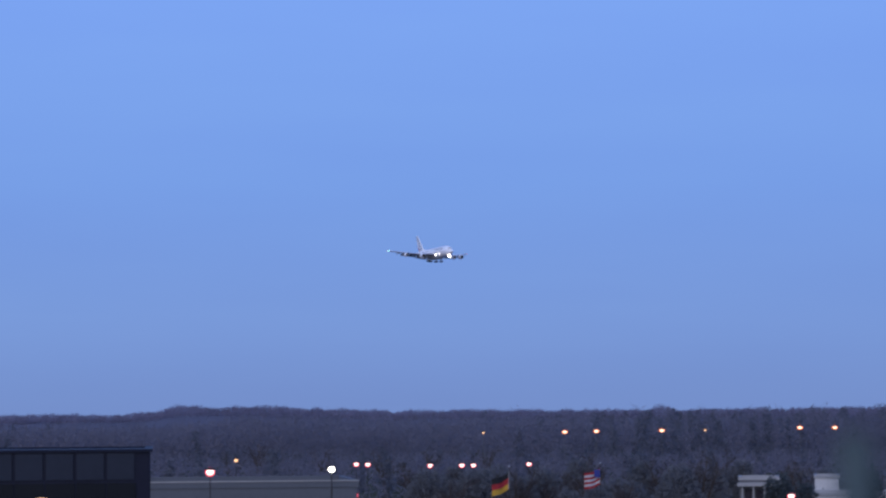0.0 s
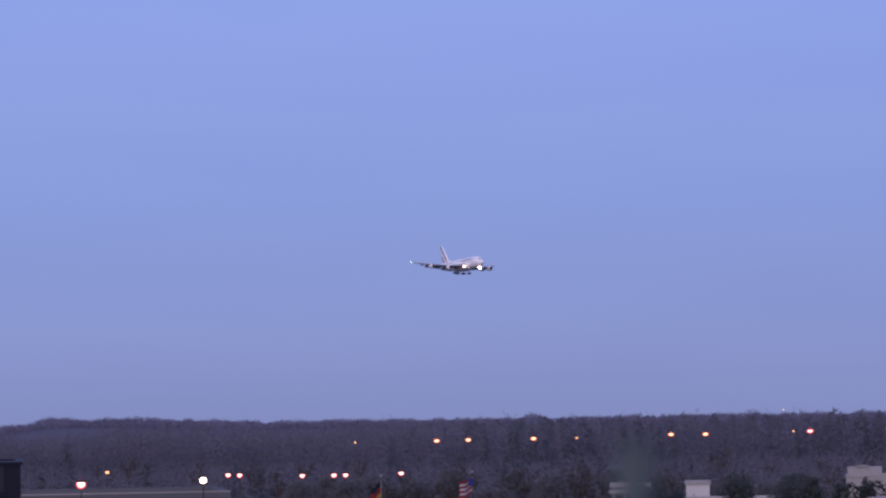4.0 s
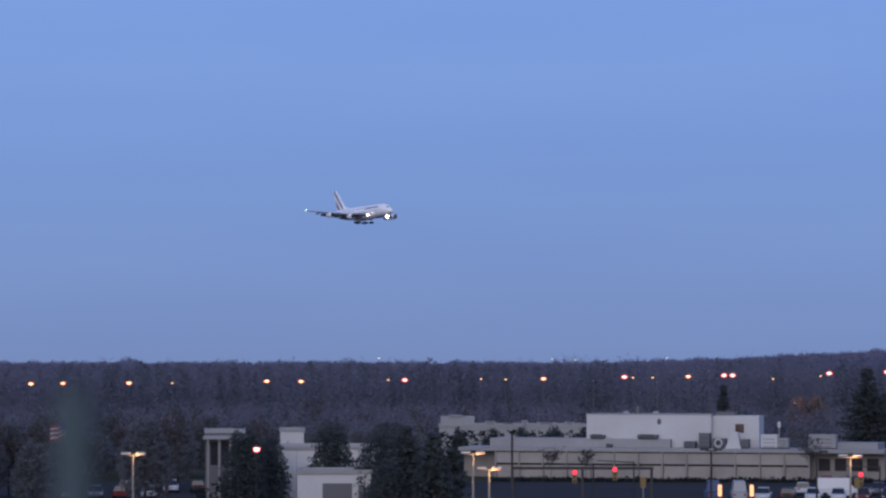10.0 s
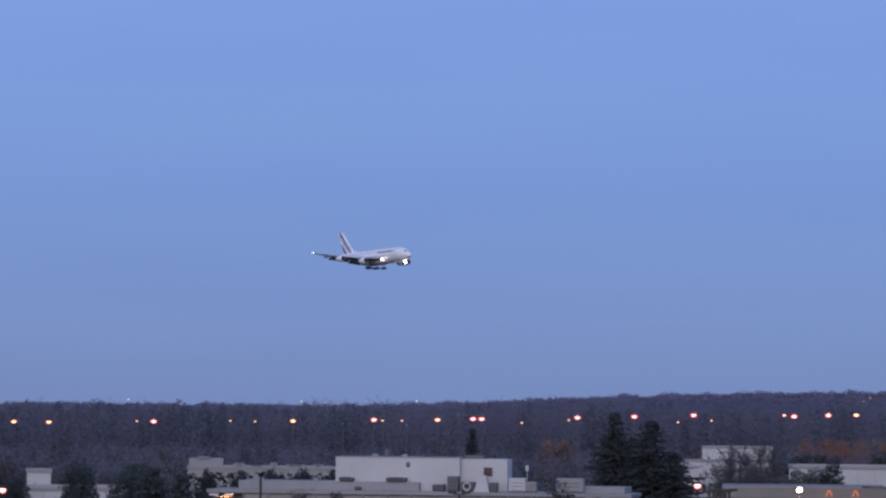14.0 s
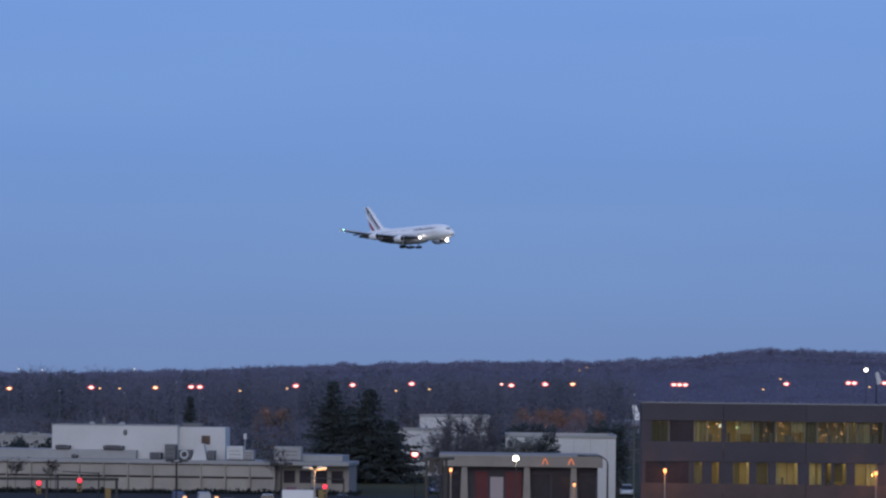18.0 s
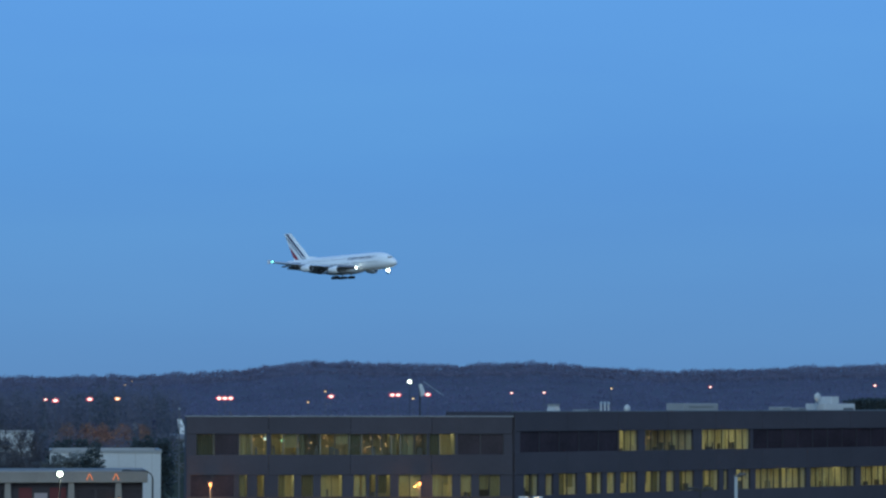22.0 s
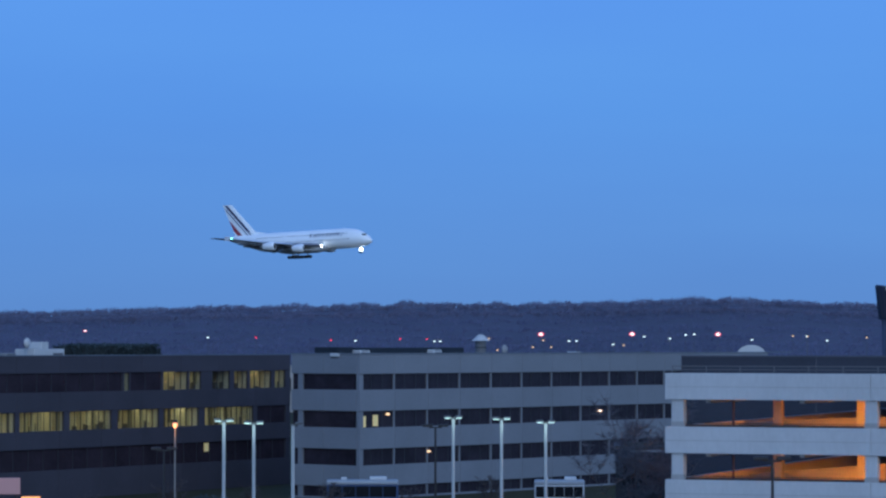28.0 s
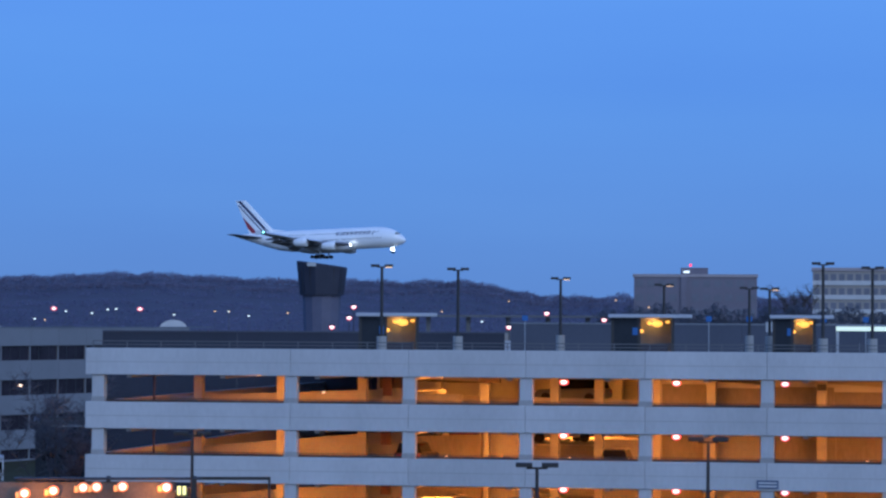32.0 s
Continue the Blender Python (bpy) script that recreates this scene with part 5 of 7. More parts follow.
    for u, z, mm in ((6.9, 11.75, M_SMALLWHITE), (8.4, 11.6, M_GREENWHITE), (21.0, 7.9, M_SMALLWHITE)):
        lb = thing("hanging_lamp", m1 @ pose(u, 1.0, 0), "small bright lamp hanging in an office window", "lamp", "office lamps")
        part("shade", ball(bmesh.new(), (0, 0, z), 0.16, 0.1, 0.13, 2), mm, lb, smooth=True)
        part("cord", tubed((0, 0, z + 0.1), (0, 0, 12.32 if z > 9 else 8.76), 0.015, n=5), M_FRAME, lb)
    part("lit_pane", boxed(73.6, 74.4, -0.06, -0.02, 4.0, 4.9), M_BLINDGLOW, long_office, "doorway pane that glows in place of a lit room")
    # things on the roof
    tv = thing("roof_vent", m2 @ pose(6.1, 0.8, 13.5), "pale tapered roof vent", "vent")
    part_mesh("hood", mesh_of("hood", [(0, 0, 0), (1.3, 0, 0), (1.3, 1.2, 0), (0, 1.2, 0), (0.3, 0.3, 1.15), (1.0, 0.3, 1.15), (1.0, 0.9, 1.15), (0.3, 0.9, 1.15)], [(0, 1, 5, 4), (1, 2, 6, 5), (2, 3, 7, 6), (3, 0, 4, 7), (4, 5, 6, 7)]), M_WHITE_WALL, tv)
    part("cap", boxed(0.2, 1.1, 0.2, 1.0, 1.15, 1.3, 0.03), M_ROOF, tv)
    for u, w, h in ((8.9, 2.44, 0.561), (10.8, 2.152, 0.8), (13.6, 2.456, 0.6), (34.9, 2.04, 0.7), (39.3, 1.44, 0.99), (41.6, 1.656, 0.891)):
        roof_unit(m2 @ pose(u, 1.2, 13.5), w, 1.6, h)
    roof_unit(m2 @ pose(24.3, 0.9, 13.5), 5.0, 2.2, 1.35, "long pale rooftop air handler")
    for u in (12.6, 13.1, 13.6):
        p = thing("roof_pipe", m2 @ pose(u, 0.9, 13.5), "thin pale vent pipe on a roof", "pipe", "vent pipes")
        part("pipe", tubed((0, 0, 0), (0, 0, 1.35), 0.09, n=8), M_WHITE_WALL, p)
        part("cowl", tubed((0, 0, 1.3), (0, 0, 1.5), 0.15, 0.1, n=8), M_STEEL, p)
    d = thing("satellite_dish", m2 @ pose(16.2, 0.9, 13.5), "small round white dish on a roof", "satellite dish")
    part("reflector", ball(bmesh.new(), (0, 0, 0.85), 0.42, 0.18, 0.42, 2), M_WHITE_WALL, d, smooth=True)
    part("mount", tubed((0, 0.15, 0), (0, 0.1, 0.8), 0.06), M_STEEL, d)
    w = thing("rooftop_plant", m2 @ pose(45.7, 0.9, 13.5), "white stepped rooftop plant room with a dish", "plant room")
    part("housing", boxed(0, 4.9, 0, 2.4, 0, 1.3, 0.05), M_WHITE_WALL, w)
    part("housing", boxed(1.5, 2.7, 0.3, 2.0, 1.3, 2.0, 0.05), M_WHITE_WALL, w)
    part("louvre", boxed(3.0, 4.6, -0.04, 0, 0.3, 0.9), M_GREYBLD, w)
    part("dish", ball(bmesh.new(), (-0.5, 0.5, 1.9), 0.5, 0.2, 0.5, 2), M_WHITE_WALL, w, smooth=True)
    part("dish_post", tubed((-0.5, 0.7, 0), (-0.5, 0.7, 1.6), 0.08), M_STEEL, w)
    rnd = random.Random(3)
    vs, fs = [], []
    for _ in range(4200):
        spray(vs, fs, (rnd.uniform(0, 15.3), rnd.uniform(0, 2.5), rnd.uniform(0.1, 1.7)), 0.2, 7, rnd, 0.9)
    g = thing("roof_planting", m2 @ pose(52.1, 1.0, 13.5), "dark evergreen planting along a roof", "shrub")
    part_mesh("foliage", mesh_of("foliage", vs, fs), M_NEEDLE, g)
    mast = thing("roof_mast", m1 @ pose(-0.6, 0.5, 0), "thin white mast beside an office", "mast")
    part("pole", tubed((0, 0, 0), (0, 0, 14.3), 0.07, 0.04, n=8), M_GREYBLD, mast)
    part("cap", ball(bmesh.new(), (0, 0, 14.35), 0.11, 0.11, 0.11, 1), M_WHITEPOLE, mast)

    # the blue-grey office
    mb = pose(-127.78, 296.65, 0, 0, 0, 74.11)
    L, D = 80.0, 8.7
    b = thing("grey_office", mb, "blue-grey precast office with dark window bands", "office building")
    # one solid dark block stands for the shade of the unlit rooms
    part("core", boxed(0.4, L - 0.4, 0.45, D, 0, 13.7), M_BLACKBLD, b, "solid dark block in place of unlit rooms")
    part("roof", boxed(0.1, L, 0.1, D, 13.7, 13.9), M_ROOF, b)
    part("coping", boxed(-0.25, L + 0.1, -0.25, 0.3, 14.3, 14.42), M_COPING, b)
    part("coping", boxed(-0.25, 0.3, 0.3, D, 14.3, 14.42), M_COPING, b)
    step = 5.35
    bands = ((12.36, 14.3), (8.70, 10.80), (4.96, 7.06), (1.25, 3.35), (0, 0.2))
    n = int(L / step)
    for z0, z1 in bands:
        for k in range(n):
            part("spandrel", boxed(k * step + 0.011 - (0.2 if k == 0 else 0), (k + 1) * step - 0.011, -0.2, 0.25, z0, z1, 0.02), M_BLUEGREY, b)
        for k in range(2):
            part("spandrel", boxed(-0.2, 0.25, 0.26 + 4.2 * k, 0.26 + 4.2 * (k + 1) - 0.02, z0, z1, 0.02), M_BLUEGREY, b)
    wrows = ((10.80, 12.36), (7.06, 8.70), (3.35, 4.96), (0.2, 1.25))
    for z0, z1 in wrows:
        for k in range(n):
            u = k * step
            part("pillar", boxed(u - 0.09 if k else -0.2, u + 0.09 if k else 0.45, -0.1, 0.25, z0, z1), M_BLUEGREY, b)
            g = part("window", boxed(u + (0.09 if k else 0.45), u + step - 0.09, 0.05, 0.1, z0, z1), M_GREYGLASS, b)
            for j in (1, 2):
                part("mullion", boxed(u + step * j / 3 - 0.03, u + step * j / 3 + 0.03, 0.02, 0.1, z0, z1), M_FRAME, g)
        for y0, y1 in ((0.6, 3.9), (3.93, 7.2), (7.85, 8.6)):
            part("window", boxed(0.05, 0.1, y0, y1, z0, z1), M_GREYGLASS, b)
        part("pillar", boxed(-0.12, 0.25, 7.22, 7.83, z0, z1), M_BLUEGREY, b)
    for u, z, mm in ((4.3, 8.35, M_SMALLLAMP), (41.0, 8.1, M_SODIUM), (10.9, 4.5, M_SMALLLAMP)):
        part("wall_lantern", ball(bmesh.new(), (u, -0.1, z), 0.3, 0.16, 0.13, 2), mm, b, "warm glowing lantern")
    for u, z in ((1.9, 7.4), (-0.0, 7.3)):
        part("lit_pane", boxed(u + 0.2, u + 1.0, 0.02, 0.045, z - 0.2, z + 0.9), M_BLINDGLOW, b, "curtain-coloured pane that glows in place of a lit room")
    # rooftop screens
    s = thing("roof_screen", mb @ pose(0.2, 3, 13.9), "low black rooftop screen", "roof screen")
    part("panel", boxed(0, 2.4, 0, 3, 0.0, 1.1, 0.05), M_BLACKBLD, s)
    part("panel", boxed(3.0, 21.0, 0.3, 3, 0.0, 1.05, 0.05), M_BLACKBLD, s)
    for u, w, h in ((-0.3, 0.8, 0.5), (3.0, 1.6, 0.8), (15.0, 1.3, 0.85), (32.5, 2.6, 0.5), (40.0, 1.0, 0.6), (46.0, 1.6, 0.5), (52.0, 3.0, 0.55)):
        roof_unit(mb @ pose(u, 2.4, 13.9), w, 1.2, h, material=M_WHITE_WALL if w < 1.7 else M_GREYBLD)
    v = thing("roof_ventilator", mb @ pose(23.7, 3.0, 13.9), "grey rooftop ventilator with a pale cap", "ventilator")
    part("shaft", tubed((0, 0, 0), (0, 0, 1.75), 0.62, 0.58, n=12), M_GREYBLD, v)
    part("cap", tubed((0, 0, 1.75), (0, 0, 2.4), 1.0, 0.25, n=14), M_WHITE_WALL, v, "pale conical cap")
    part("band", tubed((0, 0, 1.0), (0, 0, 1.12), 0.66, 0.66, n=12), M_FRAME, v)
    d = thing("satellite_dish", mb @ pose(27.9, 3.0, 13.9), "white satellite dish on a roof", "satellite dish")
    part("reflector", ball(bmesh.new(), (0, 0, 0.85), 0.5, 0.22, 0.5, 2), M_ROOF, d, smooth=True)
    part("mount", tubed((0, 0.3, 0), (0, 0.2, 1.0), 0.1), M_STEEL, d)


def build_annex():
    x = block("dark_annex", place_z(-18.84, 255), 4.4, 10, 7.2, M_BLACKBLD, "low dark annex beside a garage", coping=M_FRAME)
    part("canopy", boxed(1.2, 4.0, -1.6, 0, 7.05, 7.18), M_STEEL, x, "thin pale canopy")
    for k in range(3):
        part("window", boxed(0.5 + 1.3 * k, 1.5 + 1.3 * k, -0.03, 0, 4.4, 6.2), M_GLASS_DARK, x)


build_annex()
M_GREENWHITE = glow("greenish_lamp", (0.65, 1.0, 0.55), 1.0)
# panes glow by themselves to stand for lit rooms behind
M_BLINDGLOW = glow("glowing_pane", (1.0, 0.72, 0.28), 0.14)
build_offices()

# ---- the parking garage ----
def ramp(g, u0, u1, y0, y1, z, rise):
    vs = [(u0, y0, z), (u1, y0, z + rise), (u1, y1, z + rise), (u0, y1, z), (u0, y0, z - 0.25), (u1, y0, z + rise - 0.25), (u1, y1, z + rise - 0.25), (u0, y1, z - 0.25)]
    part_mesh("ramp", mesh_of("ramp", vs, [(0, 1, 2, 3), (7, 6, 5, 4), (0, 4, 5, 1), (2, 6, 7, 3), (0, 3, 7, 4), (1, 5, 6, 2)]), M_SLAB, g, "sloping concrete ramp")


def behind(u, y):
    """The place at depth y that stands behind u of the front."""
    return u + (u - 53.35) * y / 181.3


def garage_inside(g, t, d):
    """Inner ramps, parapets and walls of one storey of the garage."""
    top = t > 10
    low = t < 7
    Y = 17.2

    def wall(name, u0, u1, y, za, zb, material, label="", base=None):
        a0, a1 = behind(u0, y), behind(u1, y)
        z = d if base is None else base
        vs = [(a0, y, z), (a1, y, z), (a1, y, d + zb), (a0, y, d + za), (a0, y + 0.22, z), (a1, y + 0.22, z), (a1, y + 0.22, d + zb), (a0, y + 0.22, d + za)]
        return part_mesh(name, mesh_of(name, vs, [(0, 1, 2, 3), (7, 6, 5, 4), (3, 2, 6, 7), (2, 1, 5, 6), (0, 3, 7, 4), (0, 4, 5, 1)]), material, g, label)

    # walls far in, and the columns before them
    part("rear_wall", boxed(8.5, 37.2, 40.0, 40.3, d, d + 2.75), M_SLAB, g)
    part("rear_wall", boxed(37.2, L_GARAGE - 0.5, 30.0, 30.3, d, d + 2.75), M_SLAB, g)
    for k in range(9):
        u = 9.6 + 3.1 * k
        part("rear_column", boxed(u, u + 0.55, 38.6, 39.2, d, d + 2.75), M_SLAB, g)
    if top:
        # stair enclosure: dark header, red cabinet, parapet before it
        h = part("stair_header", boxed(behind(16.75, 16.4), behind(18.3, 16.4), 16.4, 16.7, d + 1.62, d + 2.75), M_STAIRBROWN, g, "dark brown stair enclosure")
        part("cabinet", boxed(behind(16.95, 16.2), behind(17.45, 16.2), 16.1, 16.38, d + 1.15, d + 2.5), M_DOORRED, h, "dark red cabinet")
        wall("parapet", 15.9, 19.6, Y, 1.30, 1.28, M_SLAB)
        wall("parapet", 19.6, 21.5, Y, 1.28, 1.24, M_SLAB)
        wall("parapet", 21.52, 25.2, Y, 1.20, 1.05, M_STAINED)
        wall("parapet", 25.22, 31.6, Y, 1.12, 1.02, M_SLAB)
        wall("ramp_edge", 18.6, 20.6, 16.8, 2.28, 2.12, M_STAIRBROWN, "dark ramp edge", d + 2.02)
        wall("ramp_edge", 20.62, 22.6, 16.8, 2.12, 2.06, M_STAIRBROWN, "", d + 1.98)
        part("capital", boxed(behind(22.45, 15.3), behind(23.65, 15.3), 15.1, 15.5, d + 2.02, d + 2.75), M_STAIRBROWN, g, "dark column head")
        # a long ramp going down along the eastern bays
        for u0, u1, z0, z1 in ((31.7, 35.2, 2.25, 2.02), (35.22, 38.7, 2.02, 1.80), (38.72, 42.2, 2.10, 1.90), (42.22, 46.0, 1.90, 1.62)):
            wall("ramp_wall", u0, u1, Y, z0, z1, M_STAINED)
            wall("ramp_coping", u0, u1, Y - 0.1, z0 + 0.20, z1 + 0.20, M_CONCRETE, "pale ramp edge", d + min(z0, z1))
        part("junction_box", boxed(behind(41.3, 15.4), behind(41.8, 15.4), 15.2, 15.55, d + 1.75, d + 2.1), M_FRAME, g, "dark junction box")
    else:
        wall("parapet", 15.9, 18.3, Y, 1.72, 1.78, M_SLAB)
        wall("parapet", 18.32, 22.6, Y, 1.70, 1.84, M_STAINED)
        wall("parapet", 22.62, 25.0, Y, 1.86, 1.80, M_SLAB)
        wall("parapet", 25.02, 29.2, Y, 1.24, 1.22, M_STAINED)
        wall("parapet", 29.22, 31.7, Y, 1.64, 1.60, M_SLAB)
        for u0, u1 in ((16.4, 18.2), (19.3, 21.0)):
            wall("header", u0, u1, 16.8, 2.6, 2.6, M_STAIRBROWN, "dark overhead beam", d + 2.08)
        part("cabinet", boxed(behind(16.85, 16.2), behind(17.4, 16.2), 16.1, 16.38, d + 1.2, d + 2.3), M_DOORRED, g, "dark red cabinet")
        part("downpipe", boxed(behind(22.55, 15.4), behind(22.68, 15.4), 15.3, 15.45, d, d + 2.75), M_STAIRBROWN, g)
        for u0, u1, z0, z1, mm in ((31.7, 35.0, 2.05, 2.12, M_STAINED), (35.02, 38.6, 2.16, 2.2, M_SLAB), (38.62, 42.3, 1.98, 2.06, M_STAINED), (42.32, 46.0, 2.1, 2.16, M_STAINED)):
            wall("ramp_wall", u0, u1, Y, z0, z1, mm)
    wall("ramp_wall", 46.02, 61.0, Y, 1.5, 1.0, M_STAINED)
    # the inner deck on which cars stand behind the parapet
    part("inner_deck", boxed(behind(15.9, 20), behind(31.6, 20), 17.5, 29.5, d + (0.55 if top else 1.15), d + (0.72 if top else 1.32)), M_SLAB, g, "raised inner deck")


def build_garage():
    m = pose(-57.98, 179.89, 0, 0, 0, 1.47)
    L, D = 66.0, 84.0
    g = thing("parking_garage", m, "pale concrete parking garage, open decks glowing orange", "parking garage")
    tops = (13.75, 10.68, 7.65, 4.60, 1.55)
    hh = 1.52
    edges = [-0.35, 11.65, 18.45, 25.1, 31.8, 38.55, 45.2, 51.9, 58.6, 65.3]
    for i, t in enumerate(tops):
        z0 = max(0, t - hh)
        for a, b in zip(edges, edges[1:]):
            p = part("spandrel", boxed(a + 0.007, b - 0.007, -0.25, 0.05, z0, t, 0.02), M_CONCRETE, g)
            part("groove", boxed(a + 0.05, b - 0.05, -0.262, -0.25, t - 0.80, t - 0.775), M_SLAB, p)
            part("spandrel", boxed(a + 0.012, b - 0.012, D - 0.05, D + 0.25, z0, t), M_CONCRETE, g)
        for y in range(6):
            for u in (-0.35, L - 0.35):
                if i:
                    part("side_spandrel", boxed(u, u + 0.3, 0.06 + 14 * y, 14 * y + 13.98, z0, t), M_CONCRETE, g)
        deck = t - 1.07
        part("deck", boxed(-0.05, L - 0.4, 0.05, D - 0.05, deck - 0.22, deck), M_ROOFDECK if i == 0 else M_SLAB, g, "worn concrete deck")
        for k in range(12):
            u = 5.5 * k + 2
            part("tee_beam", boxed(u, u + 0.28, 0.1, 15.5, max(0.02, deck - 0.62), deck - 0.22), M_SLAB, g)
        # rail along the decks' edge
        if i:
            part("rail", boxed(0, L - 0.4, 0.25, 0.29, t + 0.18, t + 0.22), M_DARKSTEEL, g)
            part("guard_rail", boxed(0, L - 0.4, 0.32, 0.36, t - 0.35, t + 0.13), M_STAIRBROWN, g, "dark guard rail")
    for t in tops[1:]:
        for a in edges:
            u = max(0.0, a)
            part("column", boxed(u + 0.0 if a < 0 else u - 0.36, u + 0.72 if a < 0 else u + 0.36, -0.12, 0.55, t, t + 1.56, 0.03), M_CONCRETE, g)
            part("column_foot", boxed(u - 0.02 if a < 0 else u - 0.39, u + 0.75 if a < 0 else u + 0.39, -0.14, 0.0, t, t + 0.3), M_SLAB, g)
        for u in (2.15, 7.4, 12.5, 20.1, 24.4, 27.1, 30.6, 33.9, 40.5, 46.5, 52.5, 58.5):
            part("inner_column", boxed(u - 0.28, u + 0.28, 15.7, 16.3, t - 1.05, t + 1.72, 0.03), M_SLAB, g)
        d = t - 1.07
        # the left ramp with its parapet wall
        ramp(g, -0.0, 15.2, 17.2, 29.5, d, 1.3)
        lo, hi = (1.0, 1.6) if t > 10 else (0.75, 2.1)
        part_mesh("ramp_wall", mesh_of("ramp_wall", [(0, 17.1, d), (15.2, 17.1, d), (15.2, 17.1, d + hi), (0, 17.1, d + lo), (0, 16.9, d), (15.2, 16.9, d), (15.2, 16.9, d + hi), (0, 16.9, d + lo)], [(0, 1, 2, 3), (7, 6, 5, 4), (3, 2, 6, 7), (2, 1, 5, 6)]), M_SLAB, g)
        garage_inside(g, t, d)
        part("pipe", tubed((3.4, 0.9, d), (3.4, 0.9, d + 2.75), 0.07, n=6), M_DOORRED, g)
        for k in range(7):
            part("floor_stripe", boxed(17 + 6.5 * k, 17.12 + 6.5 * k, 3, 9, d + 0.002, d + 0.006), M_WHITELINE, g)
    # glowing specks added at the deck fronts for small glints of light
    for u, y, z in ((13.4, 0.6, 11.3), (30.8, 0.4, 7.72), (16.9, 0.6, 10.75), (8.5, 0.6, 10.75), (20.5, 0.5, 7.75), (27.5, 0.5, 7.75), (38.6, 0.5, 7.72), (44, 0.5, 7.75), (18.5, 0.6, 4.7), (23.5, 0.5, 4.75), (29.5, 0.5, 4.7), (36, 0.5, 4.75), (41, 0.5, 4.72)):
        part("glint_speck", ball(bmesh.new(), (u, y, z), 0.12, 0.08, 0.07, 1), M_SMALLLAMP, g, "small warm glowing speck")
    # railing on the roof edge
    for k in range(33):
        part("rail_post", boxed(2 * k, 2 * k + 0.05, 0.02, 0.05, 13.75, 14.15), M_GREYBLD, g)
    part("rail", boxed(0, L - 0.4, 0.01, 0.05, 14.12, 14.17), M_GREYBLD, g)
    part("rail", boxed(0, L - 0.4, 0.01, 0.05, 13.93, 13.97), M_GREYBLD, g)
    # written board, illegible
    s = part("sign_board", boxed(38.0, 39.2, -0.32, -0.27, 6.25, 6.72), M_SIGNBLUE, g, "small blue-grey board")
    for k in range(2):
        part("text_bar", boxed(38.1, 39.1, -0.335, -0.32, 6.35 + 0.18 * k, 6.42 + 0.18 * k), M_WHITELINE, s)
    # sodium lamps: fittings under the ceilings and the light they give
    orange = (1.0, 0.285, 0.026)
    for i, t in enumerate(tops[1:]):
        ceil = t + 1.98 - 0.25
        for u in (26.8, 33.2, 39.3, 15.5, 45.8, 52.5):
            f = part("light_fitting", boxed(u - 0.22, u + 0.22, 2.8, 3.2, ceil - 0.35, ceil - 0.2, 0.03), M_DARKSTEEL, g)
            if u > 20:
                part("lens", ball(bmesh.new(), (u, 2.9, ceil - 0.46), 0.19, 0.14, 0.12, 2), M_PINKLAMP, f, "glowing sodium lens", smooth=True)
                # a red glowing ball behind each lens paints its halo
                part("lens_halo", ball(bmesh.new(), (u, 3.0, ceil - 0.46), 0.27, 0.12, 0.19, 2), M_PINKHALO, f, "red glowing halo added round the lens", smooth=True)
        for u, y, w in ((8, 10, 2600), (20, 10, 2450), (32, 10, 1900), (43, 11, 1100), (55, 14, 900), (15, 30, 2200), (24, 30, 2700), (19.5, 3.0, 260), (26.8, 3.0, 260), (33.2, 3.0, 200), (43, 25, 500)):
            p = m @ Vector((u, y, ceil - 0.05))
            area_lamp("garage_light", p, 3.0, 3.0, w, orange, 1.47)
    return m


M_ROOFDECK = mat("worn_roof_deck", (0.15, 0.15, 0.155), 0.9, vary=0.25, scale=0.2, fine=20)
M_DOORRED = mat("dark_red_paint", (0.095, 0.03, 0.03), 0.6, vary=0.15)
M_STAIRBROWN = mat("dark_brown_steel", (0.055, 0.035, 0.032), 0.7, vary=0.25, scale=1)
M_STAINED = mat("stained_garage_wall", (0.22, 0.195, 0.18), 0.9, vary=0.35, scale=0.5, fine=12, stretch=(1, 1, 0.3))
L_GARAGE = 66.0
M_SIGNBLUE = mat("sign_blue_grey", (0.10, 0.13, 0.2), 0.6, vary=0.1)
M_SHELTERROOF = mat("shelter_roof", (0.42, 0.43, 0.46), 0.5, vary=0.1, scale=1)
M_SHELTERLAMP = glow("shelter_sodium", (1.0, 0.46, 0.06), 2.0)
M_BLUEBAND = mat("blue_sign", (0.03, 0.12, 0.35), 0.5, vary=0.1)
GARAGE = build_garage()


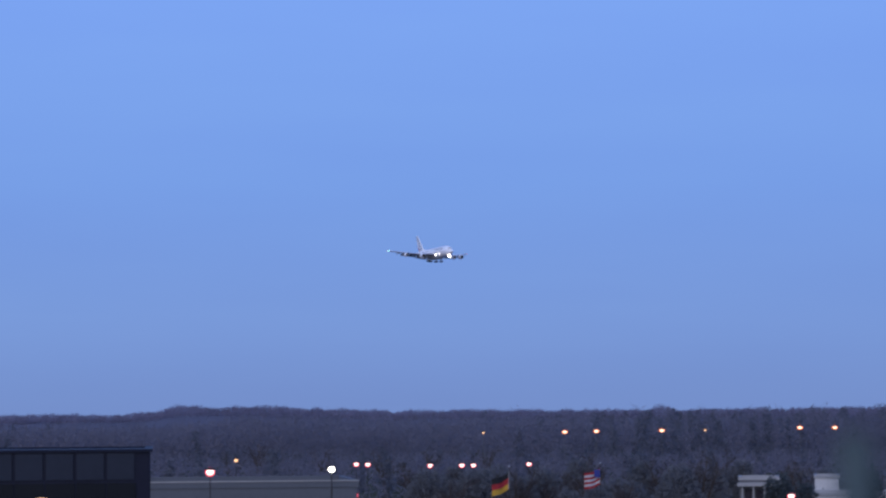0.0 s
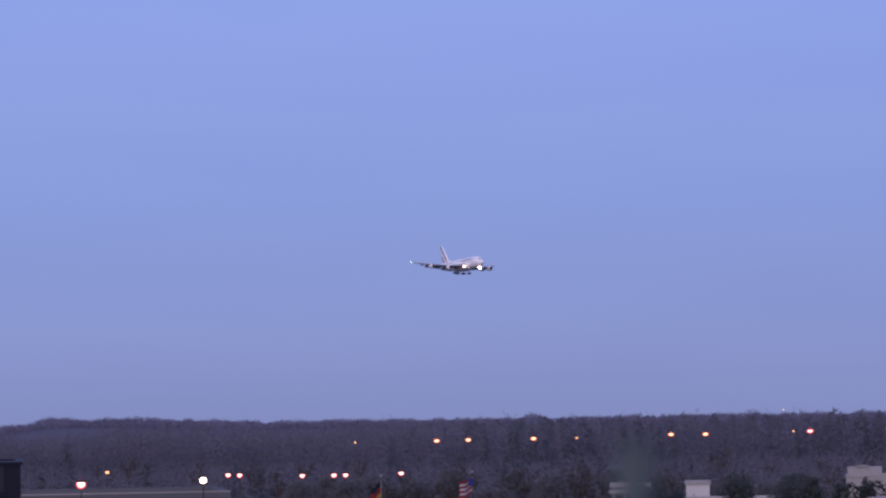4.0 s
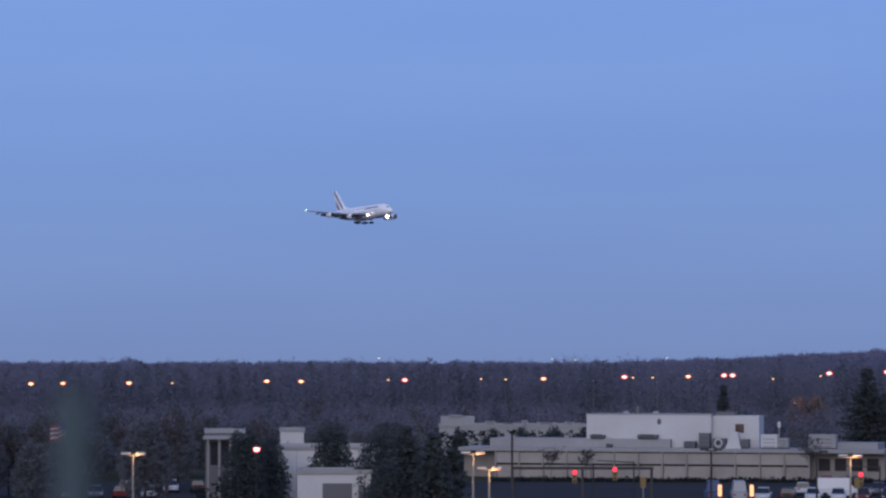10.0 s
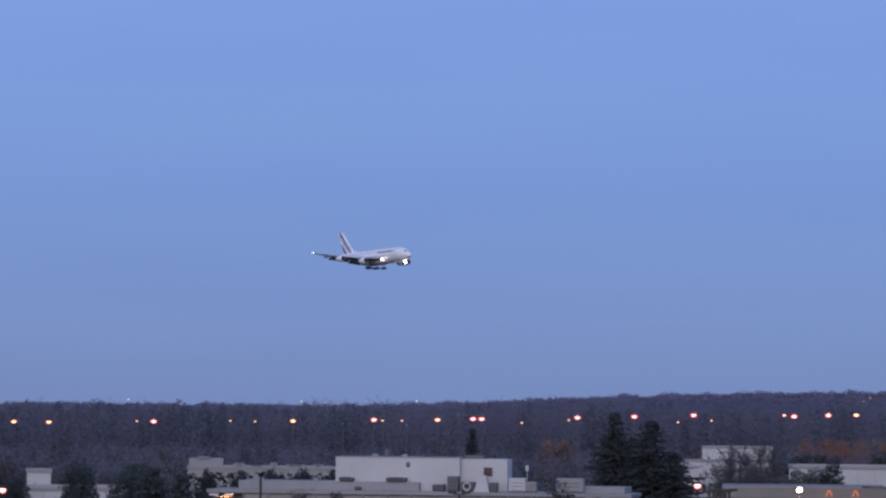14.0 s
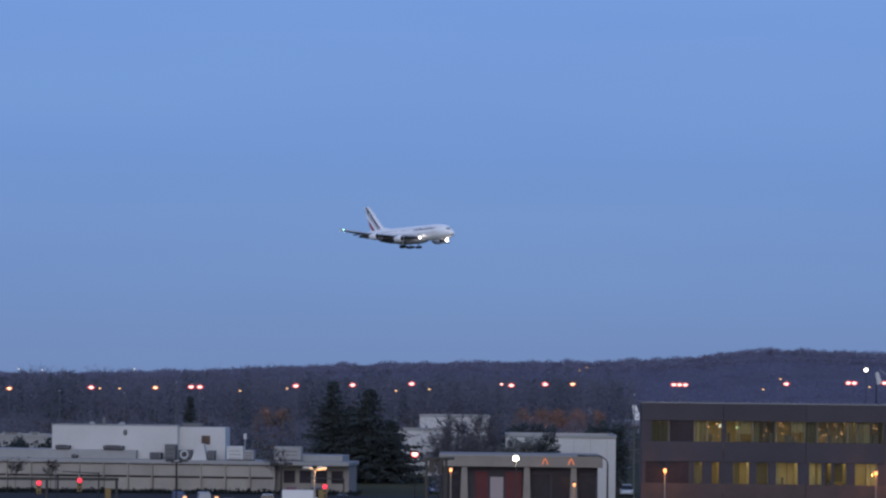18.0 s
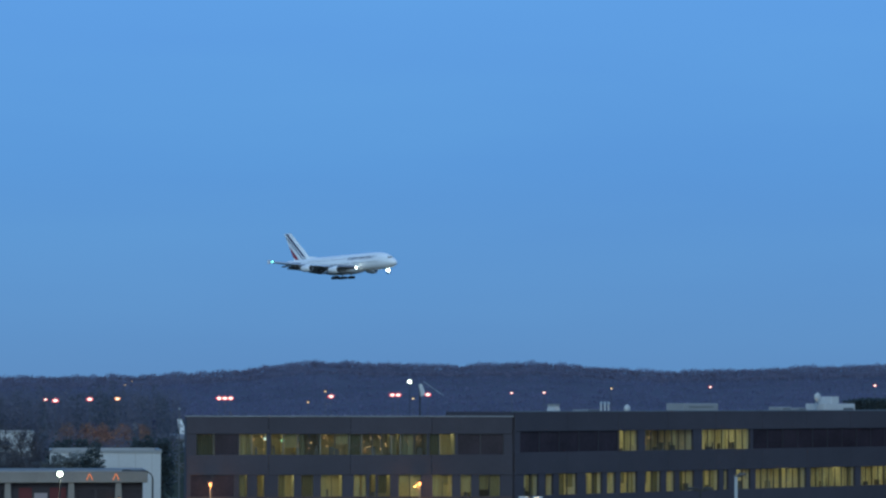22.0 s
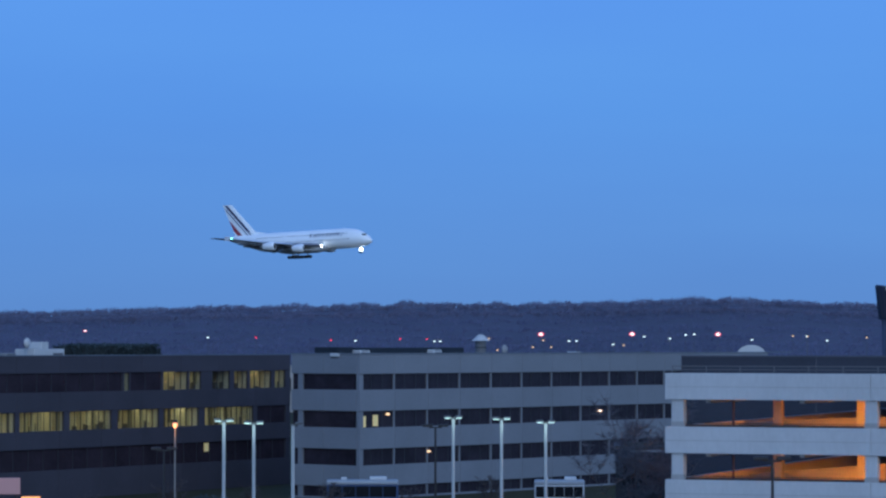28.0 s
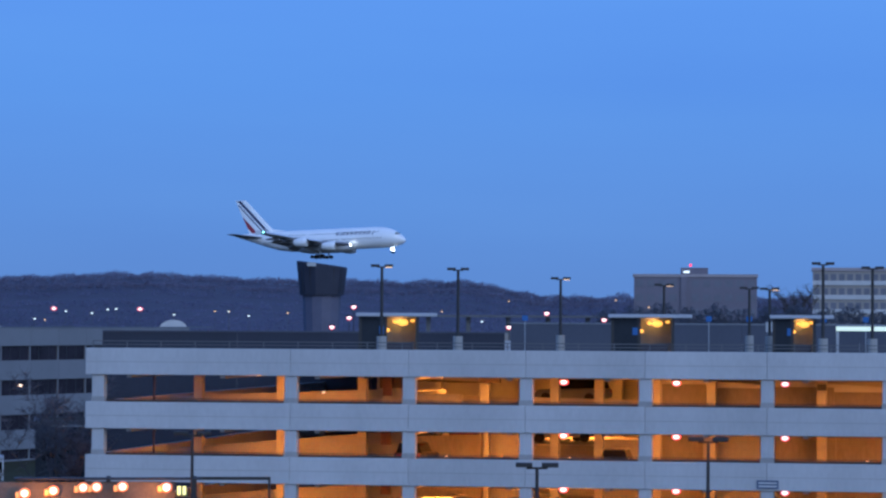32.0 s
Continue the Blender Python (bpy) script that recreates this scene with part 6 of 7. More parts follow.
def build_roof_deck():
    # parapets of the farther deck
    for a0, a1, r, z0, z1, mm, lb in ((-17.7, -10.7, 250, 12.68, 14.40, M_RAMPPARAPET, "dark ramp parapet on a garage roof"), (-10.6, 1.5, 262, 12.68, 15.12, M_DARKPARAPET, "blue-grey parapet of the farther deck")):
        p0, p1 = at(a0, r), at(a1, r)
        d = p1 - p0
        f = thing("deck_parapet", pose(p0.x, p0.y, 0, 0, 0, math.degrees(math.atan2(d.y, d.x))), lb, "parapet")
        n = max(2, int(d.length / 9))
        for k in range(n):
            part("panel", boxed(d.length * k / n + 0.01, d.length * (k + 1) / n - 0.01, 0, 0.3, 0, z1), mm, f)
        part("coping", boxed(0, d.length, -0.06, 0.36, z1, z1 + 0.12), M_COPING if z1 > 15 else M_DARKPARAPET, f)
    # stair shelters
    for a0, a1, r in ((-13.25, -12.2, 218), (-8.85, -7.75, 222), (-6.05, -5.3, 224)):
        w = 2 * math.pi * r * (a1 - a0) / 360
        s = thing("roof_shelter", place_z(a0, r, 12.68), "flat-roofed shelter lit yellow inside, on a garage roof", "shelter", "roof shelters")
        part("roof", boxed(-0.2, w + 1.2, -0.5, 3.2, 2.95, 3.2, 0.04), M_SHELTERROOF, s, "pale overhanging roof")
        part("back_wall", boxed(0, w, 2.6, 2.8, 0, 2.95), M_BROWNTAN, s, "tan wall lit orange")
        part("end_wall", boxed(w - 0.2, w, 0.23, 2.6, 0, 2.95), M_BROWNTAN, s)
        part("side_wall", boxed(0, w * 0.42, 0, 0.2, 0, 2.95), M_BLACKBLD, s, "dark glazed side")
        for x in (0.0, w * 0.42, w - 0.2):
            part("post", boxed(x, x + 0.2, -0.02, 0.22, 0, 2.95), M_DARKSTEEL, s)
        for k, (fx, dz, rr) in enumerate(((0.47, 0.75, 0.14), (0.61, 0.2, 0.11), (0.74, 0.24, 0.22), (0.90, 0.12, 0.10))):
            part("lamp", ball(bmesh.new(), (w * fx, 0.9, 2.8 - dz), rr * 1.6, 0.2, rr * 0.95, 2), M_SHELTERLAMP, s, "glowing ceiling lamp")
        part("sign", boxed(w * 0.34, w * 0.42, -0.06, -0.03, 1.8, 2.3), M_BLUEBAND, s, "small blue sign")
        part("low_wall", boxed(w * 0.44, w * 0.9, 0.3, 0.45, 0, 1.2), M_BROWN, s)
        p = s.matrix_basis @ Vector((w * 0.66, 2.3, 2.7))
        point_lamp("shelter_light", p, 34, (1.0, 0.45, 0.08), 0.12)
    # small round blue bay signs on posts
    for a in (-10.35, -8.77, -7.15, -6.45, -5.16, -4.44):
        b = thing("bay_sign", place_z(a, 250, 12.68), "small blue bay sign on a thin post", "sign", "bay signs")
        part("post", tubed((0, 0, 0), (0, 0, 2.7), 0.035, n=6), M_STEEL, b)
        part("plate", boxed(-0.22, 0.22, -0.05, -0.02, 2.7, 3.12, 0.02), M_BLUEBAND, b, "blue plate")
    n = thing("notice_board", place_z(-6.09, 250, 12.68), "two white notice boards on posts", "sign")
    for x in (-0.32, 0.08):
        part("board", boxed(x, x + 0.34, -0.05, 0, 1.95, 2.7), M_WHITEPOLE, n)
        part("post", tubed((x + 0.17, 0.02, 0), (x + 0.17, 0.02, 1.95), 0.03, n=6), M_STEEL, n)
    # a lit white awning at the deck's end
    a = thing("lit_awning", place_z(-4.95, 240, 12.68), "long low awning glowing pale yellow", "awning")
    part("panel", boxed(0, 12, 0, 0.3, 2.1, 2.4), M_AWNING, a)
    part("frame", boxed(0, 12, 0, 1.4, 2.41, 2.5), M_STEEL, a)
    for x in (0, 6, 11.8):
        part("post", boxed(x, x + 0.2, 0.3, 0.5, 0, 2.41), M_STEEL, a)


M_RAMPPARAPET = mat("dark_ramp_parapet", (0.030, 0.033, 0.050), 0.8, vary=0.25, scale=0.2, fine=20)
M_DARKPARAPET = mat("dark_blue_grey_parapet", (0.074, 0.080, 0.106), 0.8, vary=0.15, scale=0.2, fine=20)
M_AWNING = glow("awning_glow", (0.95, 1.0, 0.72), 0.6)
build_roof_deck()


# ---- far buildings ----
def build_far():
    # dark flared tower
    # the shaft is painted pale blue for distance haze, near the hill's tone
    M_TOWERHAZE = mat("hazy_tower_shaft", (0.112, 0.110, 0.158), 0.7, vary=0.2, scale=0.2)
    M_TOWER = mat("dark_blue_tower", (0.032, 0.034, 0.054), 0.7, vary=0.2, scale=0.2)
    t = thing("control_tower", place_z(-13.9, 1000), "dark tower with a flared cab", "tower")
    part("shaft", tubed((0, 0, 0), (0, 0, 23.6), 5.0, 5.9, n=12), M_TOWERHAZE, t)
    vs, fs = loft([[(math.cos(a) * r, math.sin(a) * r, z + dz * math.cos(a)) for a in [6.2832 * k / 12 + 0.26 for k in range(12)]] for r, z, dz in ((6.9, 22.5, 0), (8.0, 31.6, -1.0), (7.7, 32.0, -1.0))])
    part_mesh("cab", mesh_of("cab", vs, fs), M_TOWER, t, "dark flared cab")
    part("roof_sign", boxed(-4.5, -1.8, -7.9, -7.4, 31.2, 32.4), M_WHITEPOLE, t, "small pale panel")
    for k in range(6):
        part("rib", tubed((-5.5 + 2.2 * k, -6.6 + abs(k - 2.5) * 0.6, 23), (-6.3 + 2.5 * k, -7.6 + abs(k - 2.5) * 0.5, 31), 0.12, n=5), M_FRAME, t)
    # hotels
    def slab(bearing, r, w, h, floors, bays, label, mm):
        b = thing("hotel_building", place_z(bearing, r), label, "hotel")
        part("wall", boxed(0, w, 0, 14, 0, h), mm, b)
        part("parapet", boxed(-0.3, w + 0.3, -0.3, 14.3, h, h + 0.8), M_ROOFEDGE_LIT, b, "parapet with the light on its edge put into the colour")
        fh = h / floors
        for i in range(floors):
            for k in range(bays):
                x = w * (k + 0.5) / bays
                part("window", boxed(x - w / bays * 0.33, x + w / bays * 0.33, -0.08, 0, i * fh + fh * 0.3, i * fh + fh * 0.78), M_HOTELGLASS, b)
        return b
    # parapet lightened in colour for the light its top edge catches
    M_ROOFEDGE_LIT = mat("lit_roof_edge", (0.34, 0.30, 0.31), 0.8, vary=0.1, scale=0.2)
    # hotel windows and brick take the distance haze into their colours
    M_HOTELGLASS = mat("hazed_window", (0.15, 0.15, 0.18), 0.5, vary=0.2, scale=0.3)
    M_HAZEBRICK = mat("hazed_brick", (0.175, 0.158, 0.19), 0.85, vary=0.12, scale=0.1)
    h = slab(-8.45, 900, 33.6, 27.3, 7, 11, "broad brown brick hotel, a low penthouse on top", M_HAZEBRICK)
    part("penthouse", boxed(12.9, 20.3, 3, 11, 28.1, 29.9), M_HAZEBRICK, h)
    part("pylon", boxed(12.8, 14.6, -0.5, 0, 0, 27.3), M_HAZEBRICK, h)
    part("roof_sign", boxed(13.6, 15.2, 2.7, 3.0, 28.5, 29.0), M_SMALLWHITE, h, "small glowing sign")
    part("lamp", ball(bmesh.new(), (15.5, 5, 30.6), 0.4, 0.4, 0.4, 1), M_REDLAMP, h)
    s = slab(-5.35, 800, 24, 27.6, 8, 12, "pale banded hotel with strip windows", M_TAN)
    for i in range(8):
        part("band", boxed(0, 24, -0.3, -0.08, 3.45 * i, 3.45 * i + 1.1), M_WHITE_WALL, s)
    for k in range(22):
        a = -8.9 + 0.47 * k
        round_evergreen(a, 640 + 9 * (k % 4), 18.2 + (k * 7 % 5) * 0.35, 12, "dark broad tree before a hotel", 300 + k, M_PINE_HAZE, 0.2)
    leafless_tree(-5.65, 760, 25, "tall leafless tree beside a hotel", 330, 500)
    # low terminal buildings of the airfield
    rnd = random.Random(9)
    for k in range(30):
        a = -30 + 26 * k / 30 + rnd.uniform(-0.3, 0.3)
        r = rnd.uniform(620, 980)
        w, hgt = rnd.uniform(8, 26), rnd.uniform(5, 12)
        b = block("airfield_building", place_z(a, r), w, 12, hgt, (M_TAN, M_WHITE_WALL, M_GREYBLD)[k % 3], "low airfield building with dark windows", "building")
        for j in range(int(w / 4)):
            part("window", boxed(4 * j + 0.8, 4 * j + 2.8, -0.06, 0, hgt * 0.45, hgt * 0.75), M_GLASS_DARK, b)
    # parked airliners' fins beyond the offices
    for a, h, mm, lb in ((-40.62, 8.2, M_NAVY, "parked airliner with a navy fin"), (-40.17, 8.4, M_PLANE, "parked airliner with a white fin"), (-40.95, 7.6, M_WINGGREY, "parked airliner with a grey fin")):
        f = thing("parked_airliner", place_z(a, 1000), lb, "airliner", "parked airliners")
        part_mesh("fin", mesh_of("fin", [(0, -0.15, 3.6), (2.6, -0.15, 3.6), (0.7, -0.08, h), (-0.5, -0.08, h), (0, 0.15, 3.6), (2.6, 0.15, 3.6), (0.7, 0.08, h), (-0.5, 0.08, h)], [(0, 1, 2, 3), (7, 6, 5, 4), (0, 4, 5, 1), (1, 5, 6, 2), (2, 6, 7, 3), (3, 7, 4, 0)]), mm, f)
        part("fuselage", tubed((-1.5, 0, 3.4), (16, 0, 2.6), 0.5, 1.4, n=14), M_WINGGREY, f, smooth=True)
        for x in (8, 15):
            part("gear", tubed((x, 0, 0), (x, 0, 2.2), 0.2), M_STEEL, f)
    # white hangar tent on the airfield
    h = thing("hangar_tent", place_z(-16.73, 700), "low white round-topped hangar tent", "hangar")
    n = 10
    rings = [[(3.05 + 3.05 * math.cos(math.pi * k / n), y, 12.9 + 2.1 * math.sin(math.pi * k / n)) for k in range(n + 1)] + [(0, y, 0), (6.1, y, 0)] for y in (0, 12)]
    part_mesh("shell", mesh_of("shell", *loft(rings)), M_WHITE_WALL, h)
    part("door", boxed(2.0, 4.1, -0.08, 0, 9.0, 13.2), M_GREYBLD, h)
    # overpass
    o = thing("overpass", place_z(-12.2, 900), "long pale road overpass", "bridge")
    part("deck", boxed(0, 62, 0, 10, 16.0, 16.55), M_GREYBLD, o)
    for k in range(6):
        part("pier", boxed(2 + 11 * k, 3.2 + 11 * k, 3, 7, 0, 16.0), M_GREYBLD, o)


build_far()

# ---- lamps ----
M_COLDLENS = glow("cool_white_lens", (0.85, 1.0, 0.9), 0.9)
# pole colour warmed to tan to take in its lamp's orange light
M_WARMPOLE = mat("lamp_warmed_pole", (0.30, 0.26, 0.22), 0.6, vary=0.1, scale=2)
M_PINKBOARD = glow("pinkish_board", (0.50, 0.26, 0.24), 0.05)
M_ORANGEPANEL = glow("orange_panel", (1.0, 0.46, 0.22), 1.4)


def far_lamp(bearing, r, z, lens_m, size, label, pole=M_DARKSTEEL, group="area lights"):
    """A tall pole with a short arm, a box head and its glowing lens."""
    t = thing("street_lamp", place_z(bearing, r), label, "street lamp", group)
    part("pole", tubed((0, 0.35, 0), (0, 0.35, z + 0.3), 0.07, 0.045, n=7), M_GREYBLD if r > 600 else pole, t)
    part("arm", boxed(-0.04, 0.04, -0.1, 0.4, z + 0.28, z + 0.36), pole, t)
    size *= 0.98
    h = part("head", boxed(-size * 0.5, size * 0.5, -0.5, 0.25, z + 0.12, z + 0.3, 0.03), M_DARKSTEEL, t)
    # glowing ball added behind the lens to imitate the lamp's coloured bloom
    if lens_m in (M_PINKLAMP, M_SODIUM):
        part("halo", ball(bmesh.new(), (0, 0.0, z - size * 0.03), size * (0.56 if r < 600 else 0.66), 0.25, size * (0.52 if r < 600 else 0.42), 2), M_PINKHALO if lens_m is M_PINKLAMP else M_SODIUMGLOW, h, "reddish glowing halo added round the lens", smooth=True)
    part("lens", ball(bmesh.new(), (0, -0.2, z), size * 0.42, 0.3, size * (0.38 if r < 600 else 0.30), 2), lens_m, h, "glowing lens", smooth=True)
    return t


KINDS = {
    "s": (M_SMALLLAMP, 0.62, "slim street lamp with a small warm light"),
    "p": (M_SODIUM, 1.05, "tall street lamp with a glowing sodium light"),
    "P": (M_PINKLAMP, 1.2, "tall area light glowing pinkish white"),
    "k": (M_PINKLAMP, 0.7, "area light glowing pinkish red"),
    "K": (M_PINKLAMP, 1.7, "high apron mast with a bright pinkish light"),
    "w": (M_SMALLWHITE, 0.85, "distant mast with a small white light"),
    "r": (M_REDLAMP, 0.7, "slim mast with a small red obstruction light"),
}


def lamps(r, kind, *places):
    m, size, label = KINDS[kind]
    for a, z in places:
        far_lamp(a, r, z, m, size, label)


lamps(700, "s", (-61.36, 11.5), (-57.5, 11.7), (-53.74, 12.4), (-52.12, 12.6), (-51.69, 12.5), (-49.47, 12.9), (-49.13, 12.9), (-47.04, 12.65), (-46.22, 13.3), (-44.32, 13.05), (-43.74, 13.45))
lamps(700, "p", (-59.94, 11.6), (-59.39, 11.7), (-58.25, 11.75), (-55.86, 12.15), (-55.26, 12.1), (-51.03, 12.7), (-48.51, 13.2), (-41.24, 14.9))
lamps(700, "P", (-53.45, 12.4), (-49.62, 13.1), (-47.89, 13.45), (-47.74, 13.45), (-46.07, 13.9), (-45.08, 14.2), (-44.05, 14.6), (-42.31, 14.5), (-41.72, 14.8))
lamps(700, "k", (-42.48, 14.7))
lamps(420, "k", (-63.58, 9.25), (-63.38, 9.2), (-62.29, 9.0), (-61.74, 9.0), (-61.54, 9.0), (-60.57, 9.1), (-13.72, 14.4), (-13.42, 15.6), (-13.34, 17.0), (-9.97, 16.3), (-10.63, 14.5), (-8.97, 15.5))
lamps(420, "s", (-65.67, 9.85))
lamps(305, "k", (-63.62, 8.1), (-56.03, 7.75), (-43.98, 8.6))
lamps(243, "k", (-66.12, 11.4))
lamps(1500, "w", (-53.9, 18.75), (-53.02, 18.2), (-50.88, 18.4), (-50.47, 18.0), (-48.88, 18.9))
lamps(1500, "s", (-41.0, 22.0), (-41.12, 20.4))
lamps(750, "P", (-39.48, 15.0), (-39.38, 15.0), (-39.28, 15.0), (-37.53, 15.45), (-36.46, 15.8), (-36.36, 15.8), (-35.84, 15.9))
lamps(750, "s", (-37.63, 16.5), (-37.93, 14.1), (-36.1, 14.9))
lamps(800, "k", (-34.38, 16.3), (-33.81, 16.4), (-30.92, 17.8), (-28.08, 18.2))
lamps(800, "s", (-32.64, 17.4))
lamps(1100, "K", (-20.14, 18.25), (-18.55, 18.35), (-17.06, 18.3))
lamps(900, "s", (-20.1, 16.05), (-19.96, 14.2), (-20.28, 14.2), (-20.9, 13.4), (-21.05, 16.5), (-18.7, 14.7), (-14.49, 16.9), (-15.76, 17.3), (-15.51, 17.2), (-11.8, 17.5), (-10.63, 20.4), (-8.76, 20.8), (-8.19, 19.0))
lamps(900, "w", (-18.88, 15.0), (-18.34, 17.1), (-17.89, 16.6), (-17.62, 17.6), (-17.47, 17.75), (-16.47, 16.3), (-15.52, 17.3), (-15.17, 16.05), (-19.65, 15.9), (-19.52, 15.9), (-23.38, 15.9), (-25.95, 16.75), (-22.0, 15.8), (-21.9, 15.8), (-11.1, 14.8))
lamps(1000, "r", (-25.11, 16.9), (-23.81, 16.1), (-22.6, 16.5), (-22.13, 16.5))


def flood(bearing, r, z, size, watts):
    t = thing("floodlight", place_z(bearing, r), "dazzling white floodlight on a pole", "floodlight")
    part("pole", tubed((0, 0.3, 0), (0, 0.3, z), 0.08, 0.06, n=8), M_DARKSTEEL, t)
    h = part("housing", boxed(-size * 0.55, size * 0.55, 0.0, 0.35, z - size * 0.4, z + size * 0.45, 0.04), M_DARKSTEEL, t)
    part("lens", ball(bmesh.new(), (0, -0.1, z), size * 0.5, 0.22, size * 0.42, 2), M_WHITELAMP, h, "dazzling white lens", smooth=True)
    if watts:
        p = t.matrix_basis @ Vector((0, -0.6, z - 0.3))
        point_lamp("flood_light", p, watts, (1.0, 0.95, 0.8), 0.3)


flood(-64.01, 246, 11.45, 0.5, 0)
flood(-42.22, 286, 8.75, 0.52, 400)
flood(-36.16, 900, 19.4, 1.1, 0)
st = thing("lattice_mast", place_z(-36.0, 905), "pale lattice mast with a slanting stay", "mast")
part("mast", tubed((0.3, 0, 0), (0.3, 0, 18.6), 0.3, 0.2, n=6), M_DARKSTEEL, st)
part("equipment_box", tubed((1.2, 0, 15.6), (0.4, 0, 18.8), 0.9, 0.5, n=6), M_WHITE_WALL, st, "pale tapered equipment box")
part("stay", tubed((1.2, 0, 19.5), (7.0, 0, 15.5), 0.15, n=5), M_STEEL, st)


def lot_lamp(bearing, r, h, pole_m, lens_m, label, glow_on=True, turn=0.0, watts=0, wide=1.0, heads=(-1, 1)):
    """A parking lot lamp with two flat heads on one pole."""
    t = thing("parking_lamp", place_z(bearing, r, 0, turn), label, "street lamp", "parking lot lamps")
    part("base", tubed((0, 0, 0), (0, 0, 0.8), 0.3, 0.28, n=12), M_KERB, t)
    part("pole", tubed((0, 0, 0.8), (0, 0, h), 0.098, 0.07, n=10), pole_m, t)
    part("arm", boxed(0.42 * wide * min(heads) if len(heads) > 1 else -0.1, 0.42 * wide, -0.06, 0.06, h - 0.02, h + 0.07), M_GREYBLD if pole_m is M_WHITEPOLE else pole_m, t)
    for sx in heads:
        hd = part("head", boxed(min(sx * 0.18 * wide, sx * 0.85 * wide), max(sx * 0.18 * wide, sx * 0.85 * wide), -0.24, 0.24, h + 0.06, h + 0.06 + 0.18 * wide, 0.03), M_DARKSTEEL if pole_m is M_DARKSTEEL else M_LAMPHOUSE if pole_m is M_WARMPOLE else M_GREYBLD, t)
        if glow_on and (sx > 0 or pole_m is not M_WARMPOLE):
            part("lens", boxed(min(sx * 0.25 * wide, sx * 0.78 * wide), max(sx * 0.25 * wide, sx * 0.78 * wide), -0.2, 0.2, h + 0.03, h + 0.06), lens_m, hd, "glowing flat lens")
    if watts:
        for sx in ((0.3,) if pole_m is M_WARMPOLE else (-0.5, 0.5)):
            p = t.matrix_basis @ Vector((sx, -0.4, h - 0.2))
            point_lamp("lot_light", p, watts, (1.0, 0.62, 0.3) if lens_m is M_SODIUMGLOW else (0.85, 1.0, 0.88), 0.12)
    return t


for a, r, h in ((-25.66, 140, 12.1), (-25.14, 140, 12.0), (-24.46, 140, 11.95), (-21.67, 150, 12.0), (-20.83, 150, 11.95), (-20.06, 150, 11.8), (-30.49, 140, 12.1)):
    lot_lamp(a, r, h, M_WHITEPOLE, M_COLDLENS, "white parking lot lamp with flat heads", watts=0 if a in (-24.46, -30.49) else 9.0, wide=0.5, heads=(1,) if a in (-24.46, -30.49) else (-1, 1), glow_on=a not in (-24.46, -30.49))
for a, r, h in ((-58.17, 230, 9.2), (-52.26, 230, 9.25), (-51.98, 232, 8.1), (-45.72, 230, 9.1), (-34.05, 232, 8.2)):
    lot_lamp(a, r, h, M_WARMPOLE, M_SODIUMGLOW, "pale parking lot lamp lit warm orange", watts=40)
for a, r, h in ((-48.12, 250, 9.0), (-46.3, 250, 8.85), (-43.5, 232, 9.8), (-10.13, 130, 9.6), (-7.16, 140, 10.3), (-16.13, 150, 10.1), (-31.1, 220, 9.2), (-26.7, 215, 8.4), (-21.98, 215, 9.9)):
    lot_lamp(a, r, h, M_DARKSTEEL, M_SODIUM, "dark bronze parking lot lamp, unlit", glow_on=False)


def roof_lamp(bearing, r, top, lit=False):
    t = thing("roof_lamp", place_z(bearing, r, 12.68), "dark garage roof lamp with twin heads", "street lamp", "garage roof lamps")
    h = top - 12.68
    part("base", tubed((0, 0, 0), (0, 0, 1.75), 0.32, 0.3, n=12), M_KERB, t)
    part("pole", tubed((0, 0, 1.35), (0, 0, h), 0.11, 0.09, n=10), M_DARKSTEEL, t)
    part("arm", boxed(-0.3, 0.3, -0.05, 0.05, h, h + 0.08), M_DARKSTEEL, t)
    for sx in (-1, 1):
        hd = part("head", boxed(min(sx * 0.15, sx * 0.68), max(sx * 0.15, sx * 0.68), -0.22, 0.22, h + 0.04, h + 0.2, 0.02), M_DARKSTEEL, t)
        if lit and sx > 0:
            part("lens", boxed(0.2, 0.62, -0.2, 0.2, h + 0.0, h + 0.04), M_SMALLLAMP, hd, "faintly glowing lens")


for a, r, z, lit in ((-12.85, 200, 18.6, True), (-11.52, 205, 18.5, False), (-9.73, 225, 18.2, True), (-7.93, 235, 17.9, True), (-6.45, 235, 17.7, False), (-6.1, 230, 17.6, True), (-5.18, 200, 18.85, False), (-4.33, 200, 18.6, False), (-3.2, 205, 18.6, False)):
    roof_lamp(a, r, z, lit)

# tall masts by the precast building
for a, z in ((-50.16, 13.8), (-49.05, 13.6), (-48.15, 15.2)):
    t = thing("flag_mast", place_z(a, 470), "bare tall grey mast", "mast", "masts")
    part("pole", tubed((0, 0, 0), (0, 0, z - 0.6), 0.09, 0.05, n=7), M_GREYBLD, t)
    part("truck", ball(bmesh.new(), (0, 0, z - 0.5), 0.12, 0.12, 0.12, 1), M_STEEL, t)

# curved street lamp by the store
t = thing("street_lamp", place_z(-40.62, 282), "dark street lamp with a curved arm", "street lamp")
part("pole", tubed((0, 0, 0), (0, 0, 8.4), 0.1, 0.07), M_DARKSTEEL, t)
bm = bmesh.new()
for k in range(6):
    a0, a1 = 1.57 * k / 6, 1.57 * (k + 1) / 6
    tube(bm, (-0.9 + 0.9 * math.cos(a0), 0, 8.4 + 0.7 * math.sin(a0)), (-0.9 + 0.9 * math.cos(a1), 0, 8.4 + 0.7 * math.sin(a1)), 0.05, n=6)
tube(bm, (-0.9, 0, 9.1), (-2.0, 0, 9.1), 0.05, n=6)
part("arm", bm, M_DARKSTEEL, t)
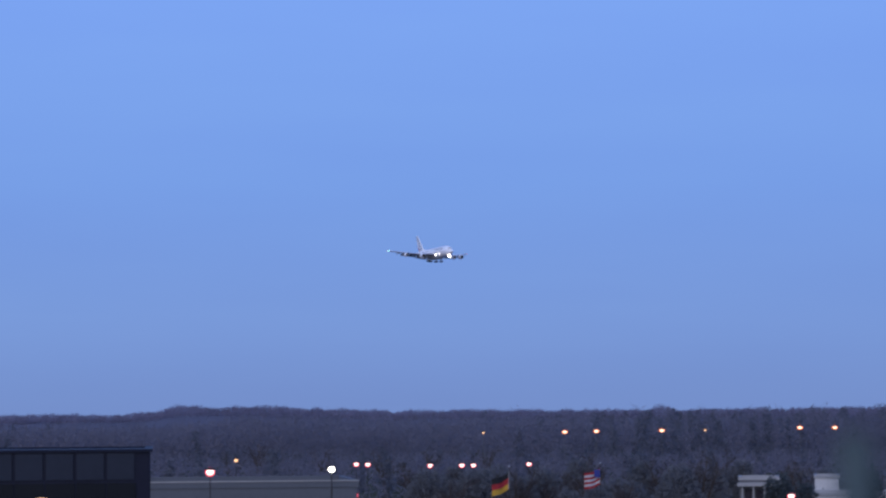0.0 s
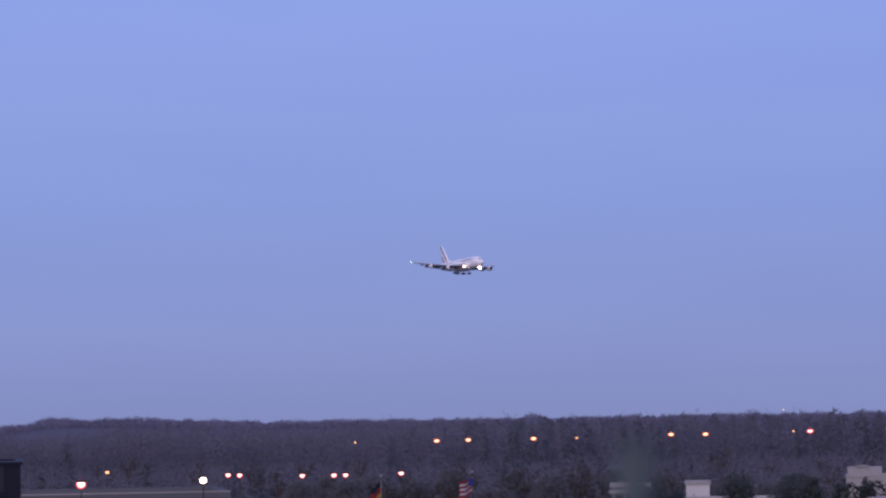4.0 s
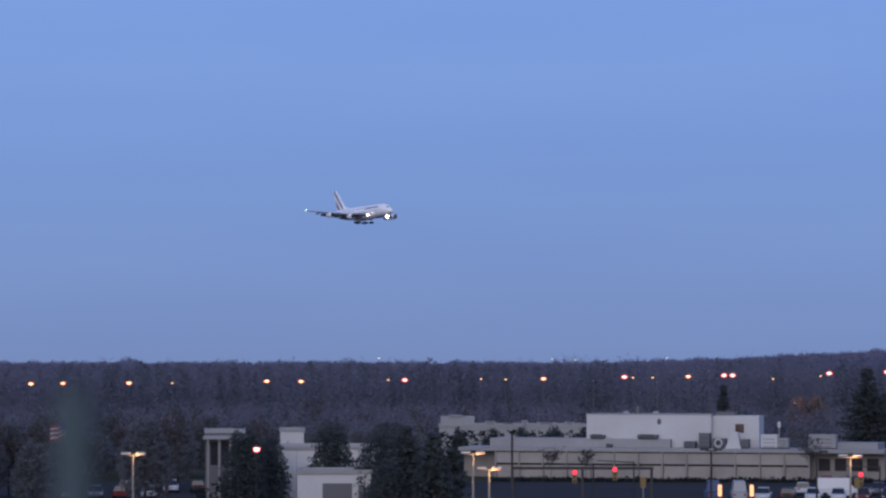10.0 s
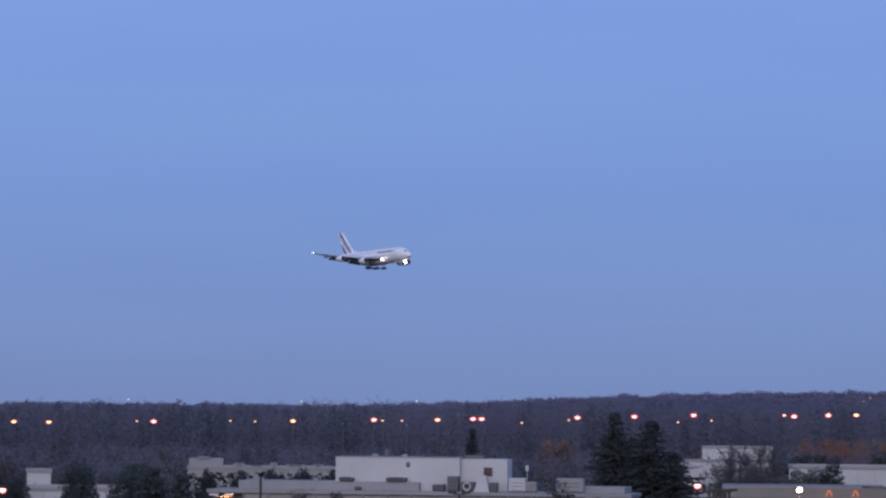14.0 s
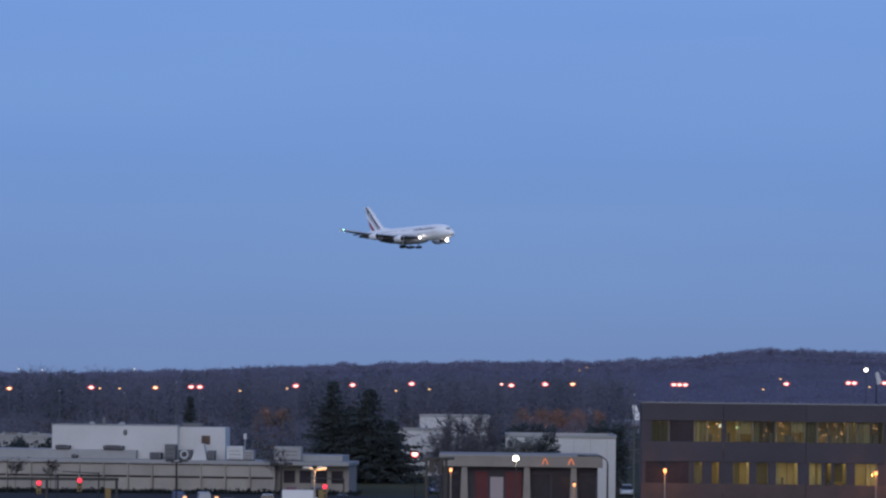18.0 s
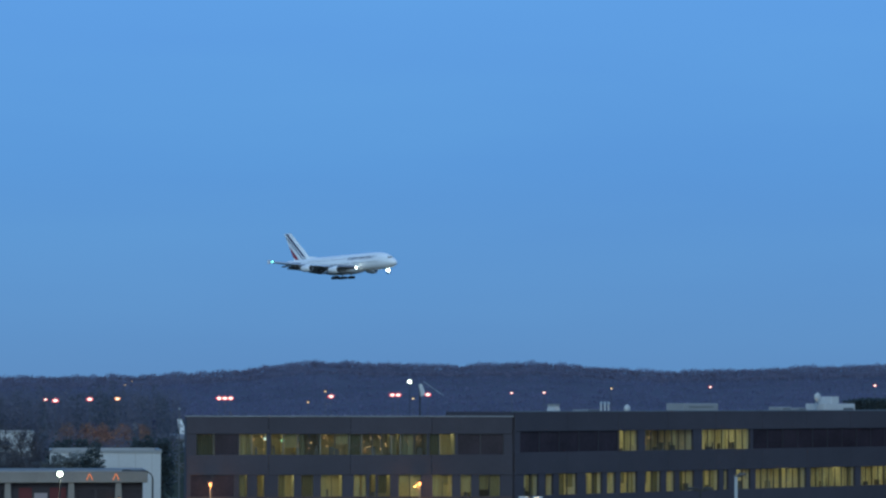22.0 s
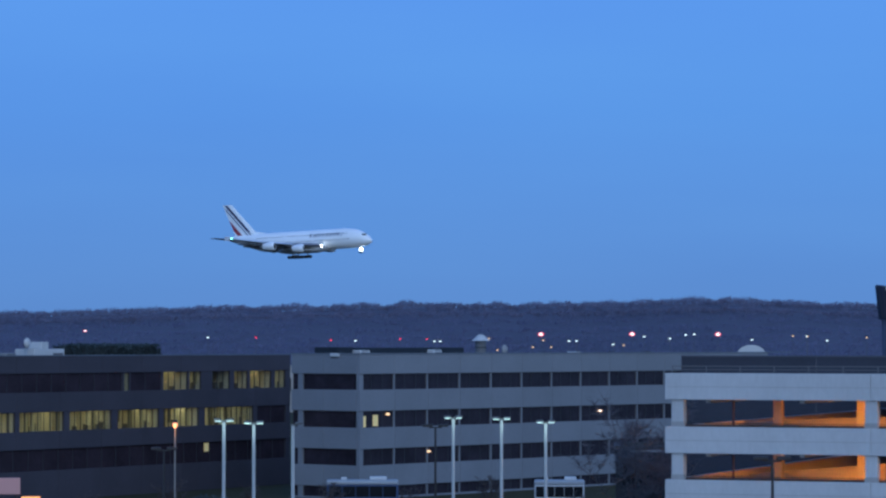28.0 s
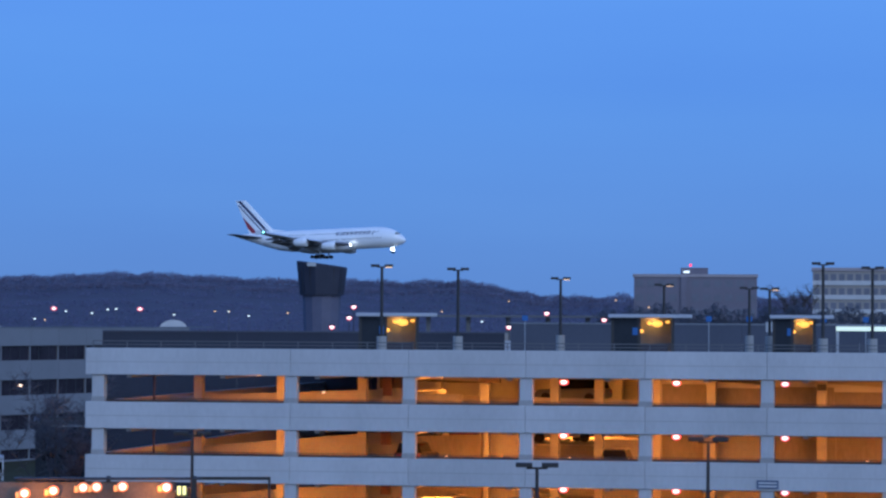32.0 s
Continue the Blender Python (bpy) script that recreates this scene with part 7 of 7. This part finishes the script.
part("head", boxed(-2.6, -1.9, -0.15, 0.15, 9.05, 9.2, 0.02), M_DARKSTEEL, t)


# ---- traffic signals ----
def traffic_signal(bearing, r, z, label):
    t = thing("traffic_signal", place_z(bearing, r), label, "traffic light", "traffic lights")
    part("pole", tubed((1.6, 0, 0), (1.6, 0, z + 0.7), 0.08, 0.06), M_DARKSTEEL, t)
    part("mast_arm", tubed((1.6, 0, z + 0.6), (-1.5, 0, z + 0.75), 0.05, 0.035), M_DARKSTEEL, t)
    b = part("housing", boxed(-0.2, 0.2, -0.12, 0.12, z - 0.95, z + 0.25, 0.03), M_SIGNALYELLOW, t, "yellow signal housing")
    part("red_lens", ball(bmesh.new(), (0, -0.15, z), 0.19, 0.08, 0.19, 2), M_REDLAMP, b, "glowing red lens", smooth=True)
    for k in (1, 2):
        part("dark_lens", ball(bmesh.new(), (0, -0.13, z - 0.38 * k), 0.14, 0.05, 0.14, 1), M_FRAME, b)


M_SIGNALYELLOW = mat("signal_yellow", (0.22, 0.14, 0.04), 0.5, vary=0.1)
for a, z in ((-50.49, 6.4), (-49.79, 6.65), (-45.54, 6.3)):
    traffic_signal(a, 280, z, "traffic signal on a mast arm showing red")
for a in (-47.97, -47.42):
    t = thing("bollard_light", place_z(a, 260), "short post glowing orange", "bollard light", "bollard lights")
    part("post", boxed(-0.12, 0.12, -0.12, 0.12, 0, 5.2), M_DARKSTEEL, t)
    part("lens", boxed(-0.15, 0.15, -0.16, 0.15, 5.2, 6.1, 0.03), M_ORANGEPANEL, t, "glowing orange panel")
for a in (-49.3, -45.6):
    t = thing("road_sign", place_z(a, 283), "small yellow warning board on a post", "road sign")
    part("post", tubed((0, 0.05, 0), (0, 0.05, 5.6), 0.05, n=6), M_STEEL, t)
    part("board", boxed(-0.25, 0.25, 0, 0.03, 5.0, 5.9, 0.01), M_SIGNALYELLOW, t)

g = thing("overhead_pipe", place_z(-51.6, 300), "dark overhead pipe gantry", "gantry")
part("beam", boxed(0, 13, 0, 0.25, 6.0, 6.25), M_DARKSTEEL, g)
for x in (0, 6.4, 12.7):
    part("post", boxed(x, x + 0.25, 0, 0.25, 0, 6.0), M_DARKSTEEL, g)
part("box", boxed(0.0, 0.22, -0.05, 0.25, 6.25, 9.2), M_DARKSTEEL, g)


# ---- vehicles ----
def build_car(name, body_m, label, length=4.6, height=1.5, van=False):
    c = thing(name, pose(0, 0, -200), label, "van" if van else "car", "parked cars")
    l, w = length / 2, 0.9
    lo = 0.30
    belt = 0.95 if not van else 1.15
    rings = []
    for x, zb, zt, ww in ((-l, lo + 0.1, belt - 0.15, w * 0.86), (-l + 0.25, lo, belt, w), (l - 0.3, lo, belt - 0.12, w), (l, lo + 0.1, belt - 0.3, w * 0.82)):
        rings.append([(x, -ww, zb), (x, ww, zb), (x, ww, zt - 0.06), (x, ww * 0.88, zt), (x, -ww * 0.88, zt), (x, -ww, zt - 0.06)])
    b = part_mesh("body", mesh_of("body", *loft(rings)), body_m, c)
    cab = ((-l + 0.15, l - 1.5, -l + 0.3, l - 2.0) if not van else (-l + 0.05, l - 1.0, -l + 0.12, l - 1.5))
    rings = [[(cab[0], -w * 0.86, belt - 0.03), (cab[1], -w * 0.86, belt - 0.1), (cab[1], w * 0.86, belt - 0.1), (cab[0], w * 0.86, belt - 0.03)], [(cab[2], -w * 0.68, height - 0.05), (cab[3], -w * 0.68, height - 0.05), (cab[3], w * 0.68, height - 0.05), (cab[2], w * 0.68, height - 0.05)]]
    part_mesh("cabin_glass", mesh_of("cabin_glass", *loft(rings)), M_GLASS_DARK if not van else body_m, c)
    part("roof", boxed(cab[2] - 0.02, cab[3] + 0.02, -w * 0.7, w * 0.7, height - 0.06, height, 0.03), body_m, c)
    if van:
        part("windscreen", boxed(l - 1.35, l - 1.05, -0.72, 0.72, belt + 0.05, height - 0.25), M_GLASS_DARK, c)
    for x in (-l * 0.62, l * 0.64):
        for sy in (-1, 1):
            part("wheel", tubed((x, sy * 0.92, 0.32), (x, sy * 0.70, 0.32), 0.32, n=14), M_TYRE, c)
    for sy in (-0.6, 0.6):
        part("headlight", boxed(l - 0.06, l + 0.02, sy - 0.16, sy + 0.16, 0.58, 0.72), M_LAMPHOUSE, c)
        part("tail_light", boxed(-l - 0.02, -l + 0.05, sy - 0.14, sy + 0.14, 0.65, 0.85), M_RED, c)
    return c


CARPAINT = [mat("car_paint_" + n, c, 0.5, 0.1, vary=0.03, coat=0.12) for n, c in (("white", (0.6, 0.6, 0.6)), ("silver", (0.36, 0.37, 0.39)), ("black", (0.015, 0.015, 0.017)), ("red", (0.15, 0.013, 0.014)), ("blue", (0.04, 0.07, 0.16)), ("grey", (0.13, 0.13, 0.14)))]
CARNAMES = ("white", "silver", "black", "red", "dark blue", "grey")


def car_at(m, k, van=False):
    nm = CARNAMES[k % 6]
    c = build_car("van" if van else "car", CARPAINT[k % 6], (nm + " delivery van, parked") if van else (nm + " saloon car, parked"), 5.4 if van else 4.6, 2.3 if van else 1.5, van)
    c.matrix_basis = m
    return c


_first = {}


def parked(m, k, van=False):
    key = (k % 6, van)
    if key in _first:
        return copy_thing(_first[key], m)
    _first[key] = car_at(m, k, van)
    return _first[key]


def build_cars():
    rnd = random.Random(17)
    n = 0
    for a0, a1, r in ((-60.2, -56.2, 384), (-48.5, -45.2, 378), (-48.2, -45.2, 396), (-44.0, -40.3, 446), (-60.0, -57.0, 402)):
        a = a0
        while a < a1:
            a += math.degrees(rnd.uniform(2.7, 3.2) / r)
            if rnd.random() < 0.8:
                parked(place_z(a, r, 0.03, rnd.choice((90, -90)) + rnd.uniform(-4, 4)), rnd.choice((0, 0, 1, 1, 2, 4, 5, 0, 3)), rnd.random() < 0.12)
    parked(place_z(-45.9, 388, 0.03, 0), 0, True)
    parked(place_z(-55.9, 388, 0.03, 0), 2, True)
    # cars on the garage decks
    for u, y, d, k, van in ( (17.4, 8, 3.53, 1, False), (12.6, 5, 3.53, 2, False), (15.5, 5.2, 3.53, 5, False), (20.5, 5, 3.53, 0, False), (23.0, 5, 3.53, 3, False), (28.5, 5, 3.53, 2, False), (31.0, 5, 3.53, 1, False), (42, 5, 3.53, 2, False)):
        parked(GARAGE @ pose(u, y, d, 0, 0, 180 if k % 2 else 0), k, van)
    for u, y, d, k, turn in ((27.75, 20.5, 10.335, 5, 166), (18.9, 13.6, 6.585, 2, 88), (21.7, 20.4, 7.905, 3, 96), (26.9, 20.6, 7.905, 1, 24), (30.3, 7.5, 6.585, 5, 90), (19.3, 21.5, 7.905, 4, 92)):
        parked(GARAGE @ pose(behind(u, y), y, d, 0, 0, turn), k)
    # shuttle buses by the grey office
    for a, r, w in ((-23.25, 303, 6.6), (-19.82, 303, 4.6)):
        b = thing("shuttle_bus", place_z(a, r, 0.03), "shuttle bus with a pale grey roof and white roof units", "bus", "shuttle buses")
        part("body", boxed(-w / 2, w / 2, 0, 2.4, 0.4, 2.3, 0.08), CARPAINT[4 if w > 5 else 0], b, "painted body")
        part("roof", boxed(-w / 2 - 0.03, w / 2 + 0.03, -0.03, 2.43, 2.3, 2.75, 0.12), CARPAINT[1], b, "pale grey roof")
        part("roof_unit", boxed(w * 0.1, w * 0.34, 0.5, 1.9, 2.75, 3.05, 0.05), CARPAINT[0], b)
        part("roof_hatch", boxed(-w * 0.3, -w * 0.22, 0.8, 1.5, 2.75, 2.98, 0.03), CARPAINT[0], b)
        for k in range(5):
            part("window", boxed(-w * 0.47 + w * 0.19 * k, -w * 0.29 + w * 0.19 * k, -0.03, 0, 1.2, 2.2), M_GLASS_DARK, b)
        for x in (-w * 0.32, w * 0.32):
            part("wheel", tubed((x, -0.02, 0.45), (x, 0.3, 0.45), 0.45, n=14), M_TYRE, b)


build_cars()


M_TANWALL = mat("dull_tan_wall", (0.15, 0.12, 0.10), 0.85, vary=0.45, scale=0.9, fine=8)
M_GREENISH = glow("yellow_green_bar", (0.95, 1.0, 0.35), 1.0)


# ---- canopy with a row of bright lamps before the garage ----
def build_canopy():
    m = place_z(-19.2, 152)
    c = thing("entry_canopy", m, "low entry canopy with a row of bright lamps", "canopy")
    part("roof", boxed(0, 8.6, 0, 0.8, 8.0, 8.1, 0.03), M_DARKSTEEL, c, "dark flat roof")
    for x in (0.2, 4.3, 8.3):
        part("post", boxed(x, x + 0.2, 3, 3.2, 0, 8.05), M_DARKSTEEL, c)
    for x, z in ((0.48, 7.4), (1.8, 7.52), (3.16, 7.66), (3.77, 7.68), (4.96, 7.7), (6.98, 7.67)):
        l = part("lamp", ball(bmesh.new(), (x, -0.1, z), 0.17, 0.1, 0.17, 2), M_PINKLAMP if x > 6 else M_SODIUM, c, "bright sodium lamp", smooth=True)
        # an orange glowing ball stands for the halo round each lamp
        part("lamp_halo", ball(bmesh.new(), (x, 0.0, z), 0.28, 0.1, 0.25, 2), M_SODIUMGLOW, l, "orange glowing halo added round the lamp", smooth=True)
        part("side_panel", boxed(x - 0.4, x - 0.22, 0, 0.1, z - 0.22, z + 0.06, 0.02), M_LITPANEL, c, "yellow lit panel")
    s = part("sign", boxed(7.45, 7.95, 0, 0.06, 7.3, 7.75), M_FRAME, c)
    for k in range(2):
        part("lit_bar", boxed(7.48 + 0.24 * k, 7.64 + 0.24 * k, -0.03, 0, 7.32, 7.72), M_GREENISH, s, "yellow-green glowing bar")
    part("sill", boxed(-2.5, 7.4, 0.3, 0.6, 0, 7.9), M_TANWALL, c, "dull tan wall lit orange")
    for x in (1.5, 6.5):
        point_lamp("canopy_light", m @ Vector((x, -0.9, 7.4)), 170, (1.0, 0.30, 0.04), 0.2)
    f = thing("steel_frame", place_z(-15.43, 160), "thin dark steel frame before the garage", "frame")
    part("beam", boxed(-1.85, 1.85, 0, 0.12, 7.62, 7.78), M_DARKSTEEL, f)
    for x in (-1.85, 1.73):
        part("post", boxed(x, x + 0.12, 0, 0.12, 0, 7.62), M_DARKSTEEL, f)


build_canopy()


# ---- lit posts by the offices ----
def lit_post(m, z, label="slim dark post with a glowing orange lamp", watts=30):
    t = thing("post_lamp", m, label, "street lamp", "post lamps")
    part("post", tubed((0, 0, 0), (0, 0, z), 0.06, 0.05, n=8), M_BROWNTAN, t)
    part("hood", tubed((0, 0, z + 0.12), (0, 0, z + 0.3), 0.22, 0.08, n=10), M_DARKSTEEL, t)
    part("lens", ball(bmesh.new(), (0, -0.06, z), 0.15, 0.12, 0.22, 2), M_ORANGEPANEL, t, "glowing orange lens", smooth=True)
    p = m @ Vector((0, -0.5, z - 0.3))
    point_lamp("post_light", p, watts, (1.0, 0.36, 0.08), 0.12)


OFFICE_W = pose(-184.0, 218.95, 0, 0, 0, 41.2)
for u in (2.06, 20.2):
    lit_post(OFFICE_W @ pose(u, -1.3, 0), 7.9, watts=70)
lit_post(place_z(-26.51, 215), 10.1, watts=25)
for a, r, z in ((-43.35, 290, 7.6), (-41.2, 296, 6.2)):
    lit_post(place_z(a, r), z, watts=30)

# lit board by the lot's entrance
b = thing("lit_board", place_z(-29.55, 150), "pinkish lit board over a yellow lit strip", "sign")
part("board", boxed(-0.6, 1.0, 0, 0.15, 8.6, 9.35, 0.02), M_PINKBOARD, b, "pinkish glowing board")
part("strip", boxed(1.05, 1.9, 0, 0.12, 8.1, 8.5, 0.02), M_LITPANEL, b, "yellow glowing strip")
for x in (-0.4, 0.8, 1.7):
    part("post", tubed((x, 0.2, 0), (x, 0.2, 8.6), 0.05, n=6), M_DARKSTEEL, b)


# ---- what moves ----
def motions():
    rock = [(0, -1.5), (1, -1.8), (5, -1.6), (7, -0.3), (9, -1.2), (10.5, 0.8), (12, 2.2), (13, 1.4), (14, -0.4), (16.5, -1.5), (17.2, -2.0), (18, -0.2), (20, 0.0), (21, 2.0), (22, 1.8), (23, -0.4), (24, -2.6), (24.5, -2.2), (26.5, -0.4), (28, 1.8), (29, 1.7), (30, 0.4), (31, -1.5), (32, -1.2)]

    def fly(t, x, z):
        """The fin's tip at x, z on the approach line, the wings rocking about the heading."""
        r = interp(rock, t)
        tip = pose(0, 0, 0, r, -2.5, -2.4) @ Vector((-33.6, 0, 17.1))
        return pose(x - tip.x, 1310 - tip.y, z - tip.z, r, -2.5, -2.4)

    walk(airliner, [(t, fly(t, x, z)) for t, x, z in [
    (0.0, -2515.4, 168.88), (0.5, -2482.0, 166.96), (1.0, -2448.7, 165.20), (1.5, -2415.0, 163.25), (2.0, -2381.4, 161.26),
    (2.5, -2347.8, 159.16), (4.5, -2219.5, 153.33), (5.0, -2185.8, 151.89), (5.5, -2151.4, 149.63), (6.0, -2117.5, 147.30),
    (6.5, -2084.2, 146.02), (7.0, -2051.2, 145.06), (7.5, -2018.0, 143.38), (8.0, -1984.5, 141.25), (8.5, -1950.8, 139.45),
    (9.0, -1916.9, 138.01), (9.5, -1882.7, 136.50), (10.0, -1848.7, 135.22), (10.5, -1814.9, 134.47), (11.0, -1781.0, 133.81),
    (11.5, -1746.7, 132.79), (12.0, -1712.0, 131.35), (12.5, -1677.5, 129.87), (13.0, -1643.0, 127.98), (13.5, -1608.4, 125.82),
    (14.0, -1574.1, 124.32), (14.5, -1539.3, 122.96), (16.5, -1404.3, 116.66), (17.0, -1370.5, 114.69), (17.5, -1337.2, 113.07),
    (18.0, -1304.0, 111.58), (18.5, -1270.5, 109.86), (19.0, -1236.9, 107.81), (19.5, -1203.2, 105.78), (20.0, -1169.5, 103.79),
    (20.5, -1135.8, 101.67), (21.0, -1102.2, 99.94), (21.5, -1068.5, 98.68), (22.0, -1034.3, 97.34), (22.5, -1000.1, 95.83),
    (23.0, -966.2, 93.98), (23.5, -932.4, 91.79), (24.0, -898.5, 89.52), (24.5, -864.6, 87.00), (26.5, -728.3, 80.52),
    (27.0, -694.8, 78.21), (27.5, -661.5, 76.53), (28.0, -628.1, 75.26), (28.5, -594.5, 73.96), (29.0, -560.8, 72.41),
    (29.5, -527.0, 70.53), (30.0, -493.1, 68.59), (30.5, -459.3, 67.09), (31.0, -425.8, 65.98), (31.5, -392.6, 64.72),
    (32.0, -358.8, 63.26),
    ]])
    # the flags' cloth swings round its pole in the light wind
    for cloth_part, swing in ((tricolour, ((0, 8), (0.6, 15), (1.4, 4), (2.3, 20), (3.4, 40), (4.4, 60), (5.1, 68), (5.6, 45), (6.1, 30), (7, 48), (8, 22), (10, 15), (32, 15))), (stripes, ((0, 5), (0.7, 14), (1.5, 40), (2.2, 66), (3.4, 50), (4.4, 35), (5.2, 42), (6, 58), (7, 40), (8.2, 25), (10, 18), (32, 18)))):
        walk(cloth_part, [(t, pose(0, 0, 0, 0, 0, a)) for t, a in swing])


motions()
